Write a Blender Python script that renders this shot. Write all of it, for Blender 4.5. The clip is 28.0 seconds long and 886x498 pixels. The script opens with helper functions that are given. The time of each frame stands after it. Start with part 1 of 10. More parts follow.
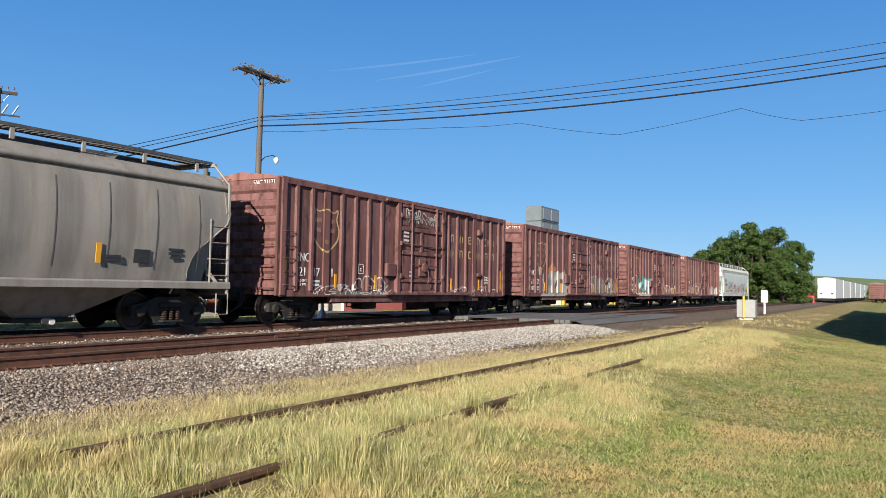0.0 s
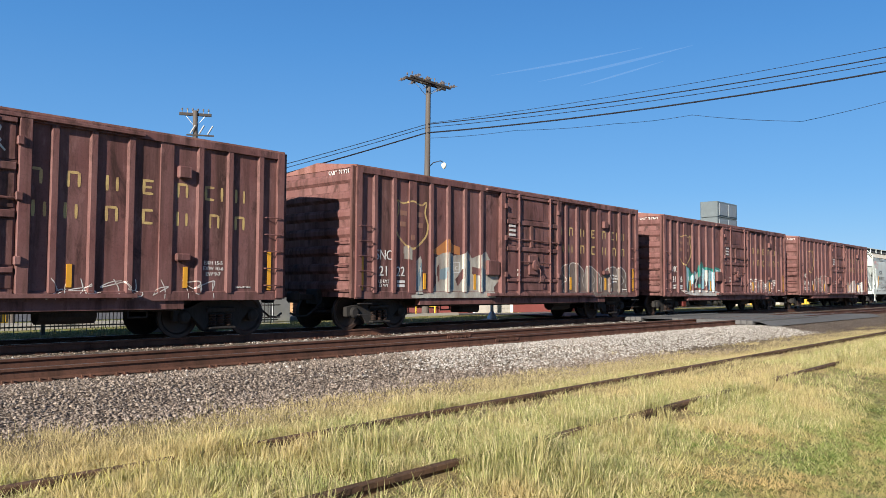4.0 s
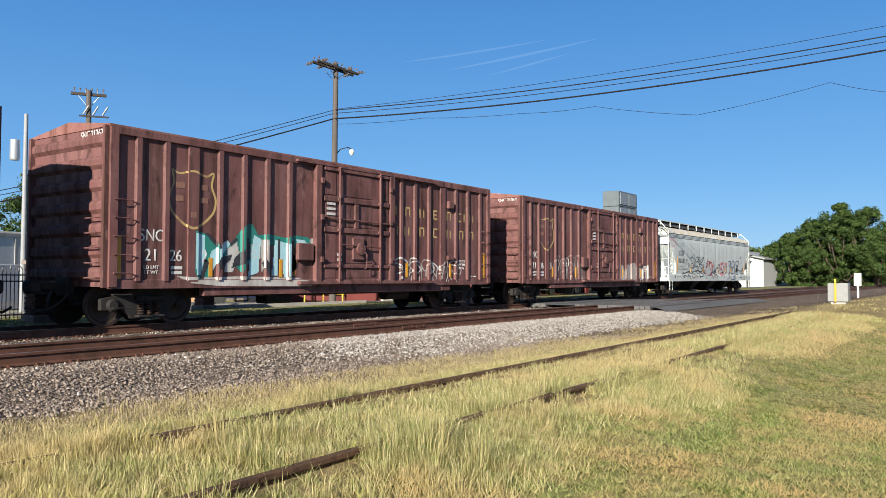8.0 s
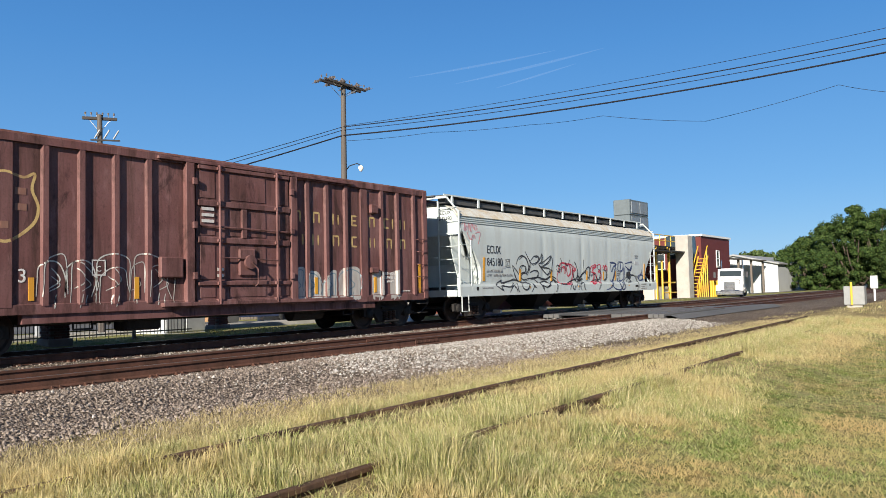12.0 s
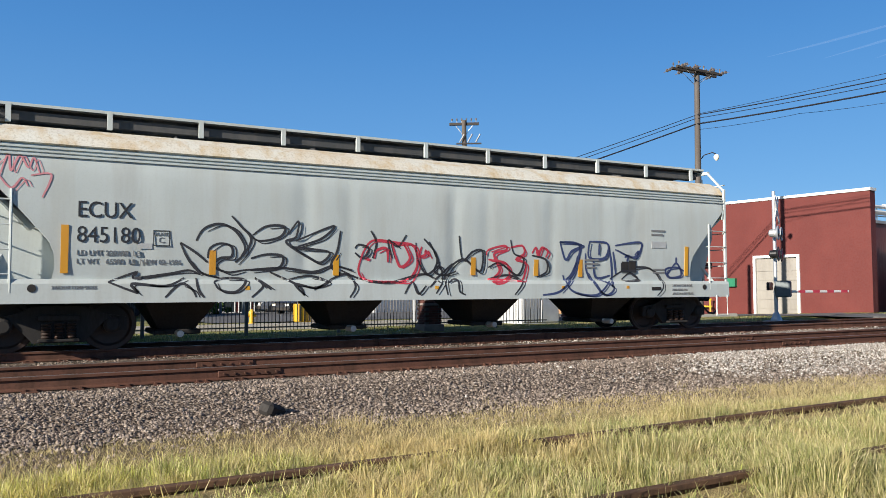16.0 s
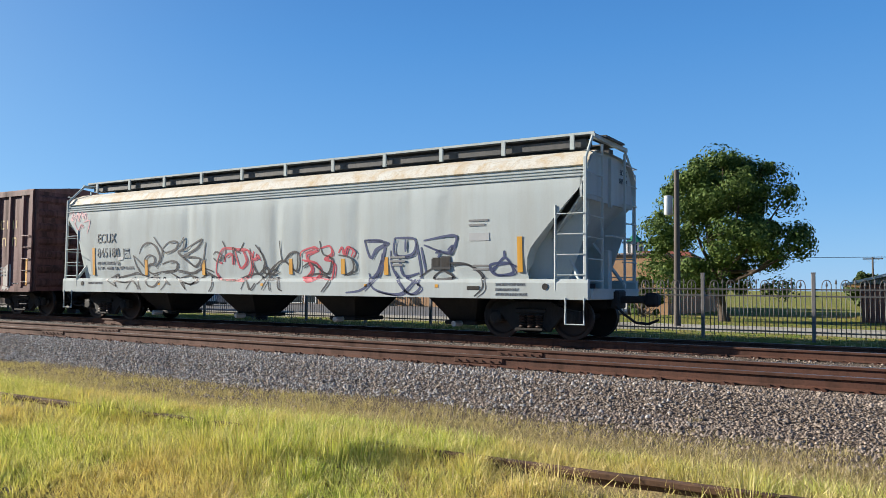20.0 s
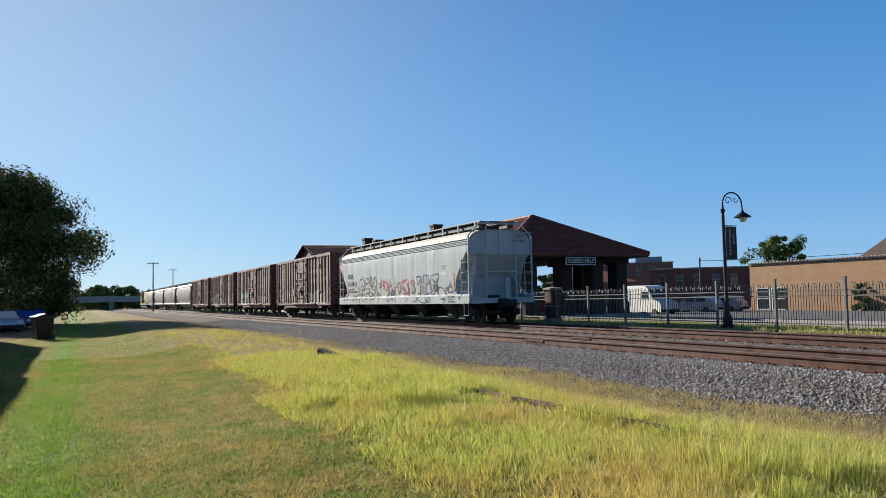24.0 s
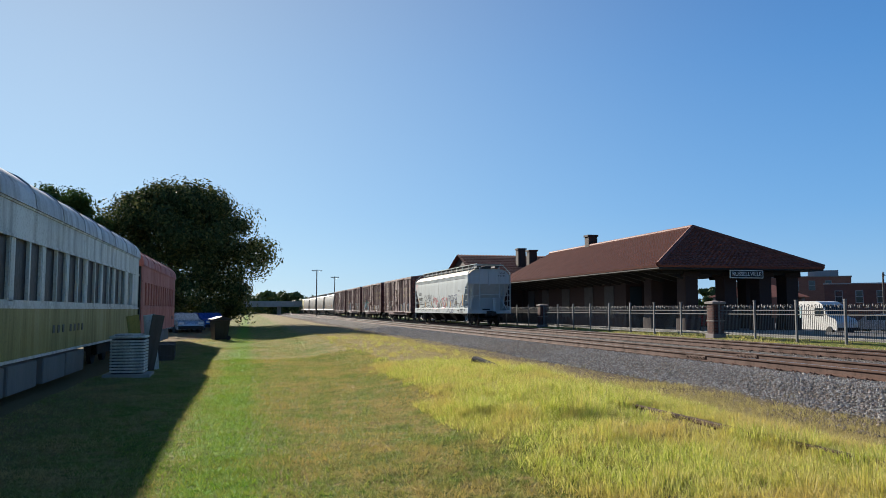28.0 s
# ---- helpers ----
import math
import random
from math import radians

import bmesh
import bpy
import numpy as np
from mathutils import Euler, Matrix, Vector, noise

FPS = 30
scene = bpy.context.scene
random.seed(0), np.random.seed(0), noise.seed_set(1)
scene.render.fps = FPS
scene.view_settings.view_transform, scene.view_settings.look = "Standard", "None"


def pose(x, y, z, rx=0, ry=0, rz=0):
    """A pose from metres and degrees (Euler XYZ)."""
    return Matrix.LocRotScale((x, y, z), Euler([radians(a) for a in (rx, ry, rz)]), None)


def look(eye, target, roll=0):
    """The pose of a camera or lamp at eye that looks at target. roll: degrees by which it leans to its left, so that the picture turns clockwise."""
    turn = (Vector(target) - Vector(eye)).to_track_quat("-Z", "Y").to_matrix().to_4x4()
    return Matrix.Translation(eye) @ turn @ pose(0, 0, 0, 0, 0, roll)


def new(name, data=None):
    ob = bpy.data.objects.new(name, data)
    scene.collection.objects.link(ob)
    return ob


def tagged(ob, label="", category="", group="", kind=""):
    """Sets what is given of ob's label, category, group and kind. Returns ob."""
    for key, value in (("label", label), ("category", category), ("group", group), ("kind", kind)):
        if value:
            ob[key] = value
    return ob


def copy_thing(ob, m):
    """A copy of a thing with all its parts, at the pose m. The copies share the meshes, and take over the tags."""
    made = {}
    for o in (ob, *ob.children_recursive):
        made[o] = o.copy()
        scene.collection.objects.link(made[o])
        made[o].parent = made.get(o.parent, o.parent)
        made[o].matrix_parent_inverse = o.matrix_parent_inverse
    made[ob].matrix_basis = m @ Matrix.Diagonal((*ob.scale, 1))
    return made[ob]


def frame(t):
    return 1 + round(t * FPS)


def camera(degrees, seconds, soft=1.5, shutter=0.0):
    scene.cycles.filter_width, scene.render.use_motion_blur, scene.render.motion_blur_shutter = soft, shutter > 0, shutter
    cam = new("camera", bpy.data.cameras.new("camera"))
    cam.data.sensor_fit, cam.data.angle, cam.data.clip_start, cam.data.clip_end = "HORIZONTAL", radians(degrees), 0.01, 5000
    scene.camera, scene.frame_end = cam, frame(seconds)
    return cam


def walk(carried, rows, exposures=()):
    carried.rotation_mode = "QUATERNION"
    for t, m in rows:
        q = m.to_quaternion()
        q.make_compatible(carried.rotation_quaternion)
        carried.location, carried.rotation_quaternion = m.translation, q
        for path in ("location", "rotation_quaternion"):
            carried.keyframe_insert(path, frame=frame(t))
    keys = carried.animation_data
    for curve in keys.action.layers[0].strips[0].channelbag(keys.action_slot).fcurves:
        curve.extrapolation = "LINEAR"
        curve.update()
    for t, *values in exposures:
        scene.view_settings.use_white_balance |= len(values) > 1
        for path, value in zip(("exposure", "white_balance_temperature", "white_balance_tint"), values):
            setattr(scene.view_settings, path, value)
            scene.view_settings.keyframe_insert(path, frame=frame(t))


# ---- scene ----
# ================= camera =================
cam = camera(59.33, 28.0, soft=0.8, shutter=0.0)
# seconds, place, then heading (clockwise from straight across the tracks), tilt, lean in degrees
PATH = [
    (0.0, 0.03, -0.06, 1.63, 60.26, 2.90, 1.01),
    (0.5, 0.02, -0.03, 1.61, 59.66, 2.45, 0.78),
    (1.0, 0.01, -0.01, 1.60, 54.94, 2.50, 0.17),
    (1.5, 0.01, 0.03, 1.60, 49.02, 2.80, 0.16),
    (2.0, 0.02, 0.06, 1.59, 45.79, 3.15, 0.22),
    (2.5, 0.04, 0.09, 1.59, 43.65, 3.37, 0.44),
    (3.0, 0.05, 0.08, 1.59, 44.35, 3.44, 0.45),
    (3.5, 0.02, 0.03, 1.60, 46.51, 3.14, 0.37),
    (5.5, 0.08, -0.04, 1.60, 51.73, 2.34, 0.48),
    (6.0, 0.10, -0.04, 1.60, 54.41, 1.76, 0.49),
    (6.5, 0.10, -0.04, 1.60, 55.23, 1.41, 0.31),
    (7.0, 0.10, -0.03, 1.60, 54.97, 1.30, 0.23),
    (7.5, 0.10, -0.03, 1.59, 54.75, 1.48, 0.28),
    (8.0, 0.08, -0.04, 1.60, 54.69, 2.02, 0.15),
    (8.5, 0.09, -0.04, 1.60, 55.07, 2.54, 0.12),
    (9.0, 0.08, -0.06, 1.60, 55.97, 2.95, 0.29),
    (9.5, 0.08, -0.07, 1.60, 56.24, 3.15, 0.19),
    (10.0, 0.09, -0.06, 1.60, 55.81, 3.27, -0.18),
    (10.5, 0.10, -0.06, 1.60, 55.30, 3.21, -0.43),
    (11.0, 0.10, -0.06, 1.60, 55.17, 3.02, -0.82),
    (11.5, 0.10, -0.06, 1.60, 54.54, 2.97, -1.22),
    (13.5, 0.09, -0.04, 1.60, 50.01, 3.46, -0.83),
    (14.0, 0.08, -0.03, 1.60, 47.57, 3.58, -0.77),
    (14.5, 0.06, -0.02, 1.60, 44.48, 3.52, -0.57),
    (15.0, 0.04, -0.02, 1.60, 40.25, 3.14, -0.46),
    (15.5, 0.03, 0.01, 1.60, 35.04, 2.86, -0.22),
    (16.0, 0.03, 0.05, 1.59, 28.57, 2.94, -0.18),
    (16.5, 0.02, 0.06, 1.59, 22.31, 2.93, -0.01),
    (17.0, 0.01, 0.06, 1.59, 17.93, 3.18, 0.33),
    (17.5, -0.02, 0.09, 1.59, 12.99, 3.25, 0.44),
    (18.0, -0.08, 0.11, 1.57, 5.45, 2.73, 0.16),
    (18.5, -0.12, 0.12, 1.58, -4.05, 2.27, -0.19),
    (19.0, -0.11, 0.11, 1.58, -13.90, 2.71, 0.29),
    (19.5, -0.13, 0.13, 1.59, -22.84, 3.01, 0.79),
    (20.0, -0.13, 0.11, 1.59, -31.87, 2.82, 0.49),
    (20.5, -0.14, 0.10, 1.59, -38.34, 2.78, 0.69),
    (21.0, -0.13, 0.11, 1.59, -43.48, 2.85, 0.64),
    (21.5, -0.16, 0.09, 1.59, -46.84, 2.51, 0.46),
    (23.5, -0.05, -0.02, 1.62, -60.60, 3.54, -0.53),
    (24.0, -0.07, -0.02, 1.62, -64.71, 3.61, -1.21),
    (24.5, -0.10, -0.03, 1.61, -67.39, 3.46, -1.40),
    (25.0, -0.09, -0.05, 1.62, -70.40, 3.64, -1.23),
    (25.5, -0.06, -0.05, 1.62, -73.07, 3.84, -1.08),
    (26.0, -0.05, -0.06, 1.61, -74.59, 3.94, -0.69),
    (26.5, -0.08, -0.07, 1.61, -75.37, 3.49, -0.23),
    (27.0, -0.08, -0.07, 1.61, -75.27, 3.17, 0.02),
    (27.5, -0.08, -0.08, 1.60, -75.36, 3.70, 0.13),
    (28.0, -0.05, -0.08, 1.62, -75.95, 4.47, 0.05),
]
walk(cam, [(t, pose(x, y, z, 90 + up, 0, -heading) @ pose(0, 0, 0, 0, 0, lean))
           for t, x, y, z, heading, up, lean in PATH],
     exposures=[(0.0, 1.03), (10.0, 1.0), (15.0, 0.92), (18.0, 1.05), (20.0, 1.1), (22.5, 1.0), (25.0, 0.93), (28.0, 0.92)])

# ================= daylight =================
SUN_HEADING, SUN_UP = -107.0, 20.5      # from straight across, clockwise; height in degrees
world = bpy.data.worlds.new("sky")
scene.world = world
world.use_nodes = True
wn = world.node_tree
wn.nodes.clear()
w_out = wn.nodes.new("ShaderNodeOutputWorld")
w_bg = wn.nodes.new("ShaderNodeBackground")
w_sky = wn.nodes.new("ShaderNodeTexSky")
w_sky.sky_type = 'NISHITA'
w_sky.sun_disc = False
w_sky.sun_elevation = radians(SUN_UP)
w_sky.sun_rotation = radians(SUN_HEADING)
w_sky.altitude = 900
w_sky.air_density, w_sky.dust_density, w_sky.ozone_density = 1.0, 0.12, 3.0
w_bg.inputs["Strength"].default_value = 0.055
w_hue = wn.nodes.new("ShaderNodeHueSaturation")
w_hue.inputs["Saturation"].default_value = 1.22
wn.links.new(w_sky.outputs[0], w_hue.inputs["Color"])
# clear deep blue from the horizon up, and the pale glow of haze round the sun
w_tc = wn.nodes.new("ShaderNodeTexCoord")
w_sep = wn.nodes.new("ShaderNodeSeparateXYZ")
wn.links.new(w_tc.outputs["Generated"], w_sep.inputs[0])
w_ramp = wn.nodes.new("ShaderNodeValToRGB")
w_ramp.color_ramp.elements[0].position, w_ramp.color_ramp.elements[0].color = 0.0, (0.26, 0.52, 0.86, 1)
w_ramp.color_ramp.elements[1].position, w_ramp.color_ramp.elements[1].color = 1.0, (0.010, 0.045, 0.16, 1)
for pos, c in ((0.12, (0.16, 0.41, 0.80, 1)), (0.3, (0.085, 0.29, 0.68, 1)), (0.42, (0.055, 0.21, 0.56, 1)), (0.6, (0.020, 0.085, 0.27, 1))):
    w_ramp.color_ramp.elements.new(pos).color = c
wn.links.new(w_sep.outputs["Z"], w_ramp.inputs[0])
w_blue = wn.nodes.new("ShaderNodeVectorMath")
w_blue.operation = "SCALE"
w_blue.inputs["Scale"].default_value = 9.6
wn.links.new(w_ramp.outputs[0], w_blue.inputs[0])
w_mix = wn.nodes.new("ShaderNodeMix")
w_mix.data_type = "RGBA"
w_mix.inputs[0].default_value = 0.8
wn.links.new(w_hue.outputs[0], w_mix.inputs[6])
wn.links.new(w_blue.outputs[0], w_mix.inputs[7])
w_dot = wn.nodes.new("ShaderNodeVectorMath")
w_dot.operation = "DOT_PRODUCT"
w_dot.inputs[1].default_value = (math.sin(radians(SUN_HEADING)) * math.cos(radians(SUN_UP)), math.cos(radians(SUN_HEADING)) * math.cos(radians(SUN_UP)), math.sin(radians(SUN_UP)))
wn.links.new(w_tc.outputs["Generated"], w_dot.inputs[0])
w_clip = wn.nodes.new("ShaderNodeClamp")
wn.links.new(w_dot.outputs["Value"], w_clip.inputs[0])
w_pow = wn.nodes.new("ShaderNodeMath")
w_pow.operation = "POWER"
w_pow.inputs[1].default_value = 5.0
wn.links.new(w_clip.outputs[0], w_pow.inputs[0])
w_glow = wn.nodes.new("ShaderNodeVectorMath")
w_glow.operation = "SCALE"
w_glow.inputs[0].default_value = (2.9, 2.65, 1.25)
wn.links.new(w_pow.outputs[0], w_glow.inputs["Scale"])
w_sum = wn.nodes.new("ShaderNodeVectorMath")
wn.links.new(w_mix.outputs[2], w_sum.inputs[0])
wn.links.new(w_glow.outputs[0], w_sum.inputs[1])
wn.links.new(w_sum.outputs[0], w_bg.inputs["Color"])
wn.links.new(w_bg.outputs[0], w_out.inputs["Surface"])
sun_data = bpy.data.lights.new("sun", "SUN")
sun_data.energy, sun_data.angle, sun_data.color = 5.0, radians(0.6), (1.0, 0.93, 0.82)
sun = new("sun", sun_data)
sh, su = radians(SUN_HEADING), radians(SUN_UP)
sun.matrix_world = look((math.sin(sh) * math.cos(su) * 60, math.cos(sh) * math.cos(su) * 60, math.sin(su) * 60), (0, 0, 0))


# ================= materials =================
def nodes_of(name):
    m = bpy.data.materials.new(name)
    m.use_nodes = True
    nt = m.node_tree
    return m, nt, nt.nodes["Principled BSDF"]


def ramp(nt, fac, stops):
    r = nt.nodes.new("ShaderNodeValToRGB")
    e = r.color_ramp.elements
    while len(e) < len(stops):
        e.new(0.5)
    for k, (p, c) in zip(e, stops):
        k.position, k.color = p, (*c, 1) if len(c) == 3 else c
    nt.links.new(fac, r.inputs[0])
    return r.outputs[0]


def noise_of(nt, scale, detail=5, rough=0.6, stretch=(1, 1, 1), space="Object", distortion=0.0):
    tc = nt.nodes.new("ShaderNodeTexCoord")
    mp = nt.nodes.new("ShaderNodeMapping")
    mp.inputs["Scale"].default_value = stretch
    n = nt.nodes.new("ShaderNodeTexNoise")
    n.inputs["Scale"].default_value, n.inputs["Detail"].default_value = scale, detail
    n.inputs["Roughness"].default_value, n.inputs["Distortion"].default_value = rough, distortion
    nt.links.new(tc.outputs[space], mp.inputs[0])
    nt.links.new(mp.outputs[0], n.inputs["Vector"])
    return n.outputs["Fac"]


def mix(nt, fac, a, b, kind="MIX"):
    m = nt.nodes.new("ShaderNodeMix")
    m.data_type, m.blend_type = "RGBA", kind
    for sock, v in ((m.inputs[0], fac), (m.inputs[6], a), (m.inputs[7], b)):
        if isinstance(v, (int, float)):
            sock.default_value = v
        elif isinstance(v, tuple):
            sock.default_value = (*v, 1)
        else:
            nt.links.new(v, sock)
    return m.outputs[2]


def maths(nt, op, a, b=0.0):
    m = nt.nodes.new("ShaderNodeMath")
    m.operation = op
    for sock, v in zip(m.inputs, (a, b)):
        if isinstance(v, (int, float)):
            sock.default_value = v
        else:
            nt.links.new(v, sock)
    return m.outputs[0]


def bump(nt, bsdf, height, strength=0.3, distance=0.02):
    b = nt.nodes.new("ShaderNodeBump")
    b.inputs["Strength"].default_value, b.inputs["Distance"].default_value = strength, distance
    nt.links.new(height, b.inputs["Height"])
    nt.links.new(b.outputs[0], bsdf.inputs["Normal"])


def paint(name, base, worn, rough=0.55, metal=0.0, scale=0.8, streak=(1, 1, 0.25), amount=(0.45, 0.75), fine=0.12, relief=0.1, pieces=0.0):
    """Painted or weathered surface: a base colour, a second one in patches, fine grain and relief."""
    m, nt, b = nodes_of(name)
    big = noise_of(nt, scale, 7, 0.65, streak)
    small = noise_of(nt, scale * 14, 4, 0.6, streak)
    f = ramp(nt, big, [(amount[0], (0, 0, 0)), (amount[1], (1, 1, 1))])
    col = mix(nt, f, base, worn)
    dark = tuple(c * (1 - 2.2 * fine) for c in base)
    col = mix(nt, ramp(nt, small, [(0.35, (fine * 2.5,) * 3), (0.62, (0, 0, 0))]), col, dark)
    if pieces:
        oi = nt.nodes.new("ShaderNodeObjectInfo")
        hsv = nt.nodes.new("ShaderNodeHueSaturation")
        nt.links.new(maths(nt, "ADD", maths(nt, "MULTIPLY", oi.outputs["Random"], 2 * pieces), 1 - pieces), hsv.inputs["Value"])
        nt.links.new(col, hsv.inputs["Color"])
        col = hsv.outputs[0]
    nt.links.new(col, b.inputs["Base Color"])
    rr = ramp(nt, small, [(0.3, (max(rough - 0.12, 0.05),) * 3), (0.7, (min(rough + 0.12, 1),) * 3)])
    nt.links.new(rr, b.inputs["Roughness"])
    b.inputs["Metallic"].default_value = metal
    if relief:
        bump(nt, b, small, relief, 0.01)
    return m


def plain(name, base, rough=0.5, metal=0.0):
    return paint(name, base, tuple(min(1, c * 1.15 + 0.01) for c in base), rough, metal, 2.5, (1, 1, 1), (0.4, 0.7), 0.07, 0.05)


def glass(name, tint=(0.03, 0.04, 0.045), rough=0.06):
    m, nt, b = nodes_of(name)
    b.inputs["Base Color"].default_value = (*tint, 1)
    b.inputs["Roughness"].default_value = rough
    b.inputs["IOR"].default_value = 1.5
    bump(nt, b, noise_of(nt, 1.5, 2), 0.02, 0.02)
    return m


def rusty(name, base, chip, rust, rough=0.6, grain=0.45, gloss=0.25, stain=0.0):
    """Old freight car paint: streaks of faded paint and rust running down, grime below."""
    m, nt, b = nodes_of(name)
    streaks = noise_of(nt, 3.0, 6, 0.65, (1, 1, 0.09))
    patch = noise_of(nt, 0.7, 6, 0.6)
    fine = noise_of(nt, 26, 4, 0.65)
    col = mix(nt, ramp(nt, patch, [(0.38, (0, 0, 0)), (0.72, (1, 1, 1))]), base, chip)
    col = mix(nt, ramp(nt, streaks, [(0.46, (0, 0, 0)), (0.66, (0.9, 0.9, 0.9))]), col, rust)
    col = mix(nt, ramp(nt, fine, [(0.32, (grain,) * 3), (0.5, (0, 0, 0))]), col, tuple(c * 0.45 for c in rust))
    if stain:
        blot = noise_of(nt, 2.1, 7, 0.72, (1, 1, 0.45), distortion=0.6)
        col = mix(nt, ramp(nt, blot, [(0.54, (0, 0, 0)), (0.66, (stain,) * 3)]), col, tuple(c * 0.55 for c in rust))
        dust = noise_of(nt, 5.0, 6, 0.7, (1, 1, 0.3))
        col = mix(nt, ramp(nt, dust, [(0.56, (0, 0, 0)), (0.70, (0.5,) * 3)]), col, tuple(min(1, c * 1.35 + 0.02) for c in chip))
    nt.links.new(col, b.inputs["Base Color"])
    nt.links.new(ramp(nt, streaks, [(0.3, (rough - 0.1,) * 3), (0.7, (min(1, rough + 0.25),) * 3)]), b.inputs["Roughness"])
    b.inputs["Specular IOR Level"].default_value = gloss
    bump(nt, b, fine, 0.15, 0.01)
    return m


CAR_RED = rusty("boxcar_paint", (0.140, 0.060, 0.055), (0.188, 0.096, 0.088), (0.056, 0.027, 0.022), grain=0.22, stain=0.75)
CAR_ROOF = rusty("boxcar_roof", (0.21, 0.09, 0.075), (0.27, 0.14, 0.12), (0.12, 0.05, 0.035))
CAR_WHITE = rusty("white_hopper_paint", (0.435, 0.475, 0.465), (0.475, 0.515, 0.505), (0.415, 0.435, 0.415), 0.75, 0.08, 0.08)
CAR_RUSTTOP = rusty("rust_stained_white", (0.58, 0.57, 0.51), (0.55, 0.48, 0.38), (0.47, 0.36, 0.22), 0.6)
CAR_GREY = rusty("grey_hopper_paint", (0.215, 0.196, 0.176), (0.255, 0.235, 0.212), (0.175, 0.155, 0.134), 0.45, 0.12)
UNDER = paint("underframe_grime", (0.014, 0.012, 0.011), (0.030, 0.023, 0.018), 0.8, 0, 2.0)
WHEEL = paint("wheel_steel", (0.028, 0.020, 0.017), (0.08, 0.04, 0.026), 0.55, 0.3, 3.0)
RAIL = rusty("rail_rust", (0.095, 0.042, 0.028), (0.125, 0.06, 0.04), (0.06, 0.03, 0.02), 0.65)
RAILHEAD = paint("rail_head_shine", (0.34, 0.31, 0.29), (0.22, 0.16, 0.13), 0.35, 0.8, 3.0, (0.2, 1, 1))
OLDRAIL = rusty("siding_rust", (0.10, 0.055, 0.03), (0.14, 0.08, 0.05), (0.05, 0.03, 0.02), 0.8)
TIE = paint("tie_wood", (0.065, 0.058, 0.047), (0.13, 0.105, 0.085), 0.9, 0, 3.0, (0.4, 6, 6), (0.4, 0.7), 0.2, 0.5, 0.25)
YELLOW = paint("yellow_reflector", (0.62, 0.30, 0.02), (0.5, 0.22, 0.03), 0.5)
LETTER = paint("white_lettering", (0.62, 0.60, 0.57), (0.42, 0.36, 0.33), 0.6, 0, 3.0)
LETTER_GOLD = paint("faded_yellow_lettering", (0.52, 0.36, 0.14), (0.22, 0.10, 0.06), 0.65, 0, 5.0, (1, 1, 0.6), (0.5, 0.7), 0.2)
LETTER_BLACK = plain("black_lettering", (0.02, 0.02, 0.022), 0.5)
SPRAY_WHITE = paint("white_spray_paint", (0.62, 0.60, 0.56), (0.40, 0.30, 0.26), 0.6, 0, 2.2, (1, 1, 0.4), (0.42, 0.62))
SPRAY_TEAL = paint("teal_spray_paint", (0.02, 0.22, 0.17), (0.03, 0.12, 0.10), 0.55, 0, 2.5)
SPRAY_SKY = paint("pale_blue_spray_paint", (0.36, 0.60, 0.64), (0.50, 0.62, 0.62), 0.55, 0, 2.5)
SPRAY_BLACK = plain("black_spray_paint", (0.025, 0.025, 0.03), 0.6)
SPRAY_RED = plain("red_spray_paint", (0.45, 0.035, 0.06), 0.6)
SPRAY_BLUE = plain("blue_spray_paint", (0.035, 0.05, 0.13), 0.6)
SPRAY_PINK = plain("faded_pink_spray_paint", (0.50, 0.20, 0.22), 0.6)


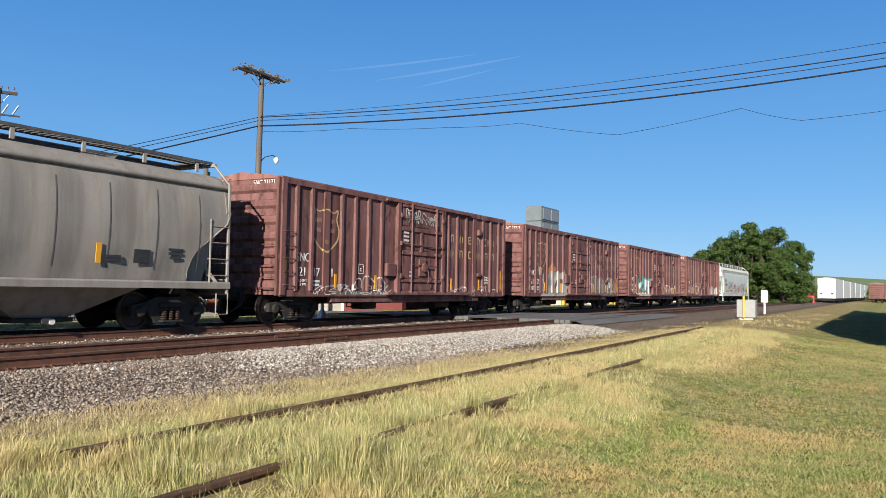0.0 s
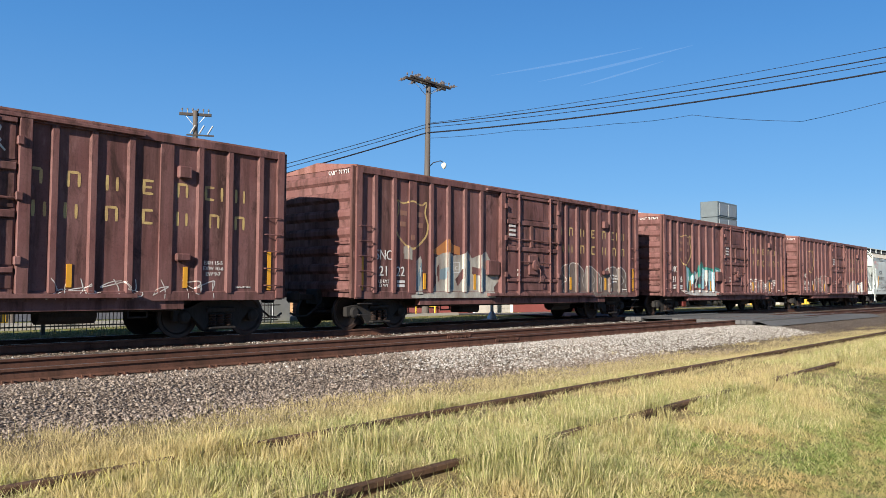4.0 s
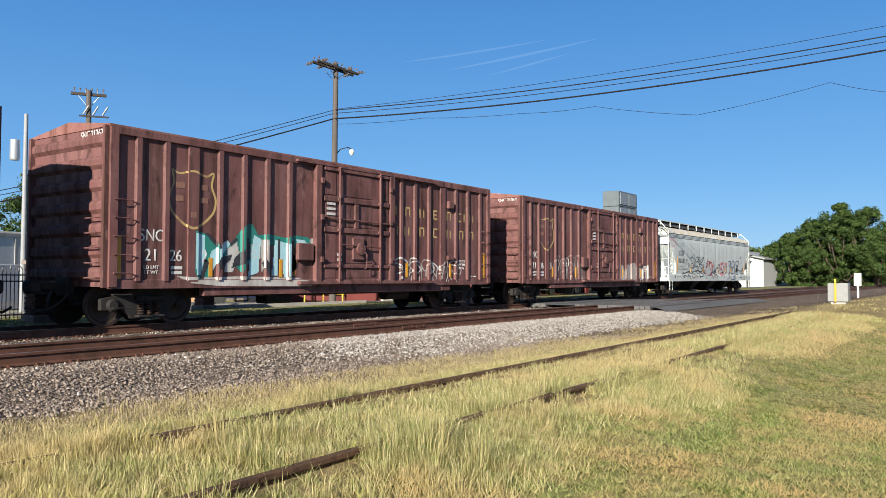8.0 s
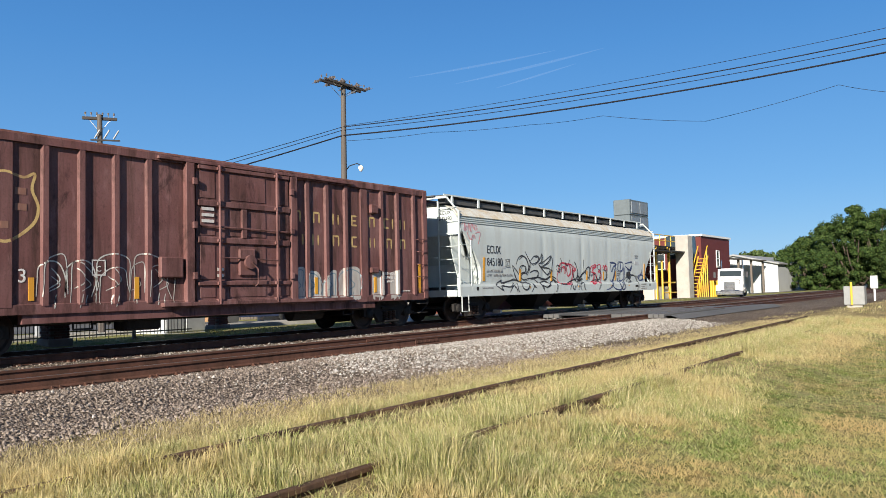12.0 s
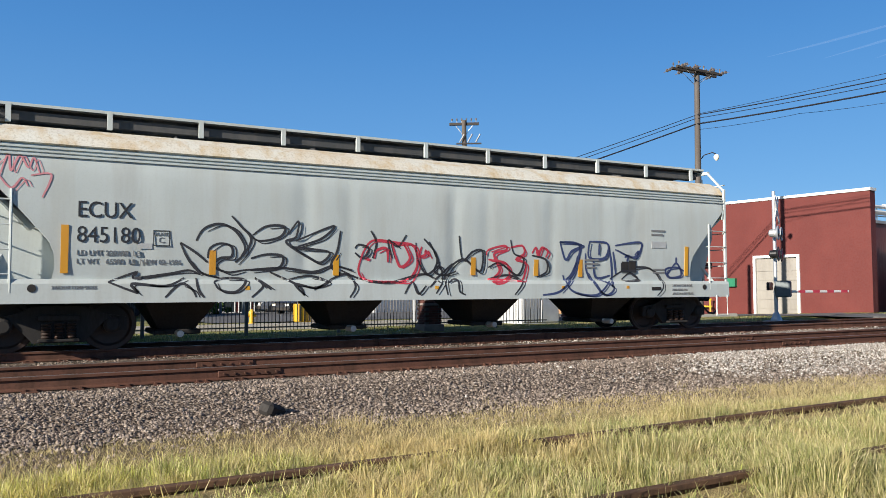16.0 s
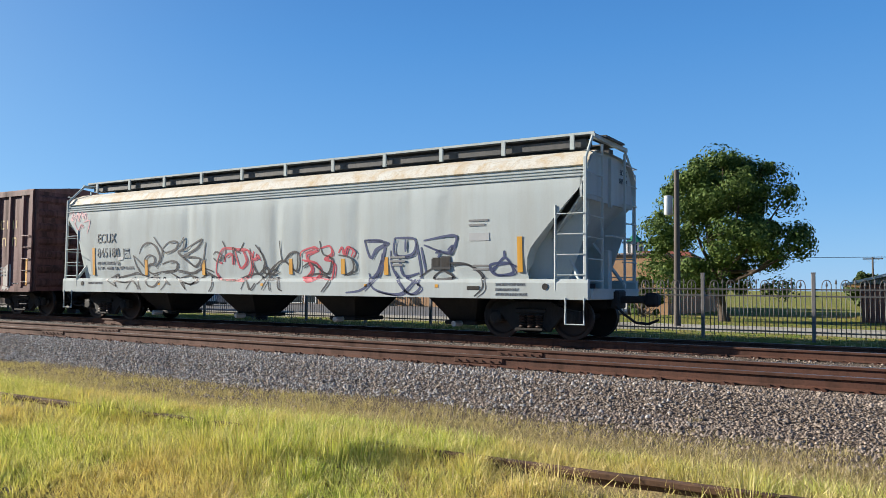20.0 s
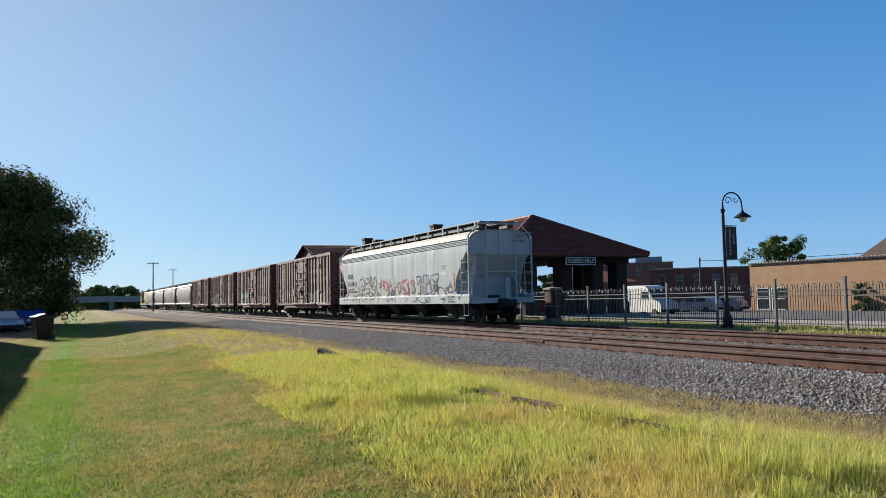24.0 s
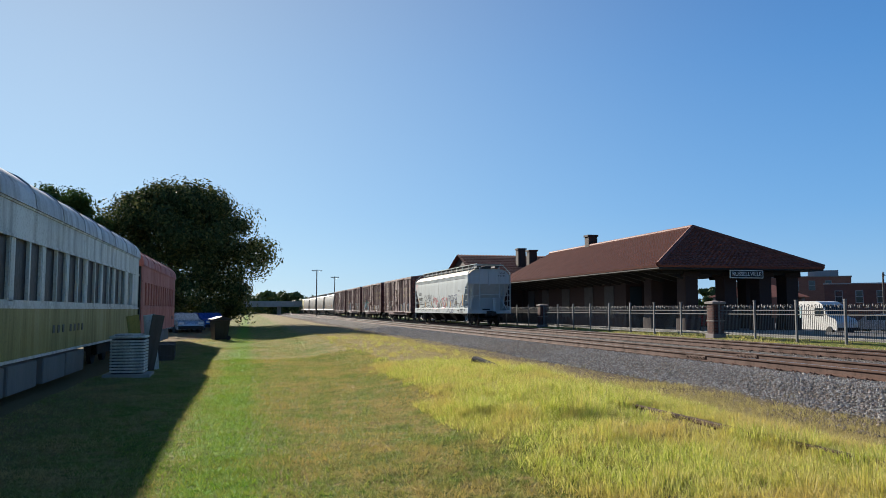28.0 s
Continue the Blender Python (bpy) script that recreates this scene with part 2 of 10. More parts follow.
# ================= mesh helpers =================
class Geo:
    """Gathers vertices and faces of one mesh."""

    def __init__(self):
        self.v, self.f = [], []

    def add(self, verts, faces):
        n = len(self.v)
        self.v.extend(tuple(p) for p in verts)
        self.f.extend(tuple(i + n for i in q) for q in faces)
        return self

    def box(self, c, s, m=None, cut=0.0):
        x, y, z = (k / 2 for k in s)
        if cut <= 0:
            vs = [Vector((a * x, b * y, d * z)) for a in (-1, 1) for b in (-1, 1) for d in (-1, 1)]
            fs = [(0, 1, 3, 2), (4, 6, 7, 5), (0, 4, 5, 1), (2, 3, 7, 6), (0, 2, 6, 4), (1, 5, 7, 3)]
        else:
            vs, fs = [], []
            ring = [(-x, -y + cut), (-x + cut, -y), (x - cut, -y), (x, -y + cut), (x, y - cut), (x - cut, y), (-x + cut, y), (-x, y - cut)]
            inner = [(max(-x + cut, min(x - cut, a)), max(-y + cut, min(y - cut, b))) for a, b in ring]
            for zz, rr in ((-z, inner), (-z + cut, ring), (z - cut, ring), (z, inner)):
                vs += [Vector((a, b, zz)) for a, b in rr]
            for k in range(3):
                for j in range(8):
                    fs.append((k * 8 + j, k * 8 + (j + 1) % 8, k * 8 + 8 + (j + 1) % 8, k * 8 + 8 + j))
            fs += [tuple(range(7, -1, -1)), tuple(range(24, 32))]
        if m is not None:
            vs = [m @ p for p in vs]
        c = Vector(c)
        return self.add([p + c for p in vs], fs)

    def prism(self, outline, axis, a, b):
        """An outline (two coordinates in the plane across the axis) drawn out from a to b along the axis."""
        def at(p, k):
            return {"x": (k, p[0], p[1]), "y": (p[0], k, p[1]), "z": (p[0], p[1], k)}[axis]
        n = len(outline)
        vs = [at(p, a) for p in outline] + [at(p, b) for p in outline]
        fs = [(i, (i + 1) % n, n + (i + 1) % n, n + i) for i in range(n)] + [tuple(range(n - 1, -1, -1)), tuple(range(n, 2 * n))]
        return self.add(vs, fs)

    def rod(self, p, q, r, seg=6, r2=None):
        p, q = Vector(p), Vector(q)
        d = (q - p).normalized()
        u = d.orthogonal().normalized()
        w = d.cross(u)
        r2 = r if r2 is None else r2
        vs = []
        for base, rad in ((p, r), (q, r2)):
            vs += [base + (u * math.cos(2 * math.pi * i / seg) + w * math.sin(2 * math.pi * i / seg)) * rad for i in range(seg)]
        fs = [(i, (i + 1) % seg, seg + (i + 1) % seg, seg + i) for i in range(seg)] + [tuple(range(seg - 1, -1, -1)), tuple(range(seg, 2 * seg))]
        return self.add(vs, fs)

    def path(self, points, r, seg=6):
        for p, q in zip(points, points[1:]):
            if (Vector(p) - Vector(q)).length > 1e-4:
                self.rod(p, q, r, seg)
        return self

    def tube(self, points, r, seg=6):
        """One unbroken tube along a line of points."""
        pts = [Vector(p) for p in points]
        vs = []
        for i, p in enumerate(pts):
            d = (pts[min(i + 1, len(pts) - 1)] - pts[max(i - 1, 0)]).normalized()
            u = d.cross(Vector((0, 0, 1)))
            u = (u if u.length > 1e-3 else d.orthogonal()).normalized()
            w = u.cross(d)
            vs += [p + (u * math.cos(2 * math.pi * k / seg) + w * math.sin(2 * math.pi * k / seg)) * r for k in range(seg)]
        fs = [(i * seg + k, i * seg + (k + 1) % seg, (i + 1) * seg + (k + 1) % seg, (i + 1) * seg + k) for i in range(len(pts) - 1) for k in range(seg)]
        return self.add(vs, fs + [tuple(range(seg - 1, -1, -1)), tuple(range((len(pts) - 1) * seg, len(pts) * seg))])

    def turn(self, profile, seg=20, origin=(0, 0, 0), axis="z"):
        """A profile of (radius, height) turned about an axis."""
        o = Vector(origin)
        vs = []
        for r, h in profile:
            for i in range(seg):
                a = 2 * math.pi * i / seg
                c, s = r * math.cos(a), r * math.sin(a)
                vs.append(o + Vector({"z": (c, s, h), "y": (c, h, s), "x": (h, c, s)}[axis]))
        fs = []
        for k in range(len(profile) - 1):
            for i in range(seg):
                fs.append((k * seg + i, k * seg + (i + 1) % seg, (k + 1) * seg + (i + 1) % seg, (k + 1) * seg + i))
        n = len(profile) - 1
        fs += [tuple(range(seg - 1, -1, -1)), tuple(range(n * seg, n * seg + seg))]
        return self.add(vs, fs)

    def quad(self, a, b, c, d):
        return self.add([a, b, c, d], [(0, 1, 2, 3)])

    def mesh(self, name, material, smooth=False):
        me = bpy.data.meshes.new(name)
        me.from_pydata(self.v, [], self.f)
        me.materials.append(material)
        b = bmesh.new()
        b.from_mesh(me)
        bmesh.ops.recalc_face_normals(b, faces=b.faces)
        b.to_mesh(me)
        b.free()
        if smooth:
            me.shade_smooth()
            me.set_sharp_from_angle(angle=radians(38))
        return me


def part(name, geo, material, parent=None, label="", smooth=False, place=None):
    ob = new(name, geo.mesh(name, material, smooth) if isinstance(geo, Geo) else geo)
    if parent is not None:
        ob.parent = parent
    if place is not None:
        ob.matrix_basis = place
    if label:
        ob["label"] = label
    return ob


def thing(name, label, category, place=None, group="", kind=""):
    ob = new(name)
    ob.empty_display_size = 0.2
    if place is not None:
        ob.matrix_basis = place
    return tagged(ob, label, category, group, kind)


def solid(name, geo, material, label, category, group="", kind="", smooth=False, place=None):
    return tagged(part(name, geo, material, None, "", smooth, place), label, category, group, kind)


def words(name, text, size, material, parent, place, squeeze=1.0, deep=0.004):
    """Raised lettering in the built-in font; its middle is at the place."""
    cu = bpy.data.curves.new(name, "FONT")
    cu.body, cu.size, cu.extrude, cu.align_x, cu.align_y = text, size, deep, "CENTER", "CENTER"
    tmp = bpy.data.objects.new(name, cu)
    scene.collection.objects.link(tmp)
    bpy.context.view_layer.update()
    me = bpy.data.meshes.new_from_object(tmp.evaluated_get(bpy.context.evaluated_depsgraph_get()))
    bpy.data.objects.remove(tmp)
    bpy.data.curves.remove(cu)
    me.transform(Matrix.Diagonal((squeeze, 1, 1, 1)))
    me.materials.clear()
    me.materials.append(material)
    ob = new(name, me)
    ob.parent = parent
    ob.matrix_basis = place
    return ob


# ================= ground =================
RAIL_TOP = 0.50
NEAR_TRACK, TRAIN_TRACK = 12.0, 16.5     # middles of the two main tracks, which run along x


def siding(x):
    """The overgrown siding: its middle's y at x."""
    return 4.38 + 0.026 * x


PROFILE = [(-3000, -0.6), (-400, -0.4), (-60, -0.1), (-12, 0.0), (0.6, 0.0), (2.0, 0.08), (3.2, 0.26), (4.4, 0.31), (5.6, 0.30), (7.0, 0.2),
           (8.2, 0.13), (9.0, 0.16), (9.5, 0.24), (10.0, 0.31), (18.4, 0.31), (18.9, 0.26), (19.6, 0.33), (21.0, 0.42), (24.0, 0.34), (34.0, 0.0), (50.0, -0.35),
           (90.0, -0.5), (400, -1.0), (3000, -1.0)]


def ground_z(y):
    return float(np.interp(y, [p[0] for p in PROFILE], [p[1] for p in PROFILE]))


def swell(x, y):
    """Gentle unevenness of the soil, with small tussocks in the lawn."""
    if 8.2 < y < 19 or abs(x) > 70 or abs(y) > 40:
        return 0.0
    fade = min(1, max(0, (y + 8) / 5)) if y < 0 else 1
    low = fade * 0.06 * noise.noise(Vector((x * 0.35, y * 0.5, 0.3)))
    return low + (fade * 0.014 * noise.noise(Vector((x * 2.3, y * 2.9, 5.1))) if y < 7 and abs(x) < 40 else 0.0)


def land_z(x, y):
    return ground_z(y) + swell(x, y)


def smoothband(nt, value, a, b):
    r = nt.nodes.new("ShaderNodeMapRange")
    r.interpolation_type = "SMOOTHSTEP"
    r.inputs["From Min"].default_value, r.inputs["From Max"].default_value = a, b
    nt.links.new(value, r.inputs["Value"])
    return r.outputs[0]


def make_ground_material():
    m, nt, b = nodes_of("ground")
    tc = nt.nodes.new("ShaderNodeTexCoord")
    sep = nt.nodes.new("ShaderNodeSeparateXYZ")
    nt.links.new(tc.outputs["Object"], sep.inputs[0])
    wob = noise_of(nt, 0.9, 5, 0.6)
    y = maths(nt, "ADD", sep.outputs["Y"], maths(nt, "MULTIPLY", maths(nt, "SUBTRACT", wob, 0.5), 1.4))
    big, mid, fine = noise_of(nt, 0.55, 5, 0.6), noise_of(nt, 2.4, 5, 0.65), noise_of(nt, 38, 5, 0.7)
    tuft = noise_of(nt, 9, 5, 0.75)
    tint = noise_of(nt, 1.15, 6, 0.7)
    lawn = ramp(nt, mid, [(0.34, (0.10, 0.17, 0.02)), (0.48, (0.22, 0.25, 0.045)), (0.62, (0.40, 0.31, 0.12))])
    lawn = mix(nt, ramp(nt, tint, [(0.50, (0, 0, 0)), (0.62, (0.85, 0.85, 0.85))]), lawn, (0.42, 0.27, 0.11))
    lawn = mix(nt, ramp(nt, noise_of(nt, 1.9, 6, 0.7), [(0.36, (0.8, 0.8, 0.8)), (0.48, (0, 0, 0))]), lawn, (0.12, 0.25, 0.02))
    # a strip of fresh green along the middle of the western lawn
    strip = smoothband(nt, maths(nt, "ABSOLUTE", maths(nt, "ADD", sep.outputs["Y"], maths(nt, "ADD", 0.35, maths(nt, "MULTIPLY", maths(nt, "SUBTRACT", wob, 0.5), 1.6)))), 0.75, 0.15)
    lawn = mix(nt, maths(nt, "MULTIPLY", maths(nt, "MULTIPLY", strip, smoothband(nt, sep.outputs["X"], -3.0, -6.5)), 0.8), lawn, (0.17, 0.36, 0.025))
    parched = maths(nt, "MULTIPLY", smoothband(nt, sep.outputs["X"], -1.0, 7.0), ramp(nt, noise_of(nt, 1.3, 5, 0.65), [(0.38, (0.1, 0.1, 0.1)), (0.6, (0.75, 0.75, 0.75))]))
    lawn = mix(nt, parched, lawn, (0.40, 0.345, 0.175))
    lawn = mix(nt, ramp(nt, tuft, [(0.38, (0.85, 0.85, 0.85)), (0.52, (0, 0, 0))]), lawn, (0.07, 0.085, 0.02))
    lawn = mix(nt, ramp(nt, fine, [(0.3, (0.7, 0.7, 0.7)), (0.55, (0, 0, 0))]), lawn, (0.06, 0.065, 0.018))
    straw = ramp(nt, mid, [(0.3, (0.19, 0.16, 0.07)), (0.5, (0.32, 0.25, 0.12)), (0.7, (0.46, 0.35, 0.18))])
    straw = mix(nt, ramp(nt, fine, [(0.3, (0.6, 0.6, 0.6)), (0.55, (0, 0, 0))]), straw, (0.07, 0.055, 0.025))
    soil = ramp(nt, fine, [(0.3, (0.075, 0.052, 0.036)), (0.6, (0.18, 0.135, 0.098)), (0.75, (0.28, 0.23, 0.18))])
    vor = nt.nodes.new("ShaderNodeTexVoronoi")
    vor.inputs["Scale"].default_value = 27
    nt.links.new(tc.outputs["Object"], vor.inputs["Vector"])
    stone = ramp(nt, vor.outputs["Color"], [(0.15, (0.085, 0.063, 0.048)), (0.5, (0.205, 0.158, 0.122)), (0.85, (0.42, 0.35, 0.285))])
    stone = mix(nt, smoothband(nt, sep.outputs["X"], -3.0, -10.0), stone, ramp(nt, vor.outputs["Color"], [(0.15, (0.10, 0.092, 0.085)), (0.5, (0.24, 0.225, 0.21)), (0.85, (0.42, 0.40, 0.37))]))
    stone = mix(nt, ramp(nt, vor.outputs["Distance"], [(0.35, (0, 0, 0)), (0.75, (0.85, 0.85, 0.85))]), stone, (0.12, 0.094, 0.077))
    lawn = mix(nt, maths(nt, "MULTIPLY", smoothband(nt, maths(nt, "MULTIPLY", y, -1.0), 1.9, 3.1), smoothband(nt, sep.outputs["X"], 6.0, -4.0)), lawn, (0.20, 0.15, 0.075))
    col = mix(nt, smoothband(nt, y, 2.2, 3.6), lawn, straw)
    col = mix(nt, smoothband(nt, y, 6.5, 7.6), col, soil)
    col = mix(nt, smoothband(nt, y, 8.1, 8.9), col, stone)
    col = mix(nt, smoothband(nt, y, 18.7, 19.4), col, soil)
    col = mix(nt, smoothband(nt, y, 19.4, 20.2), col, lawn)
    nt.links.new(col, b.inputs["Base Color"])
    b.inputs["Roughness"].default_value = 0.95
    b.inputs["Specular IOR Level"].default_value = 0.08
    rocky = maths(nt, "MULTIPLY", smoothband(nt, sep.outputs["Y"], 7.6, 8.6), maths(nt, "SUBTRACT", 1.0, smoothband(nt, sep.outputs["Y"], 18.6, 19.2)))
    h = maths(nt, "ADD", maths(nt, "MULTIPLY", fine, 0.4), maths(nt, "MULTIPLY", maths(nt, "MULTIPLY", vor.outputs["Distance"], rocky), -1.2))
    bump(nt, b, maths(nt, "ADD", h, maths(nt, "MULTIPLY", tuft, 1.0)), 1.0, 0.07)
    return m


def make_ground():
    xs = sorted(set([-3000, -1500, -700, -400, -250, -160, -110, 80, 110, 160, 250, 400, 700, 1500, 3000] + [float(v) for v in np.arange(-80, 65, 0.8)] + [float(v) for v in np.arange(-24, 16, 0.2)]))
    ys = sorted(set([p[0] for p in PROFILE] + [float(v) for v in np.arange(-8, 8.2, 0.2)] + [-30, -20, -1000, -150, 27, 30, 40, 60, 150, 800]))
    v = [(x, y, land_z(x, y)) for y in ys for x in xs]
    n = len(xs)
    f = [(j * n + i, j * n + i + 1, (j + 1) * n + i + 1, (j + 1) * n + i) for j in range(len(ys) - 1) for i in range(n - 1)]
    me = bpy.data.meshes.new("ground")
    me.from_pydata(v, [], f)
    me.materials.append(make_ground_material())
    me.shade_smooth()
    tagged(new("ground", me), "mown and wild grass, bare soil and ballast bed beside the tracks", "ground", kind="structure")


make_ground()

ASPHALT = paint("asphalt", (0.085, 0.083, 0.082), (0.13, 0.125, 0.12), 0.9, 0, 0.5, (1, 1, 1), (0.4, 0.7), 0.2, 0.35)
CONCRETE = paint("concrete", (0.38, 0.36, 0.32), (0.28, 0.26, 0.23), 0.85, 0, 0.8, (1, 1, 1), (0.4, 0.7), 0.12, 0.2)
g = Geo()
for a, b in ((9.85, 10.3), (10.3, 18.6), (18.6, 21.0), (21, 24), (24, 34), (34, 50), (50, 90), (90, 300)):
    za, zb = (0.455 if 10 < y < 19 else land_z(200, y) + 0.03 for y in (a, b))
    g.quad((28.5, a, za), (44.0 if a < 18 else 33.5, a, za), (44.0 if b < 18 else 33.5, b, zb), (28.5, b, zb))
solid("road", g, ASPHALT, "patched grey asphalt street across the tracks", "road", kind="structure")
g = Geo()
g.quad((33.5, 19.3, 0.36), (140, 19.3, 0.36), (140, 24.6, 0.36), (33.5, 24.6, 0.36))
solid("yard_pavement", g, ASPHALT, "worn asphalt loading yard beside the tracks", "pavement", kind="structure")
g = Geo()
for x0, x1 in ((-140, 28.5), (33.5, 33.6)):
    g.quad((x0, 24.6, 0.345), (x1, 24.6, 0.345), (x1, 30.5, 0.15), (x0, 30.5, 0.15))
solid("street", g, ASPHALT, "grey asphalt street behind the iron fence", "road", kind="structure")
g = Geo()
for y0 in (24.4, 30.5):
    z0 = ground_z(y0)
    g.prism([(y0, z0 - 0.1), (y0 + 0.18, z0 - 0.1), (y0 + 0.18, z0 + 0.13), (y0 + 0.03, z0 + 0.13)], "x", -140, 28.3)
solid("kerb", g, CONCRETE, "pale concrete kerb along the street", "kerb", kind="structure")
g = Geo()
g.quad((-140, 34, ground_z(34) + 0.04), (-20, 34, ground_z(34) + 0.04), (-20, 80, ground_z(80) + 0.1), (-140, 80, ground_z(80) + 0.1))
g.quad((8.5, 40, ground_z(40) + 0.04), (28.5, 40, ground_z(40) + 0.04), (28.5, 78, ground_z(78) + 0.1), (8.5, 78, ground_z(78) + 0.1))
solid("parking_lot", g, ASPHALT, "grey asphalt parking lot", "pavement", kind="structure")


# ================= tracks =================
RAIL_OUTLINE = [(-0.07, 0), (0.07, 0), (0.07, 0.012), (0.012, 0.035), (0.009, 0.13), (0.036, 0.14), (0.037, 0.172), (0.03, 0.178),
                (-0.03, 0.178), (-0.037, 0.172), (-0.036, 0.14), (-0.009, 0.13), (-0.012, 0.035), (-0.07, 0.012)]


def rail_geo(x0, x1, y, base, skew=0.0):
    g = Geo()
    n = len(RAIL_OUTLINE)
    stations = [x0 + (x1 - x0) * i / 14 for i in range(15)]
    vs = [(x, y + skew * x + a, base + h) for x in stations for a, h in RAIL_OUTLINE]
    fs = [(k * n + i, k * n + (i + 1) % n, (k + 1) * n + (i + 1) % n, (k + 1) * n + i) for k in range(14) for i in range(n)]
    return g.add(vs, fs + [tuple(range(n - 1, -1, -1)), tuple(range(14 * n, 15 * n))])


def make_track(middle, joint):
    t = thing("railway_track", "rusty brown rails on weathered wooden ties in ballast", "railway track", kind="structure")
    for side in (-1, 1):
        y = middle + side * 0.755
        rail = part("rail", rail_geo(-420, 320, y, RAIL_TOP - 0.178), RAIL, t)
        shine = Geo()
        shine.box((-50, y + side * -0.006, RAIL_TOP + 0.0012), (740, 0.045, 0.0024))
        part("running_surface", shine, RAILHEAD, rail, "bright worn rail head")
        for jx in joint:
            bar = Geo().box((jx, y, RAIL_TOP - 0.095), (0.9, 0.06, 0.085), cut=0.008)
            for k in range(6):
                bar.rod((jx - 0.37 + 0.15 * k, y - 0.05, RAIL_TOP - 0.095), (jx - 0.37 + 0.15 * k, y + 0.05, RAIL_TOP - 0.095), 0.016, 6)
            part("joint_bar", bar, RAIL, rail, "bolted rusty joint bar")
    return t


near_track = make_track(NEAR_TRACK, (2.96, -6.35, 14.8, -18.2))
train_track = make_track(TRAIN_TRACK, (7.4, -4.5))


def tie_mesh(seed, long=2.6):
    r = random.Random(seed)
    g = Geo().box((0, 0, 0), (0.22, long, 0.17), cut=0.018)
    g.v = [(x + r.uniform(-0.012, 0.012), y + r.uniform(-0.03, 0.03), z + r.uniform(-0.006, 0.006)) for x, y, z in g.v]
    return g.mesh("tie", TIE)


def plates_for(g, x, middle, tilt=0.0):
    for side in (-1, 1):
        y = middle + side * 0.755
        g.box((x, y, RAIL_TOP - 0.186), (0.19, 0.34, 0.016))
        for a, b in ((-0.06, -0.085), (0.06, -0.085), (-0.06, 0.085), (0.06, 0.085)):
            g.box((x + a, y + b, RAIL_TOP - 0.163), (0.03, 0.035, 0.03))


# white and rust-red stones of the ballast
def make_stone_material(name, lo, mid, hi):
    m, nt, b = nodes_of(name)
    geo = nt.nodes.new("ShaderNodeNewGeometry")
    col = ramp(nt, geo.outputs["Random Per Island"], [(0.0, lo), (0.45, mid), (0.9, hi)])
    col = mix(nt, ramp(nt, noise_of(nt, 60, 3), [(0.35, (0.5, 0.5, 0.5)), (0.6, (0, 0, 0))]), col, lo)
    nt.links.new(col, b.inputs["Base Color"])
    b.inputs["Roughness"].default_value = 0.9
    return m


STONE = make_stone_material("ballast_stone", (0.13, 0.098, 0.076), (0.26, 0.205, 0.163), (0.41, 0.335, 0.27))
STONE_GREY = make_stone_material("grey_ballast_stone", (0.11, 0.10, 0.095), (0.27, 0.255, 0.24), (0.47, 0.45, 0.42))
STONE_PALE = make_stone_material("pale_ballast_stone", (0.18, 0.157, 0.132), (0.38, 0.345, 0.30), (0.62, 0.575, 0.52))


def scatter_mesh(name, verts, faces_flat, size, material):
    """A mesh of many like polygons of one size from arrays."""
    me = bpy.data.meshes.new(name)
    n = len(faces_flat) // size
    me.vertices.add(len(verts))
    me.vertices.foreach_set("co", np.asarray(verts, np.float32).ravel())
    me.loops.add(len(faces_flat))
    me.loops.foreach_set("vertex_index", np.asarray(faces_flat, np.int32))
    me.polygons.add(n)
    me.polygons.foreach_set("loop_start", np.arange(0, n * size, size, dtype=np.int32))
    me.update(calc_edges=True)
    me.materials.append(material)
    return me


def stones(name, label, spots, sizes, material, seed):
    rng = np.random.default_rng(seed)
    base = np.array([(1, 0, -0.5), (-1, 0, -0.5), (0, 1, -0.5), (0, -1, -0.5), (0.25, 0.1, 0.9), (-0.3, -0.15, 0.75)], float)
    tri = np.array([(0, 2, 4), (2, 5, 4), (2, 1, 5), (1, 3, 5), (3, 4, 5), (3, 0, 4)])
    n = len(spots)
    shape = base[None] * rng.uniform(0.6, 1.25, (n, 6, 1)) + rng.uniform(-0.25, 0.25, (n, 6, 3))
    shape *= (sizes[:, None, None] * np.array([1, 0.85, 0.65]))
    a = rng.uniform(0, 2 * math.pi, n)
    c, s = np.cos(a)[:, None], np.sin(a)[:, None]
    x, y = shape[..., 0] * c - shape[..., 1] * s, shape[..., 0] * s + shape[..., 1] * c
    v = np.stack([x, y, shape[..., 2]], -1) + spots[:, None, :]
    f = (tri[None] + (np.arange(n) * 6)[:, None, None]).ravel()
    tagged(new(name, scatter_mesh(name, v.reshape(-1, 3), f, 3, material)), label, "ballast", kind="stuff")


def bed_z(y):
    return np.interp(y, [p[0] for p in PROFILE], [p[1] for p in PROFILE])


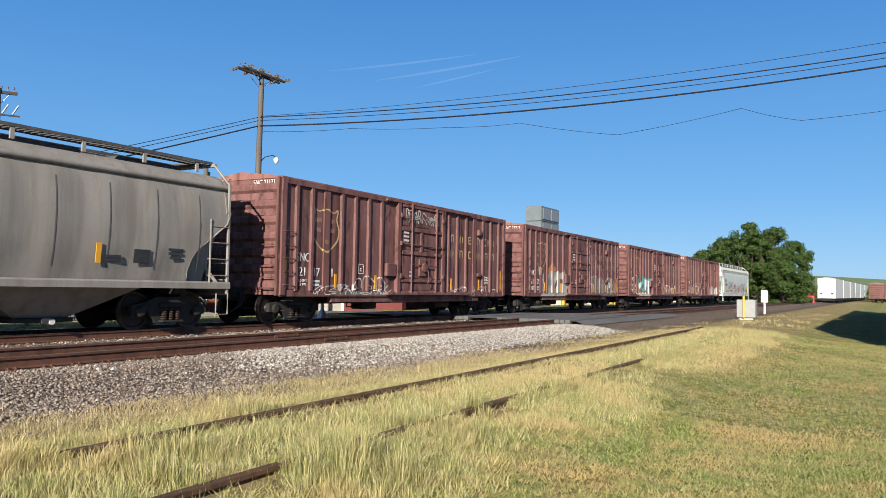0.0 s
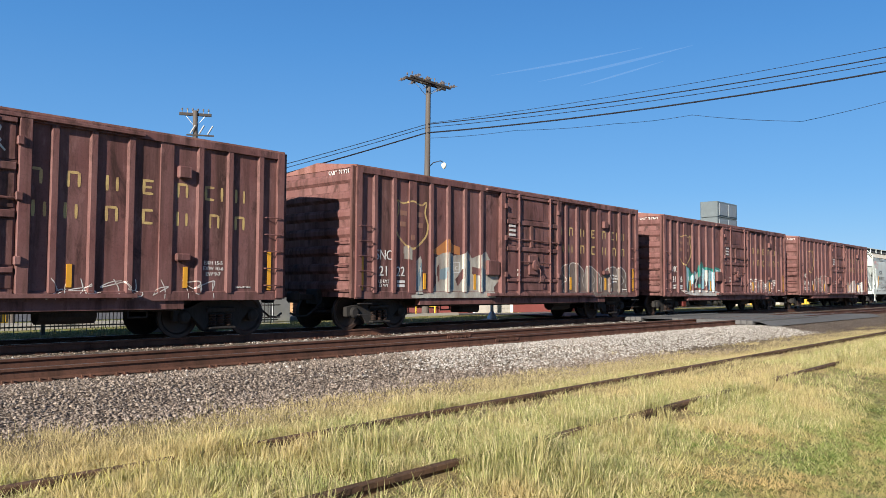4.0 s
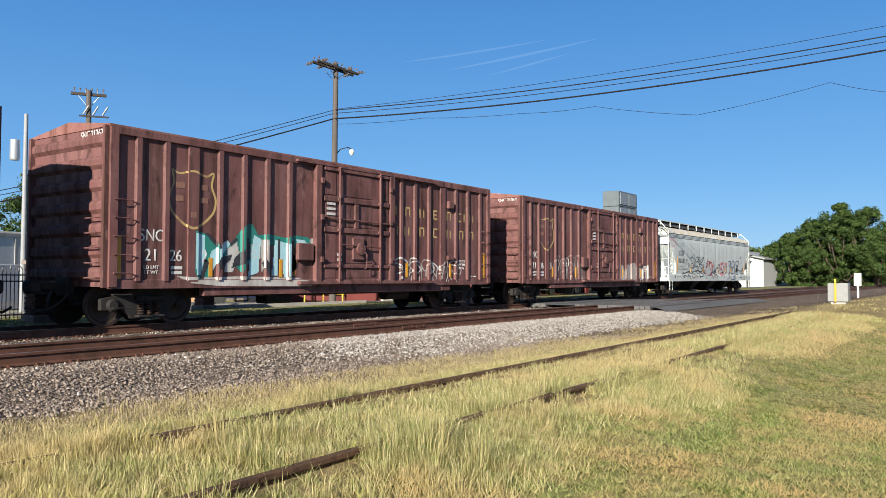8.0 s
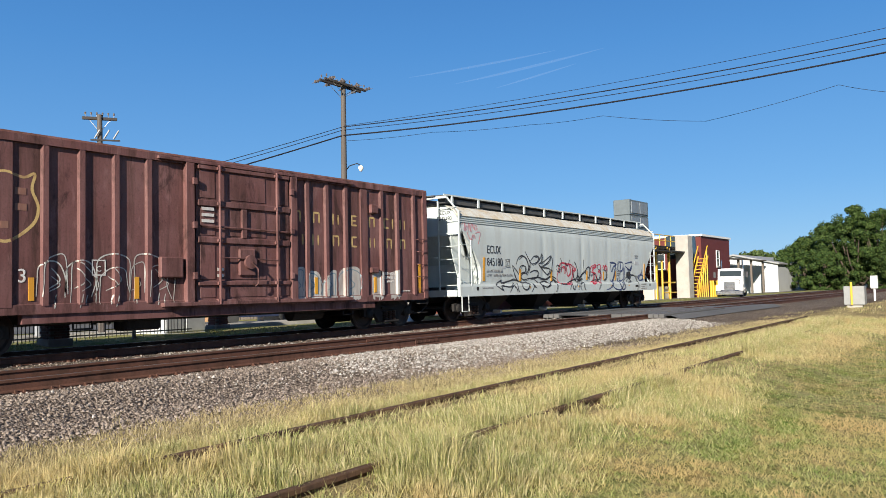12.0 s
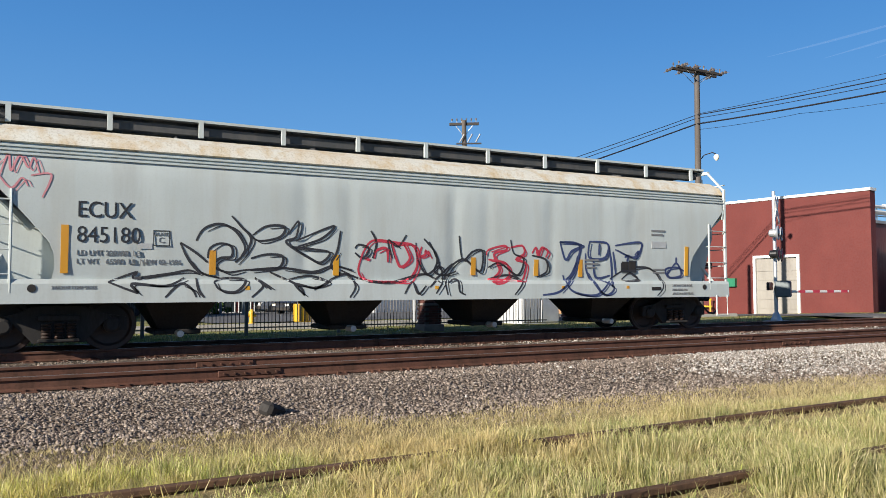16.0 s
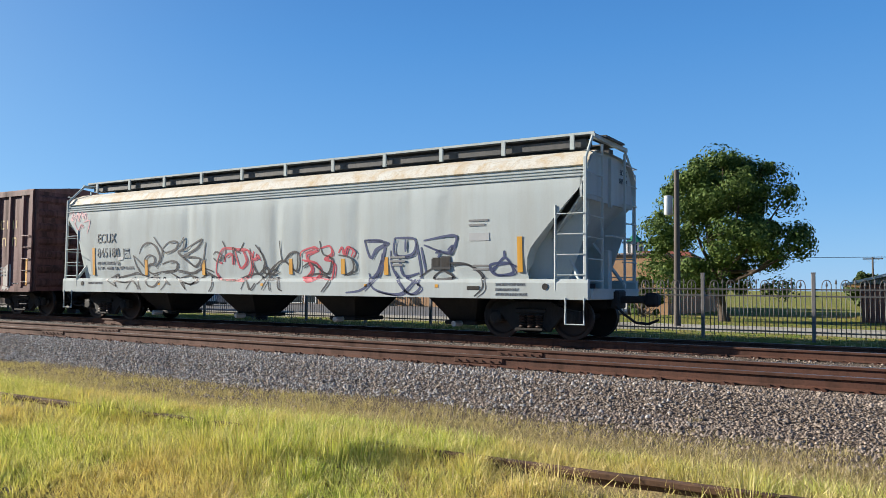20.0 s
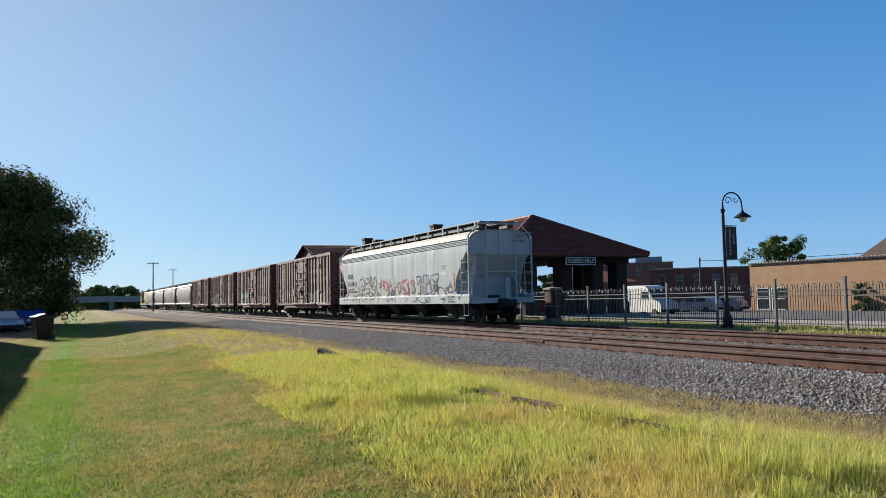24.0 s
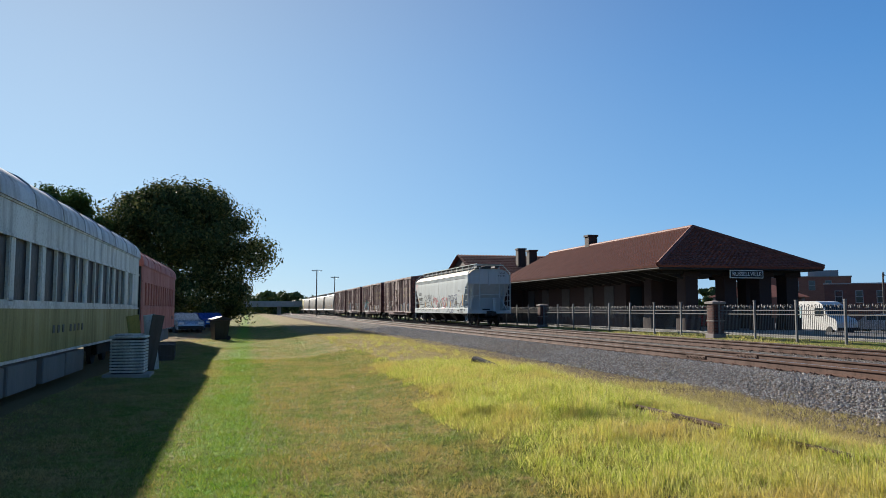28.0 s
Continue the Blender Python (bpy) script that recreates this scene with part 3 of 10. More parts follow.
def make_ballast():
    rng = np.random.default_rng(5)

    def spread(n, x0, x1, y0, y1, keep=None):
        x, y = rng.uniform(x0, x1, n), rng.uniform(y0, y1, n)
        return np.stack([x, y, bed_z(y) + rng.uniform(-0.005, 0.02, n)], -1)
    near = np.concatenate([spread(44000, -14, 17, 8.0, 11.0), spread(12000, -30, -14, 8.4, 11.0), spread(8000, -20, 24, 12.9, 15.7), spread(3500, -60, -30, 8.6, 11),
                           spread(5000, -14, 20, 6.7, 8.0), spread(5000, -20, 22, 17.3, 18.9)])
    stones("ballast_stones", "grey and brown crushed stone ballast along the track", near, 0.010 + 0.022 * rng.uniform(0, 1, len(near)) ** 1.8, STONE, 6)
    pale = np.concatenate([spread(30000, 5, 29, 8.2, 11.0), spread(2500, 5, 29, 12.9, 15.6)])
    drift = np.array([noise.noise(Vector((float(x) * 0.5, float(y) * 1.1, 2.2))) for x, y, _ in pale])
    pale = pale[rng.uniform(0, 1, len(pale)) < np.clip((pale[:, 0] - 8.5) / 4.5 + drift * 0.9, 0.02, 0.95) * np.clip((pale[:, 1] - 8.1) / 1.2, 0.15, 1)]
    west = np.concatenate([spread(16000, -24, -1, 8.2, 11.0), spread(7000, -60, -24, 8.3, 11.0)])
    pale[:, 2] += 0.015
    west = west[rng.uniform(0, 1, len(west)) < np.clip((-2 - west[:, 0]) / 7, 0, 1)]
    west[:, 2] += 0.012
    stones("grey_ballast", "coarse grey crushed stone ballast along the western track", west, rng.uniform(0.014, 0.036, len(west)), STONE_GREY, 8)
    stones("fresh_ballast", "fresh pale limestone ballast beside the street crossing", pale, 0.011 + 0.024 * rng.uniform(0, 1, len(pale)) ** 1.5, STONE_PALE, 7)


make_ballast()

g = Geo()
for y0, y1 in ((10.5, 11.15), (11.36, 12.63), (12.85, 13.6), (14.9, 15.64), (15.86, 17.13), (17.37, 18.2)):
    for i in range(3):
        a, b = y0 + (y1 - y0) * i / 3, y0 + (y1 - y0) * (i + 1) / 3
        g.box((32.2, (a + b) / 2, RAIL_TOP - 0.07), (7.6, b - a - 0.02, 0.15), cut=0.012)
solid("crossing_panels", g, ASPHALT, "dark asphalt panels of the street crossing between the rails", "crossing panel", kind="structure")


# ---- the overgrown siding ----
old = thing("old_siding", "rusted overgrown siding rails sunk in tall grass", "railway track", kind="structure")
for side in (-1, 1):
    x0, x1 = (-9.5, 30) if side > 0 else (2.2, 26)
    part("rail", rail_geo(x0, x1, 4.38 + side * 0.755, 0.185 if side < 0 else 0.205, 0.026), OLDRAIL, old)
rng_t = random.Random(3)
old_tie = tie_mesh(77, 2.4)
for i in range(60):
    x = -9 + i * 0.62 + rng_t.uniform(-0.08, 0.08)
    part("tie", old_tie, None, old, place=pose(x, siding(x) + rng_t.uniform(-0.06, 0.06), 0.142 + rng_t.uniform(-0.015, 0.01), 0, 0, 1.5 + rng_t.uniform(-3, 3)))


# ================= grass =================
def make_blade_material(name, stops, dried=0.7, dead=(0.54, 0.40, 0.18)):
    m, nt, b = nodes_of(name)
    geo = nt.nodes.new("ShaderNodeNewGeometry")
    col = ramp(nt, geo.outputs["Random Per Island"], stops)
    dry = noise_of(nt, 0.55, 5, 0.6)
    col = mix(nt, ramp(nt, dry, [(0.47, (0, 0, 0)), (0.62, (dried,) * 3)]), col, dead)
    spotty = noise_of(nt, 2.4, 5, 0.65)
    col = mix(nt, ramp(nt, spotty, [(0.5, (0, 0, 0)), (0.62, (dried * 0.7,) * 3)]), col, dead)
    grainy = noise_of(nt, 11.0, 4, 0.7)
    col = mix(nt, ramp(nt, grainy, [(0.38, (0.6, 0.6, 0.6)), (0.48, (0, 0, 0))]), col, tuple(c * 0.32 for c in dead))
    nt.links.new(col, b.inputs["Base Color"])
    b.inputs["Roughness"].default_value = 0.7
    b.inputs["Specular IOR Level"].default_value = 0.15
    tr = nt.nodes.new("ShaderNodeBsdfTranslucent")
    nt.links.new(mix(nt, 0.6, col, (0.75, 0.80, 0.12), "MULTIPLY"), tr.inputs["Color"])
    mx = nt.nodes.new("ShaderNodeMixShader")
    mx.inputs[0].default_value = 0.4
    out = nt.nodes["Material Output"]
    nt.links.new(b.outputs[0], mx.inputs[1])
    nt.links.new(tr.outputs[0], mx.inputs[2])
    nt.links.new(mx.outputs[0], out.inputs["Surface"])
    return m


BLADE_LAWN = make_blade_material("lawn_blades", [(0, (0.13, 0.20, 0.05)), (0.5, (0.29, 0.325, 0.105)), (1, (0.50, 0.48, 0.23))], 0.85, (0.60, 0.42, 0.21))
BLADE_GREEN = make_blade_material("fresh_lawn_blades", [(0, (0.11, 0.23, 0.03)), (0.6, (0.23, 0.38, 0.05)), (1, (0.42, 0.50, 0.11))], 0.45, (0.50, 0.40, 0.18))
BLADE_TALL = make_blade_material("wild_grass_blades", [(0, (0.22, 0.25, 0.085)), (0.4, (0.40, 0.41, 0.16)), (0.7, (0.60, 0.54, 0.27)), (1, (0.80, 0.69, 0.43))], 0.75, (0.64, 0.49, 0.26))
BLADE_LUSH = make_blade_material("lush_grass_blades", [(0, (0.27, 0.35, 0.06)), (0.4, (0.57, 0.61, 0.16)), (0.75, (0.78, 0.74, 0.29)), (1, (0.88, 0.80, 0.46))], 0.7, (0.72, 0.54, 0.26))
BLADE_STRAW = make_blade_material("straw_blades", [(0, (0.27, 0.23, 0.12)), (0.5, (0.49, 0.40, 0.21)), (1, (0.70, 0.59, 0.35))], 0.4, (0.55, 0.43, 0.24))


def tufts(name, label, roots, per, spread, height, width, material, seed, droop=0.75):
    """Clumps of long bent blades that fan out from each root; every blade is two quads and a tip."""
    rng = np.random.default_rng(seed)
    size = np.array([0.62 + 0.75 * max(-0.5, noise.noise(Vector((float(x) * 1.1, float(y) * 1.1, 2.9)))) for x, y, _ in roots]) * rng.uniform(0.65, 1.3, len(roots))
    size *= np.clip((np.abs(roots[:, 1]) - 2.1) / 1.0, 0.35, 1.0)
    c, big = np.repeat(roots, per, 0), np.repeat(size, per)
    n = len(c)
    out = rng.uniform(0, 2 * math.pi, n)
    r = spread * np.sqrt(rng.uniform(0, 1, n)) * big
    h = height * big * rng.uniform(0.55, 1.2, n)
    k = h * droop * rng.uniform(0.15, 1.2, n) * (0.4 + 0.8 * r / (spread * big + 1e-6))
    w = width * rng.uniform(0.6, 1.3, n)
    a = out + rng.uniform(-0.7, 0.7, n)
    lx, ly = np.cos(a), np.sin(a)
    b = a + math.pi / 2 + rng.uniform(-0.8, 0.8, n)
    ux, uy = np.cos(b), np.sin(b)
    v = np.empty((n, 5, 3))
    for i, (s, f, up) in enumerate(((-1, 0, 0), (1, 0, 0), (0.8, 0.28, 0.62), (-0.8, 0.28, 0.62), (0, 1, 0.98))):
        v[:, i, 0] = c[:, 0] + np.cos(out) * r + s * w / 2 * ux + lx * k * f
        v[:, i, 1] = c[:, 1] + np.sin(out) * r + s * w / 2 * uy + ly * k * f
        v[:, i, 2] = c[:, 2] + h * up * (1 - 0.3 * f * np.clip(k / (h + 1e-6), 0, 1))
    tri = np.array([(0, 1, 2), (0, 2, 3), (3, 2, 4)])
    f = (tri[None] + (np.arange(n) * 5)[:, None, None]).ravel()
    tagged(new(name, scatter_mesh(name, v.reshape(-1, 3), f, 3, material)), label, "grass", kind="stuff")


def sward(name, label, spots, height, width, lean, material, seed):
    """A close carpet of short pointed blades, one triangle each."""
    rng = np.random.default_rng(seed)
    n = len(spots)
    a, b = rng.uniform(0, 2 * math.pi, n), rng.uniform(0, 2 * math.pi, n)
    h = height * rng.uniform(0.4, 1.3, n)
    w, k = width * rng.uniform(0.6, 1.4, n) / 2, lean * h * rng.uniform(0.2, 1.2, n)
    v = np.repeat(spots[:, None, :], 3, 1)
    v[:, 0, 0] -= w * np.cos(a)
    v[:, 0, 1] -= w * np.sin(a)
    v[:, 1, 0] += w * np.cos(a)
    v[:, 1, 1] += w * np.sin(a)
    v[:, 2, 0] += k * np.cos(b)
    v[:, 2, 1] += k * np.sin(b)
    v[:, 2, 2] += h
    tagged(new(name, scatter_mesh(name, v.reshape(-1, 3), np.arange(3 * n), 3, material)), label, "grass", kind="stuff")


def blades(name, label, spots, height, width, lean, material, seed):
    """Bent, tapered blades: two quads and a tip each."""
    rng = np.random.default_rng(seed)
    n = len(spots)
    a = rng.uniform(0, 2 * math.pi, n)
    h = height * rng.uniform(0.45, 1.25, n)
    if height > 0.1:                      # lower towards the mown edge
        h *= np.clip((np.abs(spots[:, 1]) - 2.2) / 1.3, 0.3, 1.0)
    w = width * rng.uniform(0.6, 1.3, n)
    k = lean * rng.uniform(0.1, 1.4, n) * h
    b = a + rng.uniform(-0.9, 0.9, n) + math.pi / 2
    ux, uy, lx, ly = np.cos(a), np.sin(a), np.cos(b), np.sin(b)
    v = np.empty((n, 5, 3))
    for i, (s, f, up) in enumerate(((-1, 0, 0), (1, 0, 0), (0.75, 0.3, 0.6), (-0.75, 0.3, 0.6), (0, 1, 1))):
        v[:, i, 0] = spots[:, 0] + s * w / 2 * ux + lx * k * f
        v[:, i, 1] = spots[:, 1] + s * w / 2 * uy + ly * k * f
        v[:, i, 2] = spots[:, 2] + h * up * (1 - 0.25 * lean * f)
    tri = np.array([(0, 1, 2), (0, 2, 3), (3, 2, 4)])
    f = (tri[None] + (np.arange(n) * 5)[:, None, None]).ravel()
    tagged(new(name, scatter_mesh(name, v.reshape(-1, 3), f, 3, material)), label, "grass", kind="stuff")


def grass_spots(rng, n, x0, x1, y0, y1, clump=0.0, per=1):
    m = n // per
    x, y = rng.uniform(x0, x1, m), rng.uniform(y0, y1, m)
    x = np.repeat(x, per) + rng.normal(0, clump, m * per)
    y = np.repeat(y, per) + rng.normal(0, clump, m * per)
    z = bed_z(y) - 0.01
    sw = np.array([swell(float(p), float(q)) for p, q in zip(x, y)])
    return np.stack([x, y, z + sw], -1)


def quick_spots(rng, n, x0, x1, y0, y1):
    """Evenly strewn spots on the soil, its relief read off a grid."""
    gx, gy = np.arange(x0, x1 + 0.2, 0.1), np.arange(y0, y1 + 0.2, 0.1)
    rise = np.array([[swell(float(p), float(q)) for q in gy] for p in gx])
    x, y = rng.uniform(x0, x1, n), rng.uniform(y0, y1, n)
    z = bed_z(y) + rise[((x - x0) / 0.1).astype(int), ((y - y0) / 0.1).astype(int)] - 0.006
    return np.stack([x, y, z], -1)


def thin(spots, rng, scale, low, high, offset=0.0):
    """Keeps spots where a smooth pattern is high, so that the growth is patchy."""
    p = np.array([noise.noise(Vector((float(x) * scale + offset, float(y) * scale, 7.7))) for x, y, _ in spots])
    return spots[rng.uniform(0, 1, len(spots)) < np.clip((p - low) / (high - low), 0, 1)]


def clear_of_rails(spots):
    """Leaves free the stretches where the siding's rails lie open in the grass."""
    x, y = spots[:, 0], spots[:, 1]
    mid = 4.38 + 0.026 * x
    front, back = y - (mid - 0.755), y - (mid + 0.755)
    open_front = ((x > 3.1) & (x < 4.3)) | ((x > 7.2) & (x < 8.3)) | ((x > 11.0) & (x < 14.5))
    open_back = ((x > -2.6) & (x < 0.2)) | ((x > 0.5) & (x < 2.0)) | ((x > 3.7) & (x < 28)) | ((x > -9.4) & (x < -7.4))
    near_front = (front > -0.42) & (front < 0.07)
    near_back = (back > -0.40) & (back < 0.07)
    rng = np.random.default_rng(31)
    stay = rng.uniform(0, 1, len(spots)) < 0.13
    return spots[~((near_front & open_front) | (near_back & open_back)) | stay]


def mown(spots, wave, edge):
    """Keeps only what stands beyond the uneven edge of the mown lawn."""
    e = np.array([edge + wave * noise.noise(Vector((float(x) * 0.6, 1.7, 0.4))) + 0.35 * wave * noise.noise(Vector((float(x) * 2.1, float(y), 3.4))) for x, y, _ in spots])
    soft = np.random.default_rng(len(spots)).normal(0, 0.22, len(spots))
    return spots[spots[:, 1] > e + soft]


def make_grass():
    rng = np.random.default_rng(11)
    lawn = np.concatenate([quick_spots(rng, 270000, -9, 10, -3.2, 3.6), quick_spots(rng, 150000, -26, -9, -3.6, 3.6), quick_spots(rng, 40000, -45, -26, -3.6, 3.8), quick_spots(rng, 80000, 10, 30, -3.4, 4.2)])
    lawn = lawn[np.hypot(lawn[:, 0], lawn[:, 1]) > 1.8]
    fresh = (lawn[:, 0] < -3.5 + rng.normal(0, 0.8, len(lawn))) & (np.abs(lawn[:, 1] + 0.35) < np.abs(rng.normal(0, 0.5, len(lawn))) + 0.2)
    sward("lawn_grass", "short patchy green lawn with dry brown spots", lawn[~fresh], 0.042, 0.011, 1.3, BLADE_LAWN, 1)
    sward("fresh_lawn", "strip of fresh green mown grass", lawn[fresh], 0.045, 0.011, 1.2, BLADE_GREEN, 14)
    under = np.concatenate([quick_spots(rng, 150000, -12, 11, 2.4, 5.9), quick_spots(rng, 40000, 11, 30, 2.6, 6.2), quick_spots(rng, 22000, -20, -12, 2.9, 6.2)])
    under = clear_of_rails(mown(under, 1.3, 2.8))
    rim = rng.normal(0.3, 1.6, len(under))
    sward("dry_sward", "low dry grass between the taller clumps", under[under[:, 0] > rim], 0.10, 0.008, 0.9, BLADE_TALL, 15)
    sward("green_sward", "low yellow-green grass between the taller clumps", under[under[:, 0] <= rim], 0.11, 0.008, 0.9, BLADE_LUSH, 16)
    litter = np.concatenate([quick_spots(rng, 80000, -14, 16, 5.2, 8.3), quick_spots(rng, 16000, 16, 32, 5.2, 8.4), quick_spots(rng, 12000, -40, -14, 5.4, 8.2), quick_spots(rng, 30000, -44, -17, 3.4, 7.2)])
    litter = litter[rng.uniform(0, 1, len(litter)) < np.clip((8.5 - litter[:, 1]) / 1.5, 0.1, 1)]
    sward("straw_litter", "thin dead straw over the soil beside the ballast", litter, 0.075, 0.006, 1.3, BLADE_STRAW, 17)
    # unmown growth over the siding: clumps of blades, denser and greener to the west
    tall = np.concatenate([grass_spots(rng, 5600, -9, 9, 2.5, 5.9), grass_spots(rng, 1300, -18, -9, 2.7, 6.0), grass_spots(rng, 350, -40, -18, 3.2, 6.6), grass_spots(rng, 900, 9, 30, 2.9, 6.0)])
    tall = clear_of_rails(mown(thin(tall, rng, 0.75, -0.5, 0.1), 1.15, 2.8))
    rim = rng.normal(0.3, 1.3, len(tall))
    tufts("wild_grass", "unmown pale dry grass over the siding", tall[tall[:, 0] > rim], 32, 0.11, 0.17, 0.0046, BLADE_TALL, 2)
    tufts("green_grass", "unmown bright yellow-green grass over the siding", tall[tall[:, 0] <= rim], 30, 0.12, 0.19, 0.0052, BLADE_LUSH, 22)
    lush = np.concatenate([grass_spots(rng, 650, 1.6, 7.0, 2.7, 5.4), grass_spots(rng, 1500, -13, 1.0, 2.6, 5.2)])
    lush = mown(thin(lush, rng, 0.8, -0.12, 0.2, 4.0), 0.75, 2.8)
    cover = np.concatenate([grass_spots(rng, 260, 0.0, 12.0, -0.22, 0.16), grass_spots(rng, 260, 14.0, 27.0, -0.22, 0.12)])
    cover[:, 1] += 4.38 + 0.026 * cover[:, 0] - 0.755
    back = np.concatenate([grass_spots(rng, 110, -7.3, -2.8, -0.24, 0.12), grass_spots(rng, 40, 2.1, 3.6, -0.24, 0.12)])
    back[:, 1] += 4.38 + 0.026 * back[:, 0] + 0.755
    for rows in (cover, back):
        rows[:, 2] = bed_z(rows[:, 1]) - 0.01
    lush = clear_of_rails(np.concatenate([cover, back, lush]))
    rim = rng.normal(2.0, 1.2, len(lush))
    tufts("grass_tufts", "taller clumps of bright green grass", lush[lush[:, 0] <= rim], 60, 0.16, 0.32, 0.0052, BLADE_LUSH, 12, 0.8)
    tufts("dry_tufts", "taller clumps of pale grass", lush[lush[:, 0] > rim], 64, 0.15, 0.29, 0.0048, BLADE_TALL, 13, 0.8)
    straw = np.concatenate([grass_spots(rng, 2300, -14, 14, 5.2, 7.9), grass_spots(rng, 600, -60, -14, 5.2, 8.4), grass_spots(rng, 700, 14, 40, 5.0, 8.4), grass_spots(rng, 500, -14, 26, 2.6, 5.4), grass_spots(rng, 60, -14, 16, 7.4, 8.9)])
    straw = clear_of_rails(thin(straw, rng, 0.8, -0.3, 0.5, 9.0))
    tufts("dry_grass", "dry straw-coloured grass beside the ballast", straw, 24, 0.17, 0.17, 0.0036, BLADE_STRAW, 3, 0.6)
    far = np.concatenate([grass_spots(rng, 18000, -50, 26, 18.9, 21.2, 0.1, 6), grass_spots(rng, 6000, 34, 60, -2, 7.5, 0.1, 6), grass_spots(rng, 3000, -120, -50, 18.9, 21, 0.2, 6)])
    blades("fence_grass", "green weeds along the foot of the fence", thin(far, rng, 0.3, -0.2, 0.4, 3.0), 0.14, 0.018, 0.7, BLADE_TALL, 4)


make_grass()


# ================= freight cars =================
def wheelset_geo():
    g = Geo()
    prof = [(0.10, 0.70), (0.30, 0.70), (0.39, 0.685), (0.458, 0.685), (0.462, 0.72), (0.485, 0.775), (0.47, 0.80), (0.40, 0.80), (0.36, 0.765), (0.14, 0.755), (0.12, 0.80)]
    for s in (-1, 1):
        g.turn([(r, s * h) for r, h in prof], 28, axis="y")
    g.rod((0, -0.95, 0), (0, 0.95, 0), 0.075, 10)
    for s in (-1, 1):
        for k in range(3):
            a = 2 * math.pi * k / 3
            g.rod((0.09 * math.cos(a), s * 0.94, 0.09 * math.sin(a)), (0.09 * math.cos(a), s * 0.99, 0.09 * math.sin(a)), 0.018, 6)
    return g


def truck_geo():
    """Side frames, bolster and springs of a two-axle truck; its middle at rail height."""
    frame_side, spring = Geo(), Geo()
    for s in (-1, 1):
        y0, y1 = s * 0.93, s * 1.06
        outline = [(-1.12, 0.36), (-1.12, 0.60), (-0.72, 0.66), (-0.42, 0.80), (0.42, 0.80), (0.72, 0.66), (1.12, 0.60), (1.12, 0.36), (0.98, 0.36), (0.94, 0.50), (0.72, 0.50),
                   (0.46, 0.22), (0.42, 0.16), (-0.42, 0.16), (-0.46, 0.22), (-0.72, 0.50), (-0.94, 0.50), (-0.98, 0.36)]
        frame_side.prism(outline, "y", y0, y1)
        for a in (-0.87, 0.87):
            frame_side.turn([(0.11, y0 * 0.99), (0.145, y0), (0.145, y1 * 1.03), (0.10, y1 * 1.06)], 14, (a, 0, 0.46), "y")
        for a in (-0.2, 0, 0.2):
            for k in range(5):
                spring.turn([(0.07, s * 0.0), (0.085, 0.022), (0.07, 0.045)], 12, (a, s * 1.09, 0.24 + 0.056 * k))
        frame_side.box((0, s * 1.08, 0.60), (0.70, 0.10, 0.10), cut=0.015)
        frame_side.box((0, s * 1.10, 0.205), (0.66, 0.22, 0.05), cut=0.01)
    frame_side.box((0, 0, 0.60), (0.34, 2.0, 0.24), cut=0.03)
    return frame_side, spring


WHEELSET_MESH = wheelset_geo().mesh("wheelset", WHEEL, True)
_tf, _sp = truck_geo()
TRUCK_MESH, SPRING_MESH = _tf.mesh("truck", UNDER, False), _sp.mesh("springs", WHEEL, True)
WHEELSETS = []


def add_trucks(car, half, base=0.87):
    for a in (-half, half):
        truck = part("truck", TRUCK_MESH, None, car, "cast steel truck side frames", place=pose(a, 0, 0))
        part("springs", SPRING_MESH, None, truck, "rust-red coil springs")
        for b in (-base, base):
            WHEELSETS.append(part("wheelset", WHEELSET_MESH, None, truck, "rusty steel wheels on an axle", place=pose(b, 0, 0.46)))


def coupler(car, x, s):
    g = Geo()
    g.box((x + s * 0.3, 0, 0.86), (0.75, 0.16, 0.16), cut=0.03)
    g.box((x + s * 0.78, s * 0.06, 0.86), (0.30, 0.30, 0.30), cut=0.06)
    g.box((x + s * 0.05, 0, 0.86), (0.18, 0.5, 0.40), cut=0.03)
    part("coupler", g, UNDER, car, "dark cast coupler", place=None)
    h = Geo()
    h.path([(x + s * 0.1, -0.35, 0.75), (x + s * 0.3, -0.36, 0.55), (x + s * 0.55, -0.34, 0.38), (x + s * 0.8, -0.3, 0.36), (x + s * 1.0, -0.22, 0.45)], 0.028, 8)
    part("air_hose", h, UNDER, car, "black rubber air hose", smooth=True)


RIB_X = [-6.77, -6.07, -4.6, -3.87, -3.13, -2.37, 2.3, 3.02, 3.77, 5.3, 6.03, 6.83]
PLATE_X = [-5.36, 4.53]                 # two broad side plates


def box_side(x, z):
    """How far out the boxcar's side stands at x, over its posts and sill."""
    if z < 1.0:
        return -1.588
    if -1.4 < x < 1.64:
        return -1.648
    for c in RIB_X:
        d = abs(x - c)
        if d < 0.085:
            return -1.553 - 0.062 * min(1, (0.085 - d) / 0.03)
    for c in PLATE_X:
        if abs(x - c) < 0.15:
            return -1.593
    return -1.553


def hopper_side(x, z):
    """How far out the hopper's side stands at height z."""
    if z < 1.29:
        return -0.005 - float(np.interp(z, [1.2, 1.28], [1.60, 1.57]))
    return -0.008 - float(np.interp(z, [1.22, 1.74, 2.4, 3.1, 3.42], [1.50, 1.55, 1.578, 1.58, 1.55]))


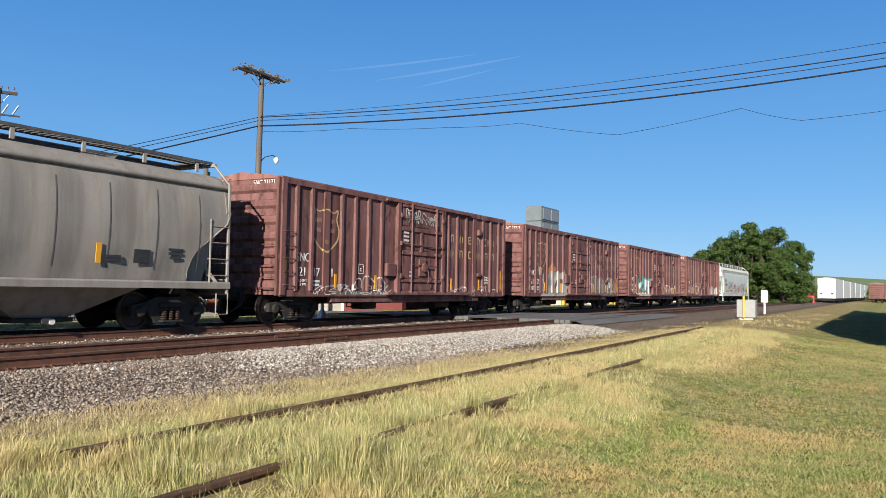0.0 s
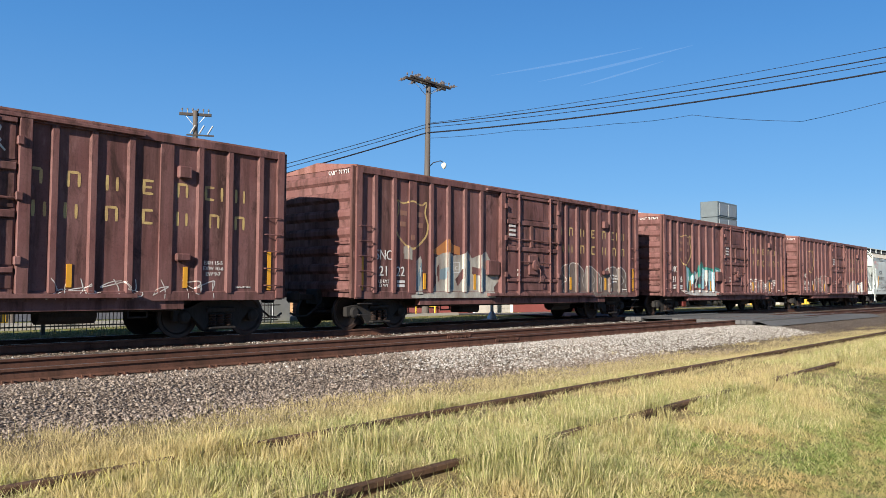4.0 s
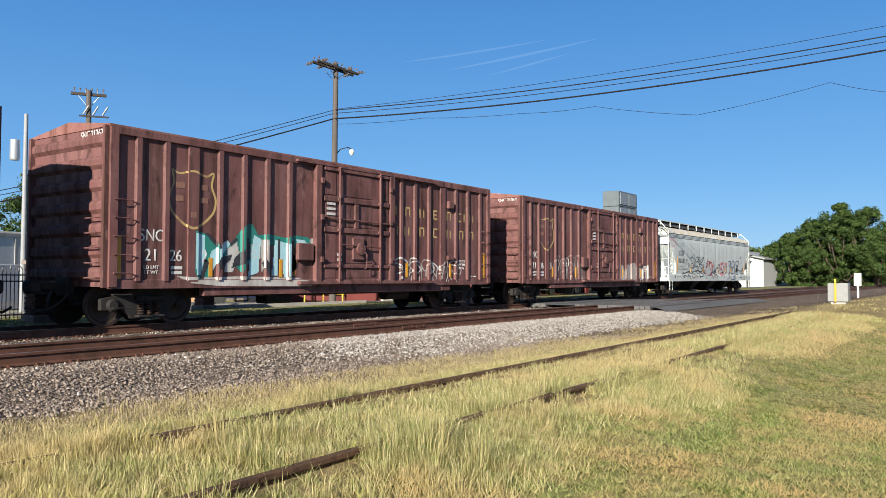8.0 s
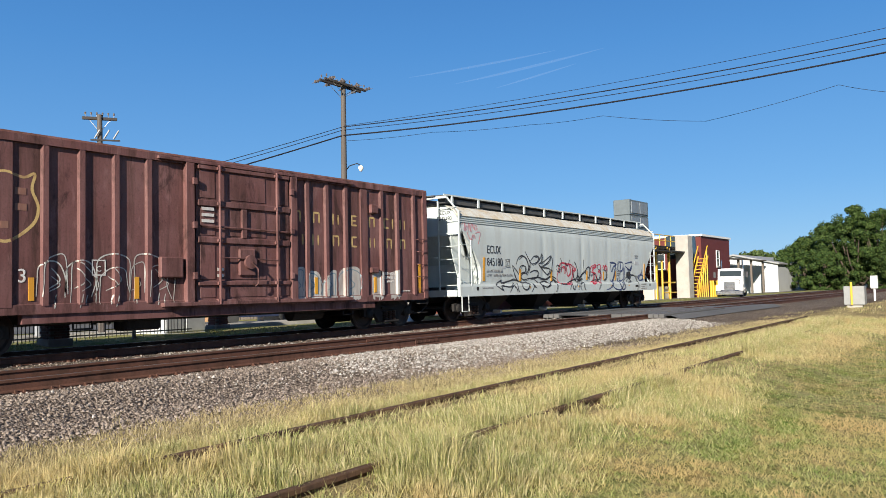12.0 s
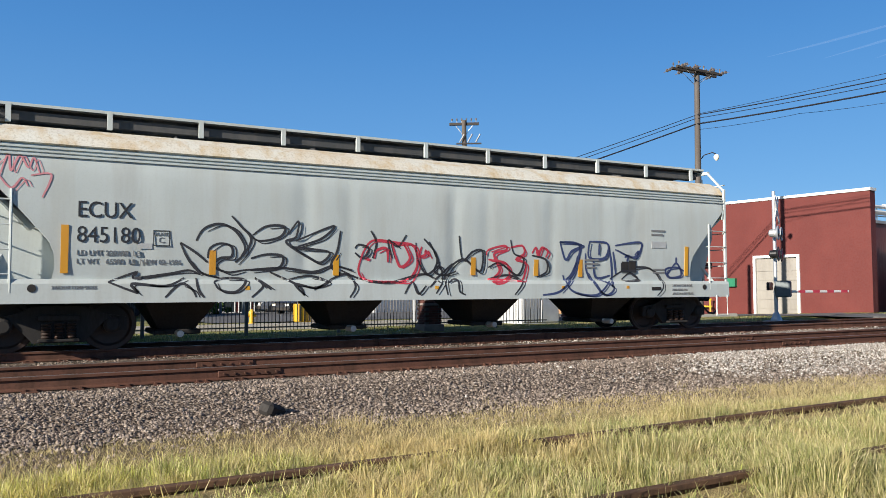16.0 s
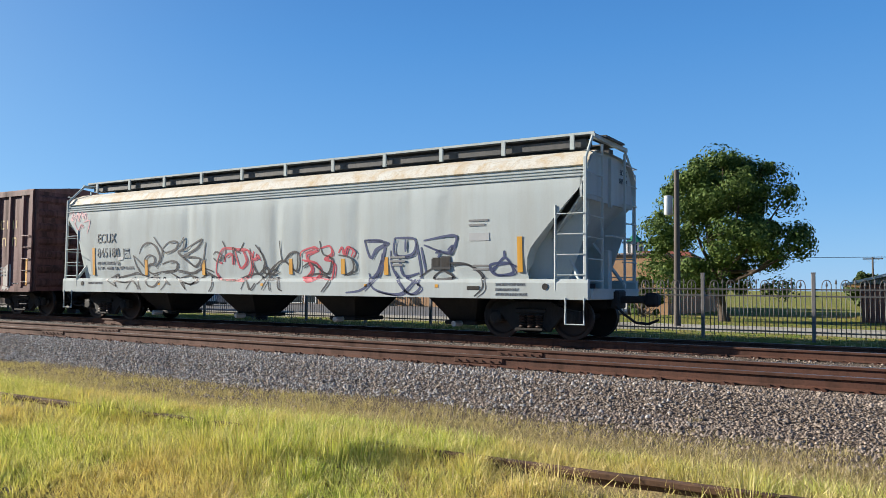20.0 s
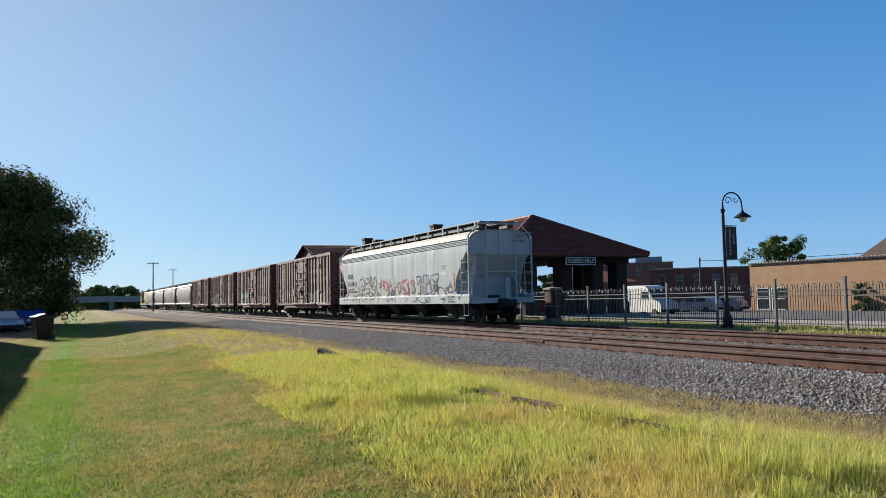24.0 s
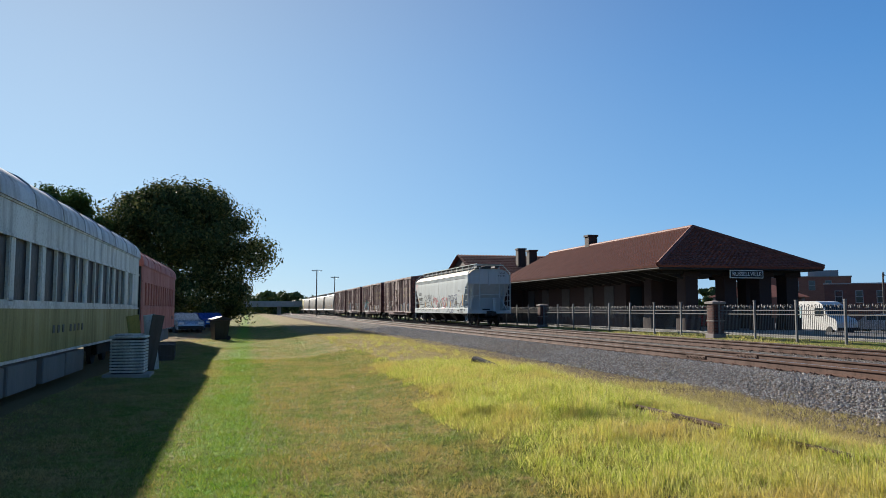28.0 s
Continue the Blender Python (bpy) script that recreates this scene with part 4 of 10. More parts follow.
def stroke(g, pts, wide, skin=box_side, close=False, lift=0.0):
    """A painted line of given width that lies on a car's side, through points given along x and z."""
    if close:
        pts = pts + pts[:1]
    fine = []
    n = len(pts)
    for i in range(n - 1):
        p0, p1, p2, p3 = (Vector(pts[max(0, min(n - 1, k))]) for k in (i - 1, i, i + 1, i + 2))
        m = max(3, min(14, int((p2 - p1).length / 0.035)))
        for j in range(m):
            t = j / m
            fine.append(0.5 * ((2 * p1) + (p2 - p0) * t + (2 * p0 - 5 * p1 + 4 * p2 - p3) * t * t + (3 * p1 - p0 - 3 * p2 + p3) * t ** 3))
    fine.append(Vector(pts[-1]))
    vs, m = [], len(fine)
    for i in range(m):
        d = fine[min(i + 1, m - 1)] - fine[max(i - 1, 0)]
        d = d.normalized() if d.length > 1e-6 else Vector((1, 0))
        w = wide * (0.6 + 0.4 * math.sin(math.pi * (i + 0.5) / m))
        nx, nz = -d.y * w / 2, d.x * w / 2
        for a, b in ((fine[i].x + nx, fine[i].y + nz), (fine[i].x - nx, fine[i].y - nz)):
            vs.append((a, skin(a, b) - lift, b))
    g.add(vs, [(2 * i, 2 * i + 1, 2 * i + 3, 2 * i + 2) for i in range(m - 1)])


def scribble(g, seed, x0, x1, z0, z1, wide, letters, lift=0.002):
    """Loose looped strokes like unreadable spray lettering."""
    r = random.Random(seed)
    step = (x1 - x0) / letters
    for k in range(letters):
        c = x0 + step * (k + 0.5)
        pts = []
        for j in range(r.randint(4, 6)):
            pts.append((c + r.uniform(-0.62, 0.62) * step, r.uniform(z0, z1)))
        stroke(g, pts, wide, box_side, r.random() < 0.3, lift)
        a = c + r.uniform(-0.3, 0.3) * step
        stroke(g, [(a, z0), (a + r.uniform(-0.2, 0.2) * step, (z0 + z1) / 2), (a + r.uniform(-0.3, 0.3) * step, z1)], wide, box_side, False, lift)


def letter_tops(seed, x0, x1, z1, n):
    """The wavy upper edge of a row of uneven block letters, and where the letters meet."""
    r = random.Random(seed)
    steps = [r.uniform(0.6, 1.4) for _ in range(n)]
    edges = [x0]
    for q in steps:
        edges.append(edges[-1] + q * (x1 - x0) / sum(steps))
    lift = [r.uniform(-0.3, 0.16) for _ in range(n + 1)]
    skew = [r.uniform(-0.25, 0.25) for _ in range(n)]

    def top(x):
        k = 0
        while k < n - 1 and x > edges[k + 1]:
            k += 1
        f = min(1, max(0, (x - edges[k]) / (edges[k + 1] - edges[k])))
        return z1 + lift[k] * (1 - f) + lift[k + 1] * f + skew[k] * (f - 0.5) - 0.22 * abs(2 * f - 1) ** 4
    return top, edges


def block_fill(g, seed, x0, x1, z0, z1, n, gap=0.0, drips=0.12, lift=0.0):
    """A sprayed field of block letters with an uneven foot, painted over panels and posts alike."""
    r = random.Random(seed + 100)
    top, edges = letter_tops(seed, x0, x1, z1, n)
    x, w, k = x0, 0.0425, 0
    while x < x1:
        while k < n - 1 and x > edges[k + 1]:
            k += 1
        f = (x - edges[k]) / (edges[k + 1] - edges[k])
        if gap <= f <= 1 - gap or gap == 0:
            zb = z0 + r.uniform(-drips, drips)
            zs = [zb, 1.0 - 0.001, 1.0 + 0.001, top(x)] if zb < 0.99 else [zb, top(x)]
            for a, b in zip(zs, zs[1:]):
                if b - a > 0.01:
                    ya, yb = box_side(x, (a + b) / 2), box_side(x + w, (a + b) / 2)
                    g.add([(x, ya - lift, a), (x + w, yb - lift, a), (x + w, yb - lift, b), (x, ya - lift, b)], [(0, 1, 2, 3)])
        x += w


def block_outline(g, seed, x0, x1, z0, z1, n, wide, lift=0.003):
    """The outline strokes of the same letters."""
    r = random.Random(seed + 200)
    top, edges = letter_tops(seed, x0, x1, z1, n)
    for k in range(n):
        a, b = edges[k] + 0.04, edges[k + 1] - 0.04
        stroke(g, [(a, z0 + r.uniform(0, 0.3)), (a + 0.02, (z0 + z1) / 2), (a + 0.05, top(a + 0.05)), ((a + b) / 2, top((a + b) / 2) + 0.03), (b - 0.03, top(b - 0.03)), (b + r.uniform(-0.12, 0.1), (z0 + z1) / 2), (b + r.uniform(-0.05, 0.1), z0 + r.uniform(0, 0.3))], wide, box_side, False, lift)
        c = (a + b) / 2 + r.uniform(-0.1, 0.1)
        h = z1 - z0
        stroke(g, [(c - 0.1, z0 + h * 0.35), (c + 0.12, z0 + h * 0.5), (c - 0.05, z0 + h * 0.7)], wide, box_side, False, lift)
        stroke(g, [(c, z0 + 0.02), (c + 0.05, z0 + h * 0.25)], wide, box_side, False, lift)


def boxcar_shell():
    """Meshes shared by the boxcars: x along the car, z above the rail."""
    half, wide, low, eave = 7.45, 1.55, 0.86, 4.22
    shell = Geo()
    shell.box((0, 0, (low + eave) / 2), (2 * half, 2 * wide, eave - low))
    rib = Geo()
    o = [(-0.085, 0), (-0.055, 0.062), (0.055, 0.062), (0.085, 0)]
    rib.prism([(a, -b) for a, b in o], "z", low + 0.12, eave - 0.06)
    corner = Geo().prism([(-0.09, 0.0), (0.09, 0.0), (0.09, -0.075), (-0.09, -0.075)], "z", low, eave)
    sill, low_sill = Geo(), Geo()
    for s in (-1,):
        sill.prism([(s * wide, low - 0.04), (s * (wide + 0.035), low - 0.04), (s * (wide + 0.035), low + 0.14), (s * wide, low + 0.16)], "x", -half, half)
        low_sill.prism([(s * (wide - 0.2), low - 0.22), (s * (wide - 0.02), low - 0.22), (s * (wide - 0.02), low + 0.02), (s * (wide - 0.2), low + 0.02)], "x", -5.0, 5.0)
    top = Geo()
    for s in (-1,):
        top.prism([(s * wide, eave - 0.14), (s * (wide + 0.07), eave - 0.14), (s * (wide + 0.07), eave + 0.01), (s * wide, eave + 0.03)], "x", -half, half)
    roof = Geo()
    roof.prism([(-wide - 0.06, eave), (-wide - 0.06, eave + 0.05), (0, eave + 0.24), (wide + 0.06, eave + 0.05), (wide + 0.06, eave)], "x", -half - 0.02, half + 0.02)
    seam = Geo()
    for x in (0.0,):
        for s in (-1, 1):
            seam.add([(x - 0.05, s * 1.58, eave + 0.055), (x + 0.05, s * 1.58, eave + 0.055), (x + 0.05, 0, eave + 0.275), (x - 0.05, 0, eave + 0.275),
                      (x - 0.05, s * 1.58, eave + 0.02), (x + 0.05, s * 1.58, eave + 0.02), (x + 0.05, 0, eave + 0.2), (x - 0.05, 0, eave + 0.2)],
                     [(0, 1, 2, 3), (0, 4, 5, 1), (0, 3, 7, 4), (1, 5, 6, 2)])
    end = Geo()
    for k in range(7):
        z = low + 0.30 + k * 0.47
        end.prism([(z - 0.17, 0), (z - 0.09, 0.07), (z + 0.02, 0.075), (z + 0.08, 0.05), (z + 0.11, 0)][::-1], "y", -1.47, 1.47)
    # prism along y gives (x, z) pairs as (first, second): turn them so that z is up
    end.v = [(b, y, a) for a, y, b in end.v]
    return shell, rib, corner, sill, low_sill, top, roof, seam, end


_shell, _rib, _corner, _sill, _low_sill, _top, _roof, _seam, _end = boxcar_shell()
ROOF_SEAM = paint("pale_roof_seam", (0.62, 0.58, 0.55), (0.4, 0.26, 0.22), 0.5, 0, 2.0)
BOX = dict(body=_shell.mesh("body", CAR_RED), rib=_rib.mesh("side_post", CAR_RED), corner=_corner.mesh("corner_post", CAR_RED), sill=_sill.mesh("side_sill", CAR_RED),
           low_sill=_low_sill.mesh("under_sill", CAR_RED), seam=_seam.mesh("roof_seam", ROOF_SEAM), top=_top.mesh("top_chord", CAR_RED),
           plate=Geo().box((0, -0.02, 2.55), (0.30, 0.045, 3.2), cut=0.008).mesh("side_plate", CAR_RED), roof=_roof.mesh("roof", CAR_ROOF), end=_end.mesh("end_ribs", CAR_RED))


CREST_FADED = paint("faded_crest", (0.24, 0.12, 0.08), (0.13, 0.05, 0.04), 0.65, 0, 3.0)
DOOR_PANEL = Geo().box((0, 0, 0), (1.32, 0.03, 0.78), cut=0.012).mesh("door_panel", CAR_RED)


def boxcar_door(car):
    """The sliding plug door with its beams, rods and tracks on the camera's side."""
    y = -1.55
    door = part("door", Geo().box((0.22, y - 0.03, 2.5), (2.84, 0.07, 3.2), cut=0.01), CAR_RED, car, "rusty sliding plug door")
    for z0, z1 in ((1.02, 1.32), (1.44, 2.30), (2.46, 3.14), (3.32, 4.02)):
        for x in (-0.89, 0.28, 1.39):
            wide = 1.12 if x == 0.28 else 0.42
            part("door_panel", Geo().box((x, y - 0.07, (z0 + z1) / 2), (wide, 0.02, z1 - z0 - 0.06), cut=0.008), CAR_RED, door)
    for x in (-0.60, 1.15):
        bars = Geo().rod((x, y - 0.155, 0.9), (x, y - 0.155, 4.14), 0.03, 8)
        for z in (0.98, 1.38, 2.38, 3.23, 4.06):
            bars.box((x, y - 0.12, z), (0.13, 0.1, 0.08), cut=0.01)
        part("locking_rod", bars, CAR_RED, door, "vertical locking rod with guides")
    for z, h in ((1.38, 0.10), (2.38, 0.14), (3.23, 0.14), (4.06, 0.10), (0.95, 0.10)):
        part("cross_beam", Geo().box((0.22, y - 0.085, z), (2.78, 0.08, h), cut=0.012), CAR_RED, door)
    part("cross_rod", Geo().rod((-1.1, y - 0.13, 2.70), (1.6, y - 0.13, 2.66), 0.022, 6), CAR_RED, door)
    part("stiffener", Geo().box((0.14, y - 0.09, 2.80), (0.15, 0.09, 0.70), cut=0.012), CAR_RED, door)
    part("latch_plate", Geo().box((0.22, y - 0.10, 1.88), (0.50, 0.08, 0.66), cut=0.03), CAR_RED, door, "bent rusty latch plate")
    gear = Geo().turn([(0.02, -0.05), (0.17, -0.04), (0.17, 0.03), (0.02, 0.05)], 14, (0.26, y - 0.18, 1.88), "y")
    part("latch_gear", gear, CAR_RED, door, "round rusty latch gear", smooth=True)
    part("latch_lever", Geo().tube([(0.26, y - 0.24, 1.88), (0.44, y - 0.25, 1.72), (0.44, y - 0.25, 1.36), (0.36, y - 0.24, 1.3)], 0.02, 6), CAR_RED, door, "hanging latch lever")
    part("latch_bar", Geo().rod((-0.6, y - 0.17, 1.98), (1.15, y - 0.17, 1.94), 0.018, 6), CAR_RED, door)
    part("door_track", Geo().box((0.9, y - 0.10, 0.92), (6.0, 0.13, 0.09), cut=0.01), CAR_RED, car, "lower door track")
    part("door_track", Geo().box((0.9, y - 0.08, 4.15), (6.2, 0.12, 0.07), cut=0.01), CAR_RED, car, "upper door track")
    for x in (-1.38, 1.76):
        part("door_post", Geo().box((x, y - 0.06, 2.53), (0.22, 0.14, 3.2), cut=0.012), CAR_RED, car)
        for z in (1.55, 2.7, 3.7):
            part("hinge_lug", Geo().box((x + (0.1 if x < 0 else -0.1), y - 0.14, z), (0.12, 0.08, 0.16), cut=0.015), CAR_RED, car)


def ladder(car, x, y, z0, z1, rungs, mat, wide=0.42, axis="x"):
    for k in range(rungs):
        z = z0 + (z1 - z0) * k / max(1, rungs - 1)
        a, b = (x - wide / 2, x + wide / 2) if axis == "x" else (y - wide / 2, y + wide / 2)
        if axis == "x":
            pts = [(a, y + 0.09, z), (a, y, z), (b, y, z), (b, y + 0.09, z)]
        else:
            s = math.copysign(0.09, x)
            pts = [(x - s, a, z), (x, a, z), (x, b, z), (x - s, b, z)]
        part("grab_iron", Geo().tube(pts, 0.014, 6), mat, car)


def boxcar(label, number, spray):
    car = thing("boxcar", label, "boxcar", group="freight cars of the train")
    part("body", BOX["body"], None, car)
    for s in (-1, 1):
        for x in RIB_X:
            part("side_post", BOX["rib"], None, car, place=pose(x, s * 1.55, 0, 0, 0, 0 if s < 0 else 180))
        for x in (-7.36, 7.36):
            part("corner_post", BOX["corner"], None, car, place=pose(x, s * 1.55, 0, 0, 0, 0 if s < 0 else 180))
        for x in PLATE_X:
            part("side_plate", BOX["plate"], None, car, place=pose(x, s * 1.55, 0, 0, 0, 0 if s < 0 else 180))
        for bit, key in (("side_sill", "sill"), ("under_sill", "low_sill"), ("top_chord", "top")):
            part(bit, BOX[key], None, car, place=pose(0, 0, 0, 0, 0, 0 if s < 0 else 180))
    for k in range(13):
        part("roof_seam", BOX["seam"], None, car, "pale cross seam cap", place=pose(-6.9 + 1.15 * k, 0, 0))
    part("roof", BOX["roof"], None, car, "faded roof with cross seams")
    part("end_ribs", BOX["end"], None, car, "ribbed end wall", place=pose(7.45, 0, 0))
    part("end_ribs", BOX["end"], None, car, "ribbed end wall", place=pose(-7.45, 0, 0, 0, 0, 180))
    for s in (-1, 1):
        for q in (-1, 1):
            part("end_flange", Geo().box((s * 7.50, q * 1.515, 2.54), (0.12, 0.09, 3.4), cut=0.01), CAR_RED, car, "corner flange of the end wall")
    boxcar_door(car)
    under = Geo()
    under.box((0, 0, 0.72), (14.6, 0.34, 0.34))
    for x in (-3.2, -1.2, 1.2, 3.2):
        under.box((x, 0, 0.76), (0.14, 2.9, 0.18))
    under.box((-2.1, -0.7, 0.55), (0.9, 0.5, 0.36), cut=0.05)
    under.rod((2.3, -0.85, 0.56), (3.4, -0.85, 0.56), 0.2, 12)
    under.path([(-5, -1.2, 0.62), (5, -1.2, 0.62)], 0.03, 6)
    for x in (-3.9, 3.9):
        under.path([(x, -1.3, 0.86), (x, -1.3, 0.48), (x + 0.4, -1.3, 0.48), (x + 0.4, -1.3, 0.86)], 0.02, 6)
    part("underframe", under, UNDER, car, "dark underframe with brake gear")
    for x in (-7.15, 7.15):
        ladder(car, x, -1.66, 1.15, 2.7, 5, CAR_RED)
        ladder(car, x, -1.66, 0.42, 0.7, 2, UNDER)
    for s in (-1, 1):
        ladder(car, s * 7.63, -1.2, 1.05, 2.3, 5, CAR_RED, axis="y")
        coupler(car, s * 7.45, s)
    for x, z, w, h in ((4.9, 3.5, 0.30, 0.26), (4.9, 1.72, 0.32, 0.16), (-1.86, 1.74, 0.58, 0.46)):
        part("bracket", Geo().box((x, -1.62, z), (w, 0.12, h), cut=0.025), CAR_RED, car, "small rusty bracket box")
    for x, z, h in ((-7.2, 1.48, 0.88), (-4.85, 1.3, 0.44), (-2.65, 1.3, 0.46), (2.62, 1.3, 0.44), (5.0, 1.3, 0.44), (7.1, 1.48, 0.88)):
        part("reflector", Geo().box((x, -1.559, z), (0.10, 0.016, h)), YELLOW, car, "yellow reflective strip")
    flat = pose(0, 0, 0, 90, 0, 0)
    words("reporting_mark", "SNC", 0.37, LETTER, car, pose(-6.42, -1.556, 1.97) @ flat, 0.86)
    words("car_number", number[:2], 0.37, LETTER, car, pose(-6.42, -1.556, 1.54) @ flat)
    words("car_number", number[2:4], 0.37, LETTER, car, pose(-5.8, -1.556, 1.54) @ flat, 0.9)
    words("car_number", number[4:], 0.37, LETTER, car, pose(-5.02, -1.556, 1.54) @ flat)
    words("car_number", "SNC " + number, 0.21, LETTER, car, pose(-7.475, -0.93, 4.10) @ pose(0, 0, 0, 90, 0, -90), 0.86)
    for x, z, text in ((-6.42, 1.28, "LD LMT"), (-6.42, 1.17, "LT WT"), (5.66, 1.62, "EXH 15-5"), (5.66, 1.5, "EXW 10-6"), (5.66, 1.38, "EW 9-7"), (6.42, 1.1, "JACK & LIFT HERE")):
        words("stencil_line", text, 0.115 if len(text) < 10 else 0.05, LETTER, car, pose(x, -1.556, z) @ flat)
    for x, z, w in ((-5.78, 1.28, 0.3), (-5.78, 1.17, 0.28), (-0.9, 3.1, 0.34), (-0.9, 2.96, 0.34), (-0.9, 2.82, 0.34), (-0.55, 1.7, 0.18), (-0.55, 1.56, 0.18), (-3.5, 0.93, 0.25)):
        part("stencil_bar", Geo().box((x, -1.555 if abs(x) > 1.6 else -1.652, z), (w, 0.006, 0.07)), LETTER, car, "small white stencilled line")
    box_sign = Geo()
    for a, b, w, h in ((0, 0.15, 0.3, 0.022), (0, -0.15, 0.3, 0.022), (-0.14, 0, 0.022, 0.3), (0.14, 0, 0.022, 0.3)):
        box_sign.box((-3.5 + a, -1.556, 1.72 + b), (w, 0.006, h))
    part("plate_mark", box_sign, LETTER, car, "square white outline mark")
    words("stencil_line", "C", 0.16, LETTER, car, pose(-3.5, -1.556, 1.69) @ flat)
    # faded company name: plain bars where the letters stood
    for z, cols in ((3.12, (1.97, 2.66, 3.4, 4.15, 4.9, 5.55, 5.84, 6.3)), (2.52, (2.05, 2.62, 3.4, 4.15, 4.9, 5.66, 6.3))):
        for x in cols:
            ring, w = Geo(), 0.0 if x == 5.84 else 0.10
            kind = int(x * 7 + z * 3) % 4
            stroke(ring, [(x - w, z - 0.15), (x - w, z), (x - w, z + 0.15)], 0.065, box_side)
            if w and kind != 1:
                stroke(ring, [(x - w, z + 0.13), (x, z + 0.13), (x + w, z + 0.13)], 0.055, box_side, False, 0.001)
            if w and kind in (0, 2):
                stroke(ring, [(x - w, z - 0.13), (x, z - 0.13), (x + w, z - 0.13)], 0.055, box_side, False, 0.001)
            if w and kind in (1, 3):
                stroke(ring, [(x + w, z + 0.13), (x + w, z), (x + w, z - 0.14)], 0.06, box_side, False, 0.002)
            if w and kind == 2:
                stroke(ring, [(x - w, z), (x, z), (x + 0.7 * w, z)], 0.05, box_side, False, 0.001)
            part("name_mark", ring, LETTER_GOLD, car, "faded yellow bars of the company name")
    crest = Geo()
    shield = [(-5.93, 3.5), (-5.72, 3.42), (-5.36, 3.5), (-5.0, 3.42), (-4.79, 3.5), (-4.84, 3.2), (-4.72, 2.85), (-4.85, 2.5), (-5.36, 2.19), (-5.87, 2.5), (-6.0, 2.85), (-5.88, 3.2)]
    stroke(crest, shield, 0.06, box_side, True)
    part("crest", crest, LETTER_GOLD, car, "faded yellow shield outline")
    for x, z, w in ((-5.7, 3.15, 0.25), (-5.05, 3.15, 0.2), (-5.72, 2.85, 0.2), (-5.05, 2.85, 0.22), (-5.36, 2.5, 0.14)):
        part("crest_bar", Geo().box((x, box_side(x, z) - 0.002, z), (w, 0.006, 0.13)), CREST_FADED, car)
    spray(car)
    add_trucks(car, 6.15)
    return car


def spray_low_white(car):
    g, h, k = Geo(), Geo(), Geo()
    block_fill(g, 4, -5.0, -1.75, 0.86, 1.12, 7, 0.0, 0.02)
    block_outline(h, 4, -4.7, -2.0, 0.86, 1.35, 4, 0.05)
    scribble(h, 5, -6.0, -1.7, 0.88, 1.2, 0.03, 7)
    scribble(h, 6, 2.1, 5.8, 0.86, 1.25, 0.022, 7)
    part("graffiti", g, SPRAY_GREY, car, "worn pale spray-painted band")
    part("graffiti", h, SPRAY_WHITE, car, "dripping white spray-painted tag")
    block_outline(k, 9, -1.0, 1.4, 3.45, 3.95, 6, 0.05)
    block_outline(k, 10, -0.9, 1.3, 3.5, 3.85, 5, 0.035)
    part("graffiti", k, SPRAY_WHITE, car, "faded pale spray lettering on the door")


def poly_fill(g, outline, lift=0.0):
    """A sprayed patch inside an outline given along x and z, laid over panels and posts alike."""
    w = 0.034
    x, stop = min(p[0] for p in outline), max(p[0] for p in outline)
    while x < stop:
        c = x + w / 2
        cross = sorted(a[1] + (b[1] - a[1]) * (c - a[0]) / (b[0] - a[0]) for a, b in zip(outline, outline[1:] + outline[:1]) if (a[0] - c) * (b[0] - c) < 0)
        for lo, hi in zip(cross[::2], cross[1::2]):
            for a, b in ((lo, min(hi, 0.999)), (max(lo, 1.001), hi)):
                if b - a > 0.006:
                    ya, yb = box_side(x, (a + b) / 2) - 0.002 - lift, box_side(x + w, (a + b) / 2) - 0.002 - lift
                    g.quad((x, ya, a), (x + w, yb, a), (x + w, yb, b), (x, ya, b))
        x += w


